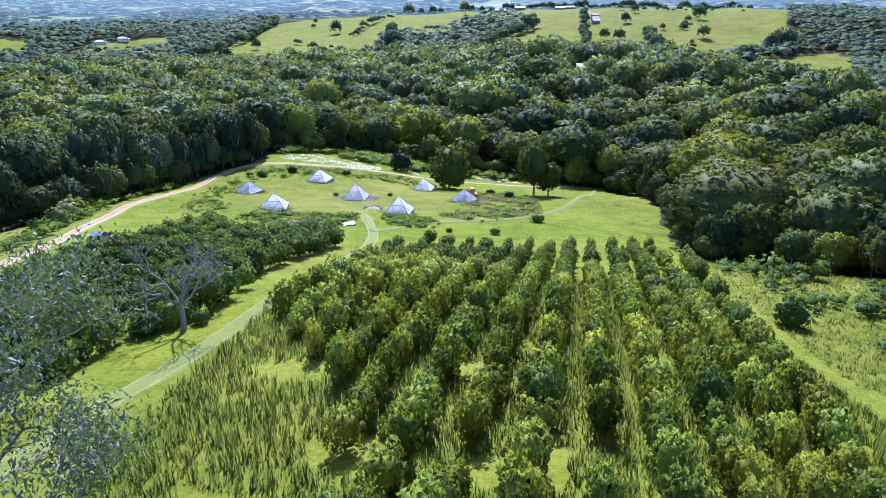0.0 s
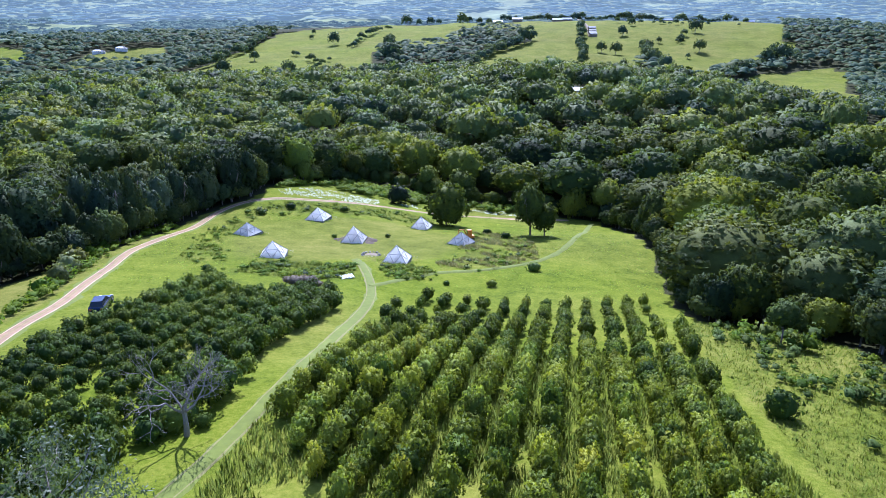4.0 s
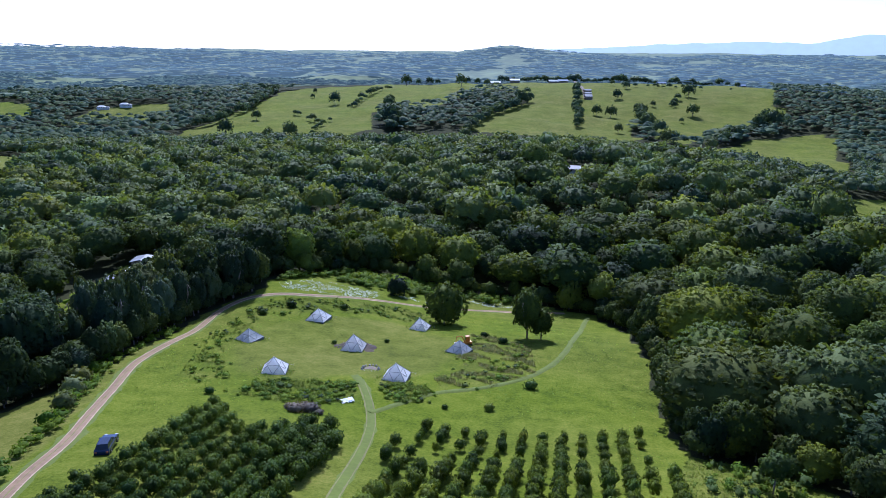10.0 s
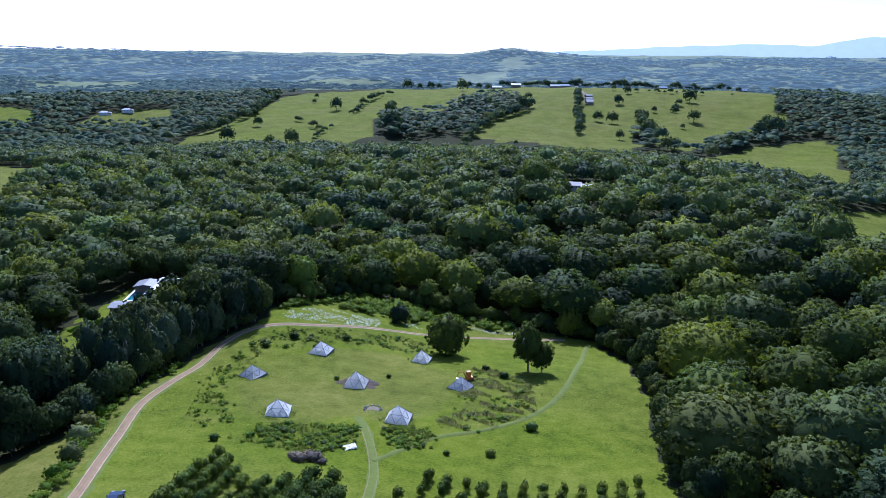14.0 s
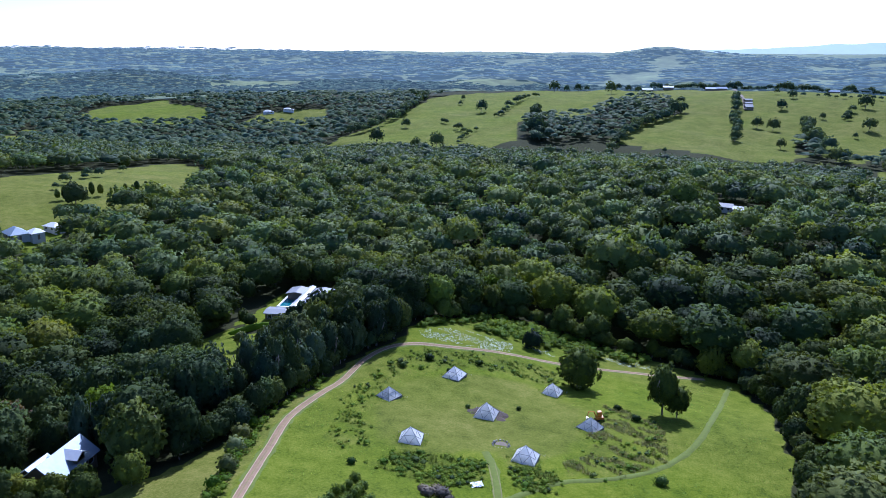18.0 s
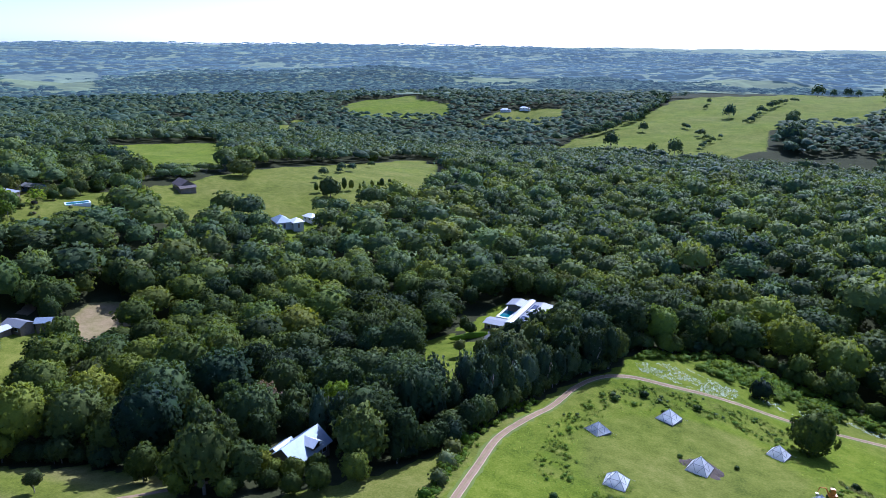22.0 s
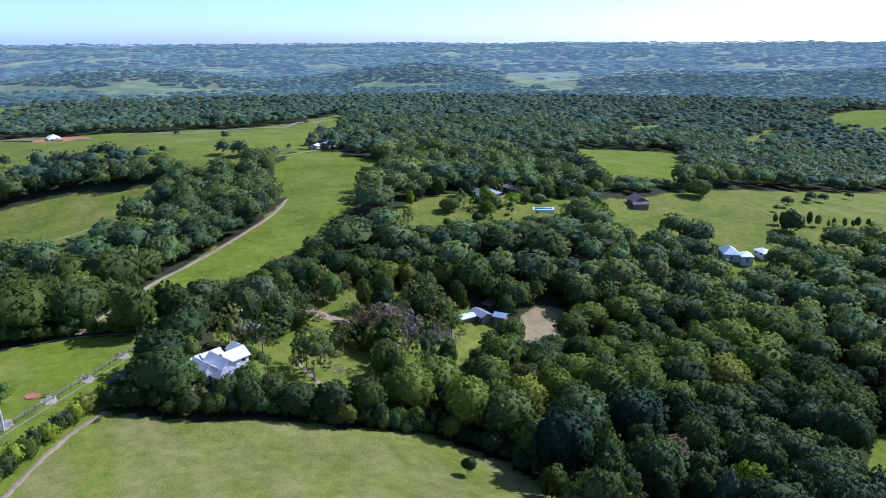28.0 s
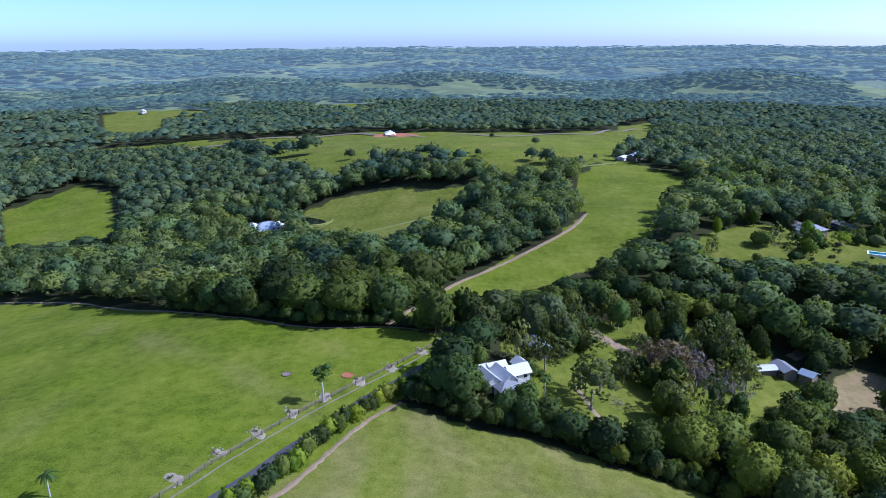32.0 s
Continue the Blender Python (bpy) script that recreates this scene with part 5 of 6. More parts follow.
for x, y, turn, half, high, old in ((-28.3, 149.4, 66, 2.2, 2.7, 0), (-39.2, 132.4, 52, 2.0, 2.4, 1), (-18, 130.4, 74, 2.15, 3.1, 0), (-29.2, 112.0, 86, 2.1, 2.7, 0), (-8.3, 111.2, 72, 2.1, 2.8, 0),
                                   (-5.6, 151.2, 66, 2.0, 2.7, 0), (3.0, 132.0, 48, 2.0, 2.5, 1)):
    tent(x, y, turn + 8, half, high, CANVAS_OLD if old else CANVAS, "weathered grey pyramid tent on the grass" if old else "white canvas pyramid tent on the mown grass")


def stone_ring(x, y, r, count, label):
    rng = np.random.RandomState(int(abs(x * 10)))
    t = thing("fire_pit", x, y, 0, label, "fire pit")
    part("ash_bed", cyl(r * 0.8, r * 0.75, -0.2, 0.05, sides=18), TIMBER, t, "dark ash and soil")
    v, f = ico(1)
    for k in range(count):
        a = k * 6.283 / count
        s = rng.uniform(0.18, 0.34)
        part("stone", (v * s * rng.uniform(0.8, 1.2, (len(v), 1)) + (r * math.cos(a), r * math.sin(a), 0.1), f), STONE, t)


stone_ring(-13.2, 116.3, 1.5, 14, "ring of stones round a fire pit in the camp")


def uneven_disc(r, sides):
    """A low irregular patch."""
    rng = np.random.RandomState(9)
    rim = [r * (0.85 + 0.3 * rng.rand()) for k in range(sides)]
    pts = [(rim[k] * math.cos(k * 6.283 / sides), rim[k] * math.sin(k * 6.283 / sides), -0.25) for k in range(sides)]
    pts += [(0.75 * x, 0.75 * y, 0.10) for x, y, z in pts] + [(0, 0, 0.14)]
    n = sides
    fac = [[k, (k + 1) % n, n + (k + 1) % n, n + k] for k in range(n)] + [[n + k, n + (k + 1) % n, 2 * n] for k in range(n)]
    return solid(pts, fac)


soil = thing("garden_soil", -18, 130.4, 0, "dark bare soil round the middle tent", "soil")
part("soil_bed", uneven_disc(4.7, 26), plain("dark_soil", (0.075, 0.055, 0.04), 0.95, vary=0.3, bump=0.4), soil)


def tarp(x, y):
    t = thing("tarpaulin", x, y, 25, "crumpled white tarpaulin lying on the grass", "tarpaulin")
    rng = np.random.RandomState(5)
    n = 9
    p = np.array([((i / 4 - 1) * 1.0, (j / 4 - 1) * 0.7, 0.16 + 0.22 * rng.rand()) for i in range(n) for j in range(n)])
    q = np.array([[i * n + j, (i + 1) * n + j, (i + 1) * n + j + 1, i * n + j + 1] for i in range(n - 1) for j in range(n - 1)])
    part("sheet", (p, q), WHITE, t)
    part("hem", tube([(-1, -0.7, 0.12), (1, -0.7, 0.14), (1, 0.7, 0.12)], [0.03] * 3, 5), SEAM, t)


tarp(-15, 99)


def car(x, y, turn):
    c = thing("car", x, y, turn, "dark blue estate car parked on the grass", "car")
    body = bmesh.new()
    line = [(-2.15, 0.35), (-2.18, 0.75), (-2.05, 0.95), (-1.9, 1.0), (0.85, 0.98), (1.75, 0.86), (2.1, 0.70), (2.18, 0.45), (2.1, 0.32)]
    a = [body.verts.new((px, -0.86, pz)) for px, pz in line]
    b = [body.verts.new((px, 0.86, pz)) for px, pz in line]
    body.faces.new(a), body.faces.new(b[::-1])
    for i in range(len(line)):
        j = (i + 1) % len(line)
        body.faces.new([a[i], b[i], b[j], a[j]])
    bmesh.ops.recalc_face_normals(body, faces=body.faces)
    bmesh.ops.bevel(body, geom=[e for e in body.edges], offset=0.06, segments=2, affect="EDGES")
    part("body", body, PAINT, c)
    cab = [(-1.95, -0.78, 0.97), (0.85, -0.78, 0.97), (0.85, 0.78, 0.97), (-1.95, 0.78, 0.97), (-1.6, -0.62, 1.46), (0.05, -0.62, 1.48), (0.05, 0.62, 1.48), (-1.6, 0.62, 1.46)]
    part("cabin_glass", solid(cab, [(0, 1, 5, 4), (1, 2, 6, 5), (2, 3, 7, 6), (3, 0, 4, 7), (4, 5, 6, 7)]), GLASS, c, "dark tinted windows")
    part("roof", box(-1.62, -0.64, 1.45, 0.08, 0.64, 1.51, 0.03), PAINT, c)
    for px in (-1.35, 1.35):
        for py in (-0.8, 0.8):
            m = pose(px, py, 0.32, 90, 0, 0)
            wheel = part("wheel", cyl(0.33, 0.33, -0.11, 0.11, sides=18, turn=m), TYRE, c, "black tyre")
            part("rim", cyl(0.20, 0.20, -0.13, 0.13, sides=12, turn=m), STEEL, wheel)
    for py in (-0.62, 0.62):
        part("headlight", box(2.08, py - 0.18, 0.58, 2.19, py + 0.18, 0.72, 0.02), WHITE, c)
        part("tail_light", box(-2.2, py - 0.12, 0.62, -2.1, py + 0.12, 0.85, 0.02), RED_EARTH, c)
    for py in (-0.92, 0.92):
        part("mirror", box(0.6, py - 0.08, 0.98, 0.75, py + 0.08, 1.12, 0.02), PAINT, c)


car(-40.8, 76.7, 100)


def excavator(x, y, turn):
    e = thing("mini_excavator", x, y, turn, "small orange digger with raised arm behind a tent", "digger")
    for py in (-0.55, 0.55):
        part("crawler_track", box(-0.9, py - 0.17, 0, 0.9, py + 0.17, 0.42, 0.08), TYRE, e, "black rubber crawler track")
    part("deck", box(-0.8, -0.6, 0.45, 0.75, 0.6, 0.95, 0.06), ORANGE, e)
    cab = part("cab", box(-0.35, -0.45, 0.95, 0.55, 0.35, 2.1, 0.05), ORANGE, e)
    part("window", box(0.50, -0.38, 1.25, 0.57, 0.28, 1.95), GLASS, cab)
    part("boom", tube([(0.7, 0.45, 0.9), (1.5, 0.45, 2.4), (2.6, 0.45, 2.5)], [0.14, 0.12, 0.09], 6), ORANGE, e)
    part("dipper", tube([(2.6, 0.45, 2.5), (2.9, 0.45, 1.2)], [0.09, 0.07], 6), ORANGE, e)
    part("bucket", box(2.65, 0.15, 0.75, 3.1, 0.75, 1.2, 0.05), STEEL, e)


excavator(4.9, 137.2, 200)


# ---- trees that stand by themselves ----
CROWNS = {}


def crown_for(mat, k, kinds):
    key = (mat.name, k, id(kinds))
    if key not in CROWNS:
        CROWNS[key] = crown_mesh(k, mat, kinds)
    return CROWNS[key]


def lone(x, y, w, h, mat, label, group="", kinds=DOMES, lift=0.0, name="tree", category="tree"):
    return plant(name, x, y, w, h, crown_for(mat, RNG.randint(len(kinds)), kinds), label, category, group, RNG, lift)


lone(0, 160.5, 5.4, 10.5, LEAF_NEAR, "big round dark green tree at the edge of the camp", kinds=TALLS, lift=-0.14)
lone(18.5, 147, 3.7, 12.0, LEAF_NEAR, "tall dark tree in the meadow", kinds=TALLS, lift=0.04)
lone(21.5, 146.5, 3.0, 7.5, LEAF_NEAR, "small dark tree beside the tall one in the meadow", kinds=TALLS, lift=0.02)
for x, y, w, h in ((42, 330, 9.5, 19), (34, 322, 7.0, 14), (52, 318, 6.0, 12)):
    lone(x, y, w, h, LEAF_NEAR, "tall broad tree on the knoll beside the house", "knoll trees", kinds=TALLS, lift=-0.05)
lone(36, 191, 4.0, 9, LEAF_NEAR, "rounded dark tree at the end of the meadow", lift=-0.2)
lone(-13, 185.5, 3.2, 5.5, LEAF_CONIFER, "dark round bush by the creek", kinds=SMALL, lift=-0.25, name="bush", category="bush")
lone(38.5, 73.5, 2.2, 5.4, LEAF_NEAR, "small round-headed dark tree on the slope", kinds=TALLS, lift=0.3)
lone(28, 52, 1.6, 2.6, LEAF_ROUND, "dark round shrub on the slope", kinds=SMALL, lift=-0.25, name="shrub", category="shrub")
for x, y, w in ((7, 101, 1.3), (0, 100, 0.8), (15, 112, 1.8), (-22.3, 133.5, 0.9), (-12, 137, 0.9), (9, 146, 1.4), (12.5, 140, 1.6), (-30, 152, 1.0), (-24, 160, 1.6), (-36, 157, 1.8), (-41, 150, 1.4), (-36, 99, 1.2)):
    lone(x, y, w * 0.75, w * 0.85, LEAF_ROUND, "small dark shrub on the camp meadow", "meadow shrubs", kinds=SMALL, lift=-0.25, name="shrub", category="shrub")
for x, y, w in ((-19.5, 93.5, 1.5), (-21.7, 93, 1.4), (-20.6, 94.6, 1.2), (-18.2, 92.6, 0.9), (-22.8, 94.2, 0.9)):
    lone(x, y, w, w * 0.75, LEAF_DRY, "grey dry thicket on the grass", "dry thickets", kinds=SMALL, lift=-0.25, name="thicket", category="shrub")
for x, y, w in ((-54.5, 97, 2.0), (-56, 102, 2.2), (-52, 90, 1.8), (-59, 119, 1.8), (-59, 115, 1.6), (-51, 84, 1.4), (-57, 108, 1.5)):
    lone(x - 1.2, y, w, w * 1.5, SHRUB if w < 1.7 else LEAF_GUM, "green bush beside the dirt road", "roadside bushes", kinds=SMALL, lift=-0.25, name="bush", category="bush")
rng = np.random.RandomState(101)
for row in range(3):
    line = smooth_line([(-75 - 5 * row, 97), (-70 - 5 * row, 107), (-66 - 5 * row, 117), (-62 - 5 * row, 126), (-60 - 5 * row, 135), (-57 - 5 * row, 145), (-53 - 5 * row, 156), (-49 - 4 * row, 167)], 4.6)
    for x, y in line:
        if not inside(x, y, LAWN) and rng.rand() > 0.08:
            lone(x + rng.normal(0, 0.6), y + rng.normal(0, 0.6), rng.uniform(2.5, 3.6), rng.uniform(9, 13.5), LEAF_CONIFER, "tall dark blue-green tree in the row along the dirt road", "roadside tall trees", TALLS, -0.05, "roadside_tree")
for x, y, w, h in ((-86, 104, 5.2, 12), (-72.5, 186, 4.4, 8.5), (-67.5, 187.5, 4.6, 9.0), (-62, 186, 4, 8.5), (-38, 212, 5, 13), (-30, 218, 4.5, 12), (-52, 200, 3.6, 11)):
    lone(x, y, w, h, LEAF_YELLOW, "bright yellow-green leafy tree in the wood", "yellow-green trees", name="yellow_green_tree")
lone(-106, 102, 4.4, 12, LEAF_DRY, "purplish brown tree among green ones")
lone(-90, 163, 1.9, 5, LEAF_GUM, "small light green tree on the house lawn", lift=0.25)
lone(-118, 58, 1.8, 4.5, LEAF_GUM, "small tree alone in the paddock", lift=0.25)


def branching(start, way, length, radius, depth, rng, out, tips):
    """Limbs that fork, each thinner than the last."""
    way = way / np.linalg.norm(way)
    mid = start + way * length * 0.5 + rng.normal(0, 0.06 * length, 3)
    end = start + way * length
    out.append(tube([start, mid, end], [radius, radius * 0.8, radius * 0.6], 5))
    if depth == 0:
        tips.append(end)
        return
    for k in range(rng.randint(2, 4)):
        w = way + rng.normal(0, 0.55, 3) + (0, 0, 0.15)
        branching(end, w, length * rng.uniform(0.62, 0.85), radius * 0.6, depth - 1, rng, out, tips)
    tips.append(end)


def bare_tree(x, y, height, radius, seed, label, mat=DEADWOOD, depth=4):
    rng, out, tips = np.random.RandomState(seed), [], []
    t = thing("dead_tree", x, y, 0, label, "tree")
    part("trunk", tube([(0, 0, -0.5), (0.1, 0, height * 0.15), (0.05, 0.1, height * 0.3)], [radius * 1.4, radius, radius * 0.85], 8), mat, t)
    for k in range(5):
        branches = []
        branching(np.array([0.05, 0.1, height * 0.28]), np.array([math.cos(k * 1.3), math.sin(k * 1.3), 1.1]), height * 0.26, radius * 0.6, depth - 1, rng, branches, tips)
        part("limb", joined(branches), mat, t)
    return t, np.array(tips)


bare_tree(-17.9, 42.0, 6.4, 0.17, 7, "bare grey dead tree beside the track", DEADWOOD, 6)
for x, y, w in ((-19.4, 43.2, 1.3), (-20.2, 41.6, 1.2), (-18.6, 44.4, 1.0), (-17.2, 43.4, 0.7)):
    lone(x, y, w, w * 1.5, LEAF_ROUND, "dark bush under the dead tree", "bushes under the dead tree", kinds=SMALL, lift=-0.2, name="bush", category="bush")
bare_tree(-193, 65, 14, 0.4, 8, "tall leafless purple-brown tree", plain("purple_twigs", (0.13, 0.10, 0.10), 0.9, vary=0.3), 5)
bare_tree(-190, 68, 13, 0.4, 18, "tall leafless purple-brown tree", plain("purple_twigs_pale", (0.15, 0.115, 0.11), 0.9, vary=0.3), 5)
bare_tree(-184, 76, 11, 0.3, 9, "leafless grey tree in the wood", DEADWOOD, 5)
bare_tree(-181, 80, 10, 0.3, 19, "leafless grey tree in the wood", DEADWOOD, 5)


def gum_tree(x, y, height, seed):
    """A gum with ragged bunches of narrow silvery leaves."""
    t, tips = bare_tree(x, y, height, 0.13, seed, "gum tree with narrow silvery leaves near the orchard", BARK, 4)
    t.name = "gum_tree"
    rng = np.random.RandomState(seed)
    for k in range(6):
        mine = tips[k::6]
        at = np.repeat(mine, 62, 0) + rng.normal(0, 0.40, (len(mine) * 62, 3))
        n = rng.normal(size=at.shape)
        n /= np.linalg.norm(n, axis=1)[:, None]
        v, f = quads_on(at, n, 0.045, rng)
        v[1::4] = at + (v[1::4] - at) * 2.4 - (0, 0, 0.06)
        v[3::4] = at + (v[3::4] - at) * 1.8
        part("leaf_mass", (v, f), LEAF_SILVER, t)


gum_tree(-14.9, 17.5, 12.0, 12)
gum_tree(-17.2, 21.0, 11.5, 13)
gum_tree(-11.6, 14.0, 7.0, 14)


# ---- trees of the far pastures and gardens ----
for x, y, w in ((-185, 1212, 12.9), (-272, 1029, 8.6), (-268, 866, 12.1), (-213, 852, 8.6), (-186, 853, 12.4), (-235, 841, 4.3), (-248, 1379, 5.7), (-241, 1313, 4.9), (-75, 983, 17), (-57, 962, 7.8),
                (-85, 1625, 15), (-58, 1630, 9), (-32, 1625, 11), (-14, 1630, 8), (36, 1495, 15), (54, 1630, 8), (76, 1630, 9), (97, 1630, 9)):
    lone(x, y, w * 0.85, w * 1.75, LEAF_PASTURE, "dark spreading tree alone on the hill pasture", "pasture trees", MIDS, -0.2, "pasture_tree")
for x, y, w in ((89, 1239, 7.5), (134, 1231, 15), (318, 1314, 10.9), (364, 1433, 9), (249, 1159, 10.6), (269, 1145, 11.9), (247, 1001, 8.4), (194, 1026, 8.5), (196, 1040, 7), (449, 1317, 14.1), (406, 1162, 12.5),
                (400, 1238, 6.3), (297, 1033, 15.3), (290, 916, 11.7), (336, 881, 9.6), (521, 1153, 9.2), (572, 1226, 8.8), (92, 918, 3.7), (365, 1247, 6.3), (373, 1114, 4.8), (499, 1074, 18), (470, 1060, 14)):
    lone(x, y, w * 0.85, w * 1.75, LEAF_PASTURE, "dark spreading tree alone on the hill pasture", "pasture trees", MIDS, -0.2, "pasture_tree")


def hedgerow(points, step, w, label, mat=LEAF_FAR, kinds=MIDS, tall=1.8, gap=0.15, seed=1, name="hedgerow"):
    rng = np.random.RandomState(seed)
    c = smooth_line(points, step)
    c = c[rng.rand(len(c)) > gap] + 0
    c = c + rng.normal(0, w * 0.3, c.shape)
    s = w * rng.uniform(0.6, 1.25, len(c))
    tagged(woods(name, label, c[:, 0], c[:, 1], s, s * tall * rng.uniform(0.85, 1.2, len(c)), kinds, mat, seed), category="hedge")


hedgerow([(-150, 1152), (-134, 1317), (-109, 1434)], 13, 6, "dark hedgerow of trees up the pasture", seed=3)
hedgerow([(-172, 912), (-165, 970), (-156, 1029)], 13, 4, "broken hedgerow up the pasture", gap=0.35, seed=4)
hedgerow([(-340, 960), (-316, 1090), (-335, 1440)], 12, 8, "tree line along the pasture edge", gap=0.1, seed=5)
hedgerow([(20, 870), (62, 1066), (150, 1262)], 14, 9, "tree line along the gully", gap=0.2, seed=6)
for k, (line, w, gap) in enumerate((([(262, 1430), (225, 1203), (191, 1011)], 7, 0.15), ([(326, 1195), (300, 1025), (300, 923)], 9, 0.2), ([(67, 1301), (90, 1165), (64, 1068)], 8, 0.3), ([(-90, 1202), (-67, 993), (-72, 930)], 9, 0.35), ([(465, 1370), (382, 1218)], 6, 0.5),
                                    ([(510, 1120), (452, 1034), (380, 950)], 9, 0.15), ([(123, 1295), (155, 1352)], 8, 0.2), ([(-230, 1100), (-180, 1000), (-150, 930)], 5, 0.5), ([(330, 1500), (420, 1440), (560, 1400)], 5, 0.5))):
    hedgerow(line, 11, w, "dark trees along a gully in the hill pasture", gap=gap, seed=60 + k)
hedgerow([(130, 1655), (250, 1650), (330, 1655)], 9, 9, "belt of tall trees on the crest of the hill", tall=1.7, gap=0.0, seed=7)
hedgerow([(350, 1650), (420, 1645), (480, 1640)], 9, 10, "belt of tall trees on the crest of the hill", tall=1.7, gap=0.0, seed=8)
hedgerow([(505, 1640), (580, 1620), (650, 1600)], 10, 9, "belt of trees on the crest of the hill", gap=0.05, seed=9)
hedgerow([(-755, -252), (-690, -200), (-684, -150)], 12, 12, "clump of trees in the far pasture", tall=1.3, gap=0.0, seed=10)
hedgerow([(-318, 440), (-300, 400), (-290, 350), (-270, 300)], 8, 3, "thin line of young trees at the meadow edge", gap=0.5, seed=11)
hedgerow([(-262, 300), (-256, 312), (-250, 326), (-246, 340), (-242, 352)], 4, 1.7, "row of dark pointed trees below the meadow", LEAF_WOOD, CONES, 3.4, 0.0, 12)
for x, y, w, h in ((-562, 12, 3, 5), (-627, 64, 4, 6), (-536, 64, 7.5, 10), (-545, 54, 6, 9), (-608, -99, 5, 8), (-742, 29, 3, 5), (-537, 78, 2.4, 4), (-548, 92, 2, 4), (-560, 105, 2, 4)):
    lone(x, y, w, h * 1.2, LEAF_PASTURE, "dark tree alone on the far pasture", "far pasture trees", MIDS, -0.15, "pasture_tree")
for x, y, w, h, mat in ((-311, 294, 8.5, 11, LEAF_GUM), (-339, 461, 4.7, 8, LEAF_NEAR), (-296, 130, 5, 7, LEAF_NEAR), (-285, 196, 6, 10, LEAF_GUM), (-290, 212, 4, 8, LEAF_NEAR), (-250, 300, 6, 12, LEAF_GUM),
                        (-322, 150, 5, 9, LEAF_NEAR), (-334, 170, 6, 11, LEAF_GUM), (-330, 138, 5, 10, LEAF_GUM), (-318, 122, 4.5, 9, LEAF_NEAR), (-308, 178, 3, 5, LEAF_NEAR), (-300, 150, 1.6, 2.2, LEAF_NEAR),
                        (-298, 158, 1.8, 2.4, LEAF_NEAR), (-302, 166, 1.5, 2, LEAF_DRY), (-316, 196, 4, 8, LEAF_GUM), (-219, 120, 6, 11, LEAF_NEAR), (-213, 161, 6, 12, LEAF_NEAR), (-225, 152, 6, 12, LEAF_CONIFER)):
    lone(x, y, w, h, mat, "garden tree near the farmhouse", "garden trees", DOMES, -0.1, "garden_tree")
lone(-161, 0, 8.4, 13.5, LEAF_NEAR, "huge dense dark green domed tree by the white house", lift=-0.2)
lone(-171, 37, 6.0, 13, LEAF_GUM, "tall thin-leaved gum tree in the garden", kinds=AIRY, lift=0.2)
lone(-176, 36, 4.0, 12, LEAF_GUM, "tall thin-leaved gum tree in the garden", kinds=AIRY, lift=0.2)
for x, y, w, h in ((-200, -6, 7, 15), (-206, 4, 6.5, 14), (-198, 8, 6, 13), (-212, 12, 6, 14), (-206, 24, 5.5, 13), (-214, 30, 6, 15), (-203, 34, 5, 12)):
    lone(x, y, w, h, LEAF_GUM if w < 6.3 else LEAF_NEAR, "tall ragged tree behind the white house", "tall trees by the house", name="garden_tree")


def grove():
    """Loose gums over grass, and shrubs between them."""
    rng = np.random.RandomState(151)
    x, y = spread(GROVE, 230, 21)
    ok = free_of_spots(x, y) & ~inside(x, y, YARD)
    for n, (px, py) in enumerate(zip(x[ok], y[ok])):
        if n % 3:
            lone(px, py, rng.uniform(2.6, 4.8), rng.uniform(6, 13), (LEAF_GUM, LEAF_GUM, LEAF_NEAR, LEAF_ROUND, LEAF_GUM)[n % 5], "tall gum with thin grey-green leaves in the loose grove", "grove trees", TALLS if n % 5 in (2, 3) else AIRY, rng.uniform(-0.08, 0.12), "grove_tree")
        else:
            lone(px, py, rng.uniform(1.0, 2.0), rng.uniform(1.6, 3.4), (LEAF_ROUND, LEAF_GUM)[rng.randint(2)], "leafy shrub under the gums", "grove shrubs", SMALL, -0.2, "shrub", "shrub")
    for poly, count, tag in (([(-345, 110), (-352, 160), (-340, 200), (-325, 235), (-332, 235), (-372, 190), (-372, 120)], 60, 0), ([(-255, 95), (-262, 100), (-300, 108), (-318, 118), (-318, 105), (-290, 92)], 16, 1),
                             ([(-322, 170), (-312, 178), (-305, 200), (-312, 215), (-325, 210)], 10, 2)):
        x, y = spread(poly, count, 31 + tag)
        for px, py in zip(x, y):
            lone(px, py, rng.uniform(2.4, 4.8), rng.uniform(5, 11), (LEAF_GUM, LEAF_NEAR, LEAF_ROUND)[rng.randint(3)], "garden tree round the farmhouse lawns", "garden trees", DOMES, rng.uniform(-0.15, 0.1), "garden_tree")
    x, y = spread(GARDEN, 42, 37)
    for px, py in zip(x, y):
        if min(abs(px + 320) + abs(py - 162), abs(px + 295) + abs(py - 181)) > 14:
            lone(px, py, rng.uniform(1.6, 4.2), rng.uniform(3, 9), (LEAF_GUM, LEAF_NEAR, LEAF_ROUND, LEAF_YELLOW)[rng.randint(4)], "garden tree on the farmhouse lawns", "garden trees", (TALLS, AIRY)[rng.randint(2)], rng.uniform(-0.1, 0.05), "garden_tree")
    for k in range(34):
        px, py = rng.uniform(-300, -270), rng.uniform(115, 190)
        lone(px, py, rng.uniform(0.5, 1.2), rng.uniform(0.8, 1.8), (LEAF_ROUND, LEAF_GUM, LEAF_DRY)[rng.randint(3)], "small garden shrub on the farmhouse lawn", "garden shrubs", SMALL, -0.2, "shrub", "shrub")


grove()


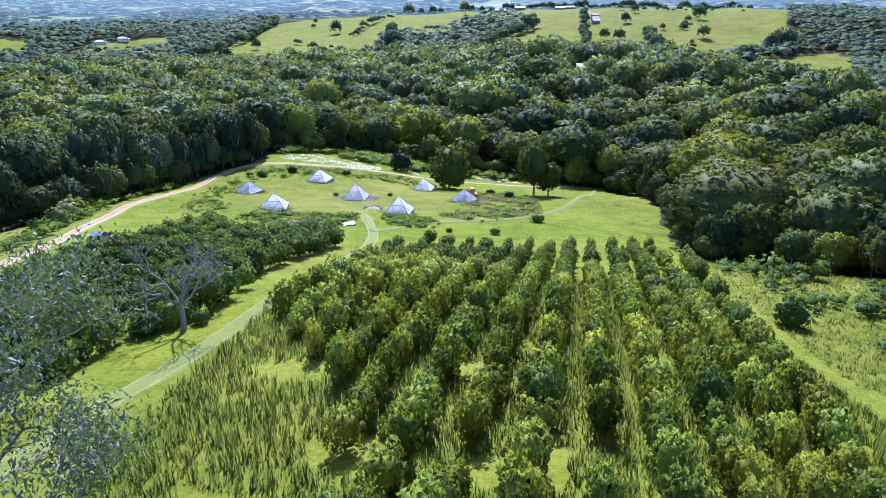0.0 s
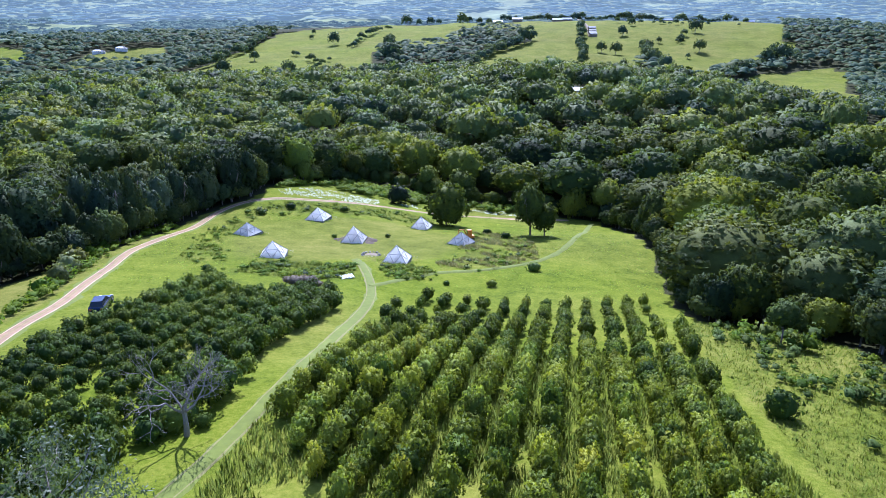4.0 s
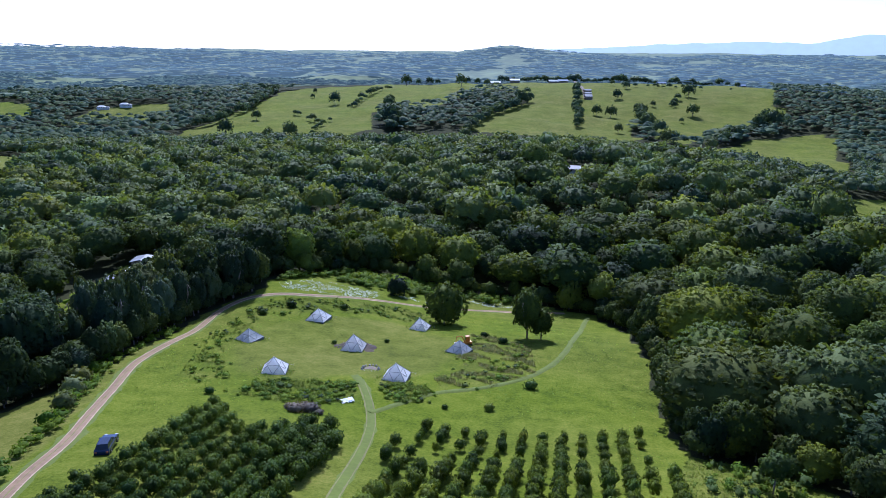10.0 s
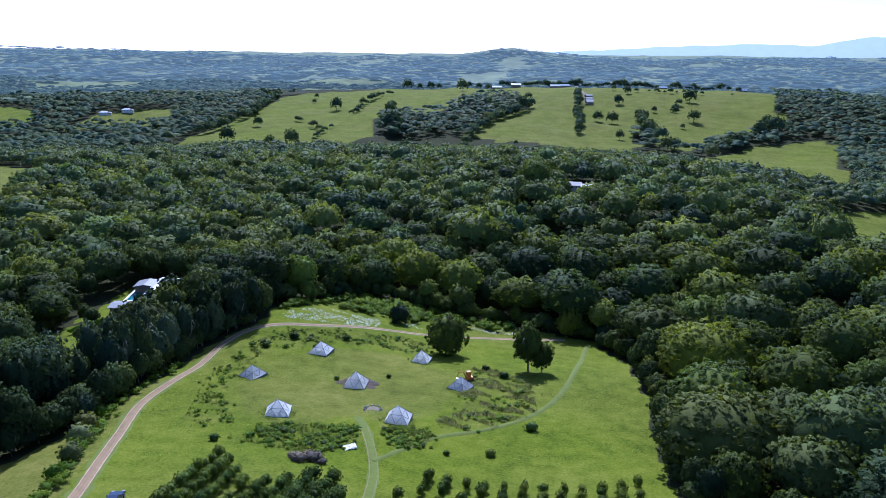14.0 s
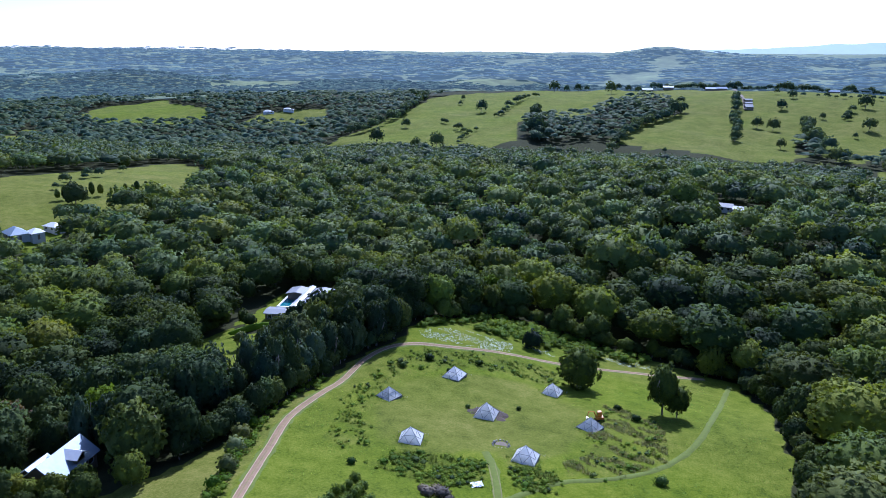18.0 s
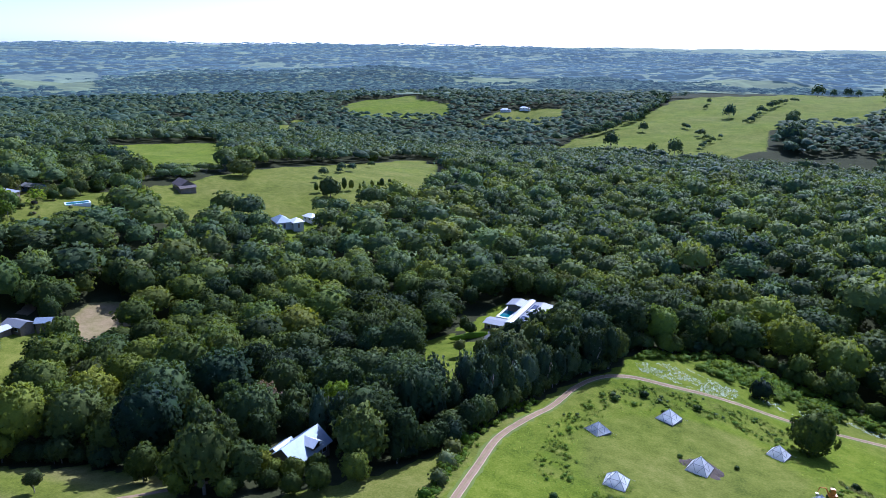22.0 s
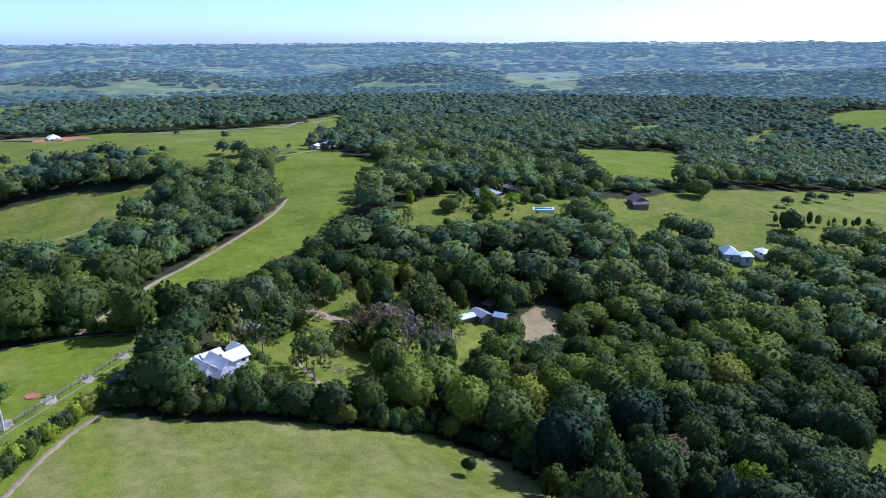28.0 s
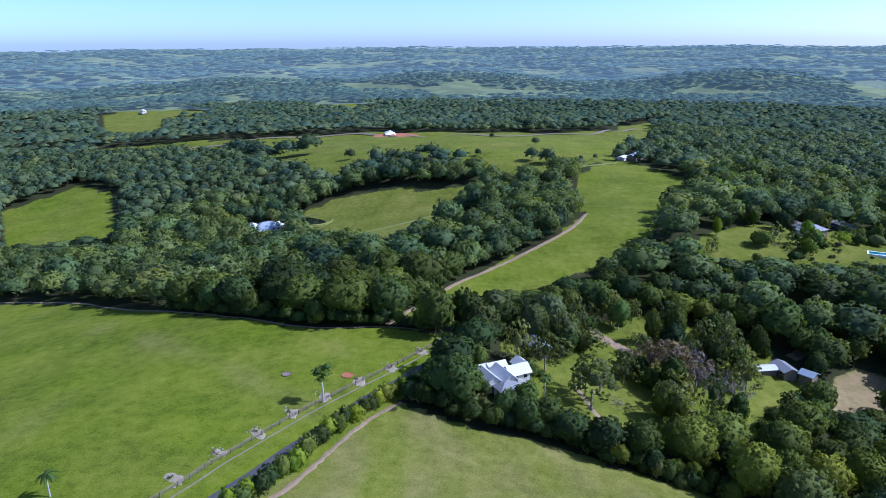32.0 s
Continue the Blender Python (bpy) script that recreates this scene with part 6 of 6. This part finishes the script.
def palm(x, y, high, seed, label):
    rng = np.random.RandomState(seed)
    t = thing("palm", x, y, 0, label, "palm")
    part("trunk", tube([(0, 0, -0.3), (0.1, 0, high * 0.5), (0.05, 0.1, high)], [0.17, 0.13, 0.11], 7), plain("pale_trunk", (0.42, 0.40, 0.36), 0.8, vary=0.2), t, "pale smooth trunk")
    for k in range(13):
        a, up = k * 2.4, rng.uniform(-0.2, 0.75)
        pts, fac, n = [], [], 6
        for i in range(n):
            s = i / (n - 1)
            r, z = 2.1 * s, high + up * 1.6 * s - 1.5 * s * s
            wide = 0.34 * math.sin(math.pi * min(0.95, s * 0.9 + 0.1))
            c, d = math.cos(a), math.sin(a)
            pts += [(0.05 + r * c - wide * d, 0.1 + r * d + wide * c, z - 0.12), (0.05 + r * c, 0.1 + r * d, z), (0.05 + r * c + wide * d, 0.1 + r * d - wide * c, z - 0.12)]
        for i in range(n - 1):
            b = i * 3
            fac += [[b, b + 1, b + 4, b + 3], [b + 1, b + 2, b + 5, b + 4]]
        part("frond", (np.array(pts), np.array(fac)), LEAF_ROUND, t)


palm(-110, -73, 5, 3, "small palm on the green field")
for k, (x, y) in enumerate(((-166, 20), (-163, 17), (-168, 24))):
    palm(x, y, 5 + k, 4 + k, "garden palm beside the white house")
slim = thing("slim_tree", -154.5, -31.5, 0, "slim tall tree with a small crown and a pale bare trunk", "tree")
part("trunk", tube([(0, 0, -0.4), (0.1, 0.1, 3.5), (0, -0.1, 6.5), (0.2, 0, 8.6)], [0.24, 0.19, 0.15, 0.08], 7), plain("pale_bark", (0.48, 0.45, 0.40), 0.85, vary=0.2), slim, "pale smooth bark")
rng = np.random.RandomState(77)
for k in range(7):
    a = k * 2.4
    v, f, soft = leafy(rng, 1, 10, 8, 0.35, 0.16, -0.6, 0.3, 0.8)
    tip = np.array([1.3 * math.cos(a), 1.3 * math.sin(a), 7.0 + 0.42 * k])
    part("leaf_mass", (v * (1.25, 1.25, 0.85) + tip, f), LEAF_ROUND, slim)
    part("limb", tube([(0.05, 0, 6.0 + 0.3 * k), tip], [0.06, 0.03], 5), DEADWOOD, slim)

for x, y, w, h in ((-95, 70, 3.2, 7), (-90, 67.5, 2.6, 5), (-99, 76, 3.4, 8), (-86, 73, 2.4, 4.2), (-70, 79, 2.6, 5), (-66, 84, 2.8, 6), (-93, 78, 3.2, 8), (-104, 70, 3.4, 8), (-73, 76, 2.2, 4), (-82, 70, 2.2, 4)):
    lone(x, y, w, h, LEAF_NEAR, "dark leafy tree beside the cottage", "cottage trees", TALLS, -0.05)

for x, y, w, h in ((-165, 8, 2.2, 4.6), (-164.5, 14, 2.0, 4.0), (-168, 20, 2.2, 5), (-178.5, 21, 2.6, 6.5), (-181, 7, 2.8, 7), (-170, 5, 2.0, 4.5), (-176, 3, 2.6, 6)):
    lone(x, y, w, h, LEAF_NEAR if w > 2.1 else LEAF_GUM, "leafy garden tree close to the white house", "trees by the white house", TALLS, -0.05)
hedgerow([(-470, -120), (-514, -74), (-498, 16), (-462, 2), (-444, 0), (-420, 24)], 6.5, 5.5, "belt of trees behind the pale field", LEAF_MID, MIDS, 2.0, 0.0, 71, "tree_belt")

hedgerow([(-214, -25), (-251, -9), (-268, 4), (-311, 41), (-349, 56), (-440, 61)], 4.5, 4.2, "belt of trees beside the grass strip", LEAF_MID, MIDS, 2.2, 0.0, 72, "tree_belt")
for x, y, w, h in ((-192, 64, 6.4, 13.5), (-188, 70, 4.6, 12), (-196, 59, 4.4, 11)):
    lone(x, y, w, h, LEAF_PURPLE, "wide purple-brown tree bare of green leaves", "purple-brown trees", AIRY, 0.02)

# ---- the lane: fence, garden beds, hedges ----
FENCE = smooth_line([(-72, -73), (-111, -53), (-126, -47), (-142, -39), (-153, -33), (-164, -25), (-175, -17), (-188, -8), (-198, -2)], 2.6)


def build_fence():
    f = tagged(new("fence"), "dark timber post and rail fence along the green field", "fence")
    post = box(-0.09, -0.09, -0.4, 0.09, 0.09, 1.25, 0.02)
    me = bpy.data.meshes.new("post")
    post.to_mesh(me)
    post.free()
    me.materials.append(TIMBER)
    z = land(FENCE[:, 0], FENCE[:, 1])
    for (x, y), h in zip(FENCE, z):
        ob = new("post", me)
        ob.parent = f
        ob.location = (x, y, h)
    for up in (0.5, 0.85, 1.15):
        part("rail", tube(np.column_stack([FENCE, z + up]), [0.06] * len(FENCE), 5), TIMBER, f)


build_fence()


def garden_bed(x, y, r, seed):
    rng = np.random.RandomState(seed)
    t = thing("garden_bed", x, y, 30, "sandy garden bed with rocks and dark shrubs beside the fence", "garden bed", "garden beds along the fence", 0.03)
    n = 18
    rim = [r * rng.uniform(0.75, 1.15) * (1.25 if math.cos(k * 6.283 / n) > -0.3 else 0.8) for k in range(n)]
    pts = [(rim[k] * math.cos(k * 6.283 / n), 0.62 * rim[k] * math.sin(k * 6.283 / n), -0.2) for k in range(n)]
    pts += [(0.85 * px, 0.85 * py, 0.05) for px, py, pz in pts] + [(0, 0, 0.09)]
    part("gravel", solid(pts, [[k, (k + 1) % n, n + (k + 1) % n, n + k] for k in range(n)] + [[n + k, n + (k + 1) % n, 2 * n] for k in range(n)]), SAND, t)
    s, sf = ico(1)
    for k in range(6):
        a = rng.uniform(0, 6.28)
        part("rock", (s * rng.uniform(0.12, 0.26) * rng.uniform(0.8, 1.2, (len(s), 1)) + (r * 0.9 * math.cos(a), r * 0.5 * math.sin(a), 0.12), sf), STONE, t)
    for k in range(3):
        d, df, soft = leafy(rng, 1, 10, 5, 0.35, 0.2, -0.6, 0.3, 0.8, 0.5)
        part("shrub", (d * rng.uniform(0.25, 0.55) + (rng.uniform(-1.2, 1.2), rng.uniform(-0.6, 0.6), 0.3), df), LEAF_DRY if k % 2 else LEAF_ROUND, t, "dark twiggy shrub")


SAND = plain("pale_sand", (0.29, 0.245, 0.175), 0.95, vary=0.25, scale=2, bump=0.4)
for k, (x, y, r) in enumerate(((-117, -53.5, 2.4), (-128, -48.5, 2.3), (-138, -43.5, 2.2), (-148, -38.5, 2.2), (-158, -32.5, 2.1), (-167, -25, 2.1), (-175.5, -18, 2.0), (-186.5, -10, 1.9))):
    garden_bed(x, y, r * 1.45, 40 + k)
for x, y, r, mat, label in ((-168, -44, 1.25, TIMBER, "round dark sunken pit edged with timber"), (-169, -28, 1.5, RED_EARTH, "round patch of bare red earth")):
    d = thing("ground_disc", x, y, 0, label + " in the green field", "earth patch")
    part("disc", cyl(r, r * 0.95, -0.3, 0.10, sides=22), mat, d)
    part("rim", joined([tube([(r * math.cos(a), r * math.sin(a), 0.1) for a in np.linspace(0, 6.283, 20)], [0.12] * 20, 5)]), BROWN_ROOF if mat is TIMBER else RED_EARTH, d)
rng = np.random.RandomState(131)
for x, y in smooth_line([(-98, -48), (-113, -37), (-126, -31.5), (-136, -28), (-145, -24.5), (-152, -20), (-160, -15.5), (-165, -10)], 2.6):
    lone(x + rng.normal(0, 0.5), y + rng.normal(0, 0.5), rng.uniform(1.5, 2.6), rng.uniform(3.2, 5.2), LEAF_NEAR if rng.rand() > 0.35 else LEAF_YELLOW, "leafy green bush in the hedge along the lane", "lane hedge", kinds=SMALL, lift=-0.25, name="hedge_bush", category="bush")
for x, y in smooth_line([(-160, -9), (-156, 0), (-154, 8), (-152, 18), (-150, 27), (-146.5, 34), (-143.5, 41), (-141, 49), (-139, 57)], 2.5):
    lone(x - 1 + rng.normal(0, 0.8), y + rng.normal(0, 0.5), rng.uniform(1.7, 3.0), rng.uniform(3.4, 6.5), (LEAF_NEAR, LEAF_ROUND, LEAF_GUM)[rng.randint(3)], "mixed green bush in the hedge at the paddock edge", "paddock hedge", kinds=SMALL, lift=-0.25, name="hedge_bush", category="bush")
heap = thing("branch_pile", -176, 45, 0, "pile of cut branches on the lawn", "branch pile")
for k in range(22):
    a = rng.uniform(0, 6.28)
    c = rng.normal(0, 1.1, 2)
    part("branch", tube([(c[0], c[1], 0.1 + 0.6 * rng.rand()), (c[0] + 1.6 * math.cos(a), c[1] + 1.6 * math.sin(a), 0.1 + 0.9 * rng.rand())], [0.09, 0.04], 5), DEADWOOD, heap)


# ---- houses ----
def gable(length, depth, eave, ridge, over=0.5, thick=0.14):
    """A pitched roof along x, from the eaves' height to the ridge's."""
    l, d = length / 2 + over, depth / 2 + over
    low = eave - (ridge - eave) * over / (depth / 2)
    return solid([(-l, -d, low), (l, -d, low), (l, 0, ridge), (-l, 0, ridge), (l, d, low), (-l, d, low)], [(0, 1, 2, 3), (3, 2, 4, 5)], thick)


def hip(length, depth, eave, ridge, over=0.5):
    l, d = length / 2 + over, depth / 2 + over
    r = max(0.02, l - d)
    low = eave - (ridge - eave) * over / (depth / 2)
    return solid([(-l, -d, low), (l, -d, low), (l, d, low), (-l, d, low), (-r, 0, ridge), (r, 0, ridge)], [(0, 1, 5, 4), (1, 2, 5), (2, 3, 4, 5), (3, 0, 4), (0, 3, 2, 1)])


def block(parent, x, y, turn, length, depth, eave, ridge, roof, wall=WALL, kind="hip", windows=True):
    """One wing of a house: walls, roof, windows and a door."""
    w = part("wall", box(-length / 2, -depth / 2, -2.5, length / 2, depth / 2, eave, 0.02), wall, parent)
    w.matrix_basis = pose(x, y, 0, 0, 0, turn)
    r = part("roof", hip(length, depth, eave, ridge) if kind == "hip" else gable(length, depth, eave, ridge), roof, parent)
    r.matrix_basis = pose(x, y, 0, 0, 0, turn)
    if kind == "gable":
        for s in (-1, 1):
            g = part("gable_wall", solid([(s * length / 2, -depth / 2, eave - 0.02), (s * length / 2, depth / 2, eave - 0.02), (s * length / 2, 0, ridge - 0.1)], [(0, 1, 2)], 0.1), wall, parent)
            g.matrix_basis = pose(x, y, 0, 0, 0, turn)
    if windows:
        n = max(1, int(length / 2.6))
        for s in (-1, 1):
            for k in range(n):
                u = -length / 2 + length * (k + 0.5) / n
                win = part("window", box(u - 0.65, s * depth / 2 - 0.06, eave - 1.75, u + 0.65, s * depth / 2 + 0.06, eave - 0.45), WHITE, parent, "white window frame")
                win.matrix_basis = pose(x, y, 0, 0, 0, turn)
                part("pane", box(u - 0.55, s * depth / 2 - 0.075, eave - 1.65, u + 0.55, s * depth / 2 + 0.075, eave - 0.55), GLASS, win, "dark glass")
        door = part("door", box(length / 2 - 0.06, -0.45, -0.1, length / 2 + 0.06, 0.45, 2.0), TIMBER, parent)
        door.matrix_basis = pose(x, y, 0, 0, 0, turn)


def house(x, y, turn, label, wings, up=0.4):
    h = tagged(new("house"), label, "house")
    h.matrix_basis = pose(x, y, ground_z(x, y) + up, 0, 0, turn)
    for wing in wings:
        block(h, *wing)
    return h


# The cottage in the wood, with a steep zinc roof and a dormer.
cottage = house(-81.6, 87.6, 91, "cottage with a pale blue-grey metal gable roof among trees", [(0, 0, 0, 9.2, 6.0, 3.2, 5.5, ZINC, TIMBER, "gable"), (-1.2, 3.4, 0, 4.0, 2.6, 2.8, 3.7, ZINC, TIMBER, "gable", False)], 0.0)
for x, y, w, h in ((-77.5, 81, 2.4, 4.2), (-80.5, 79.5, 2.0, 3.6), (-84.5, 81, 2.2, 4.0), (-74.5, 84, 2.2, 4.4), (-87.5, 83.5, 2.2, 4.4), (-79, 76.5, 2.2, 3.2)):
    lone(x, y, w, h, LEAF_NEAR, "leafy bush in front of the cottage", "cottage bushes", lift=-0.2, name="bush", category="bush")
dormer = part("dormer", gable(3.0, 2.4, 4.5, 5.3, 0.3), WHITE, cottage, "white dormer roof")
dormer.matrix_basis = pose(0.8, -1.9, 0, 0, 0, 90)
wall = part("dormer_wall", box(-0.2, -3.1, 3.4, 1.8, -1.6, 4.5), TIMBER, cottage)
part("pane", box(0.1, -3.16, 3.7, 1.5, -3.08, 4.35), GLASS, wall)

# The house with the pool and solar panels.
PALE_ROOF = plain("pale_grey_roof", (0.22, 0.23, 0.25), 0.55, vary=0.12)
villa = house(-88.4, 201.5, 94, "low modern house with grey skillion roofs and solar panels",
              [(0, 0, 0, 22, 1.3, 3.0, 3.2, ROOF_WHITE, TIMBER, "gable", False), (6.5, -4.2, 0, 8.5, 6.4, 2.4, 2.9, PALE_ROOF, TIMBER, "gable"), (-3.0, -4.0, 0, 8.5, 6.0, 2.4, 2.9, PALE_ROOF, TIMBER, "gable"),
               (8.0, 4.0, 0, 5.5, 5.5, 2.4, 2.9, PALE_ROOF, TIMBER, "gable", False), (-10.5, 4.4, 90, 6.0, 5.0, 2.3, 2.7, PALE_ROOF, TIMBER, "gable")], 0.3)
for px, py in ((5.2, -3.0), (-6.0, -2.9)):
    part("solar_panel", box(px - 1.9, py - 0.9, 2.92, px + 1.9, py + 0.9, 3.02, 0.01), PANEL, villa, "dark solar panels")
part("skylight", cyl(1.3, 1.2, 2.7, 3.2, 1.6, -4.0, 18), WHITE, villa, "round white rooflight")


def pool(x, y, turn, length, depth, label, up=0.0):
    p = thing("swimming_pool", x, y, turn, label, "pool", sink=-up)
    deck = bmesh.new()
    t = 0.7
    for q in ((-length / 2 - t, -depth / 2 - t, length / 2 + t, -depth / 2), (-length / 2 - t, depth / 2, length / 2 + t, depth / 2 + t), (-length / 2 - t, -depth / 2, -length / 2, depth / 2), (length / 2, -depth / 2, length / 2 + t, depth / 2)):
        box(q[0], q[1], -5, q[2], q[3], 1.0, 0.0, deck)
    part("deck", deck, WHITE, p, "white pool surround")
    part("water", box(-length / 2, -depth / 2, -5, length / 2, depth / 2, 0.8), WATER, p, "turquoise water")


pool(-94.2, 204.5, 94, 9.5, 3.4, "long turquoise swimming pool with a white surround", 0.3)
for x, y, w, h in ((-76.5, 185, 2.6, 4.4), (-80, 182.5, 2.4, 4.0), (-84, 181, 2.6, 4.2), (-73.5, 188.5, 2.6, 5.0), (-88, 181.5, 1.8, 3.0), (-78, 178.5, 2.8, 5.0), (-82, 177, 2.4, 4.6)):
    lone(x, y, w, h, LEAF_GUM, "leafy grey-green tree below the low house", "trees below the low house", TALLS, -0.1)
pool(-295, 181, 62, 9, 4, "turquoise swimming pool in the garden")
hedge_box = thing("clipped_hedge", -95, 178.5, -38, "clipped yellowish hedge beside the lawn", "hedge")
v, f = dome(np.random.RandomState(5), 3, 40, 120, -0.9, 0.2, 0.06)
part("leaf_mass", (v * (1.0, 7.5, 1.3) + (0, 0, 0.7), f), LEAF_YELLOW, hedge_box)

# The white house with many small roofs.
house(-173, 13, -62, "rambling white house with many bright white gabled roofs",
      [(-4.5, 0, 0, 6, 4.6, 2.9, 4.6, ROOF_WHITE, WALL, "gable"), (0.2, 1.2, 90, 7.5, 4.4, 3.0, 4.9, ROOF_WHITE, WALL, "gable"), (4.6, 0.4, 90, 6.5, 4.2, 3.0, 4.8, ROOF_WHITE, WALL, "gable"), (8.6, -1.4, 90, 5.5, 4.0, 2.8, 4.4, ROOF_WHITE, WALL, "gable"),
       (-1, -4.9, 0, 5, 4, 2.6, 4.0, ROOF_WHITE, WALL, "gable"), (4.2, -5.4, 0, 4.6, 3.6, 2.6, 3.9, ROOF_WHITE, WALL, "gable"), (-8.5, -3.6, 90, 4.5, 3.6, 2.5, 3.8, ROOF_WHITE, WALL, "gable"), (2, 6.4, 0, 6, 4.0, 2.6, 3.6, GREY_ROOF, WALL)])
house(-198, 25, 20, "shed with a pale grey-green metal roof behind the house", [(0, 0, 0, 8, 5, 2.8, 3.9, ZINC, TIMBER, "gable")])
house(-209, 105, 10, "low sheds with white and dark roofs in the wood", [(0, 0, 0, 7, 4.5, 2.6, 3.5, GREY_ROOF, TIMBER, "gable"), (-1, -6, 90, 6, 3.5, 2.4, 3.0, ROOF_WHITE, TIMBER, "gable", False), (5, 5, 30, 4, 4, 2.4, 3.2, ZINC, TIMBER, "gable", False)])
house(-320, 162, 25, "farmhouse with a blue-grey hipped roof and verandah", [(0, 0, 0, 12, 8, 3.0, 5.0, GREY_ROOF, TIMBER), (-8, 0, 0, 7, 6, 2.8, 4.2, BROWN_ROOF, TIMBER), (3, -6, 0, 9, 3.4, 2.6, 3.1, GREY_ROOF, WALL, "gable", False)])
house(-337, 186, 10, "low blue shed beside the farmhouse", [(0, 0, 0, 10, 6, 2.8, 3.8, GREY_ROOF, plain("blue_cladding", (0.10, 0.16, 0.26), 0.6), "gable")])
house(-304, 246, -20, "dark brown barn on the meadow", [(0, 0, 0, 12, 8, 3.0, 5.4, BROWN_ROOF, TIMBER, "gable"), (7, -1, 90, 8, 4, 2.4, 3.2, BROWN_ROOF, TIMBER, "gable", False)])
house(-322, 229, 15, "small shed with a white roof on the meadow", [(0, 0, 0, 5, 3.5, 2.4, 3.1, WHITE, TIMBER, "gable")])
house(-235, 245, -30, "white-roofed house half hidden by trees", [(0, 0, 0, 10, 7, 3.0, 5.2, ZINC, WALL), (5, 6, 0, 6, 5, 3.0, 4.4, WHITE, WALL)])
house(-231, 262, -10, "white-roofed outbuilding by a small lawn", [(0, 0, 0, 7, 5, 2.8, 4.0, WHITE, WALL)])
house(63, 346, -18, "pale house with light metal roofs on the wooded knoll", [(0, 0, 0, 8, 5, 3.0, 4.2, PALE_ROOF, WALL, "gable"), (7.5, -2, 0, 5, 4.5, 2.8, 3.8, ROOF_WHITE, WALL, "gable"), (-6, -2, 90, 5, 4, 3.2, 4.4, ROOF_WHITE, WALL, "gable")], 0.2)
house(-434, -125, -62, "large white house with several grey-white roofs", [(0, 0, 0, 15, 9, 3.4, 6.4, ZINC, WALL), (-9, -3, 0, 8, 7, 3.2, 5.2, WHITE, WALL), (8, -4, 90, 10, 7, 3.2, 5.4, WHITE, WALL), (3, 7, 0, 8, 5, 3.0, 4.4, ZINC, WALL)], 1)
house(-576, 141, -30, "long low dark farm building on the ridge", [(0, 0, 0, 26, 9, 3.2, 5.0, ZINC, TIMBER, "gable"), (15, -6, 0, 10, 6, 3, 4, WHITE, WALL, "gable")])
house(-870, -92, 10, "white house with orange earthworks on the hilltop", [(0, 0, 0, 20, 12, 4.0, 7.5, WHITE, WALL), (-18, 0, 0, 14, 8, 3.5, 4.4, ZINC, WALL, "gable"), (16, 3, 0, 10, 8, 3.5, 5, RED_EARTH, WALL)])
yard = thing("earthworks", -862, -84, 10, "bare orange earth round the hilltop house", "earthworks")
part("earth_bank", cyl(32, 28, -2.0, 1.0, sides=24), RED_EARTH, yard)
for x, y, turn, label, roof in ((-511, 216, 20, "house with a pale roof among trees", ZINC), (-818, 377, 10, "far house with a white roof", WHITE), (-1159, 309, 30, "far house with a white roof", WHITE), (-618, 560, 0, "far house with a white roof among trees", WHITE),
                                (-596, 1240, 15, "far white shed in the valley", WHITE), (-560, 1250, 5, "far white shed in the valley", WHITE), (-1500, -690, 40, "far white hilltop house", WHITE), (-700, 620, 20, "far house among trees", ZINC), (-640, 470, 35, "far house among trees", ZINC),
                                (-760, 700, 10, "far house among trees", WHITE)):
    house(x, y, turn, label, [(0, 0, 0, 15, 8, 3.4, 5.6, roof, WALL), (9, -5, 0, 8, 6, 3.0, 4.6, GREY_ROOF, WALL)], 2)
for x, y, turn in ((116, 1628, 5), (160, 1632, -5), (248, 1632, 0), (270, 1634, 8), (492, 1634, 0), (660, 1600, 10)):
    house(x, y, turn, "farm building on the crest of the hill", [(0, 0, 0, 22, 10, 4.0, 7.0, WHITE if x < 200 else ZINC, TIMBER, "gable")], 2)
for k in range(4):
    house(262 + 4 * k, 1300 + 24 * k, 10, "dark shed in a row up the hill", [(0, 0, 0, 13, 9, 3.5, 5.5, GREY_ROOF, TIMBER, "gable")], 1)
pond = thing("pond", -450, -100, 0, "dark round farm pond in the field", "pond")
part("water", cyl(13, 13, -3, 0.9, sides=30), POND, pond)
part("bank", tube([(14 * math.cos(a), 14 * math.sin(a), 0.6) for a in np.linspace(0, 6.283, 30)], [1.4] * 30, 6), TRACK, pond, "grassy bank")
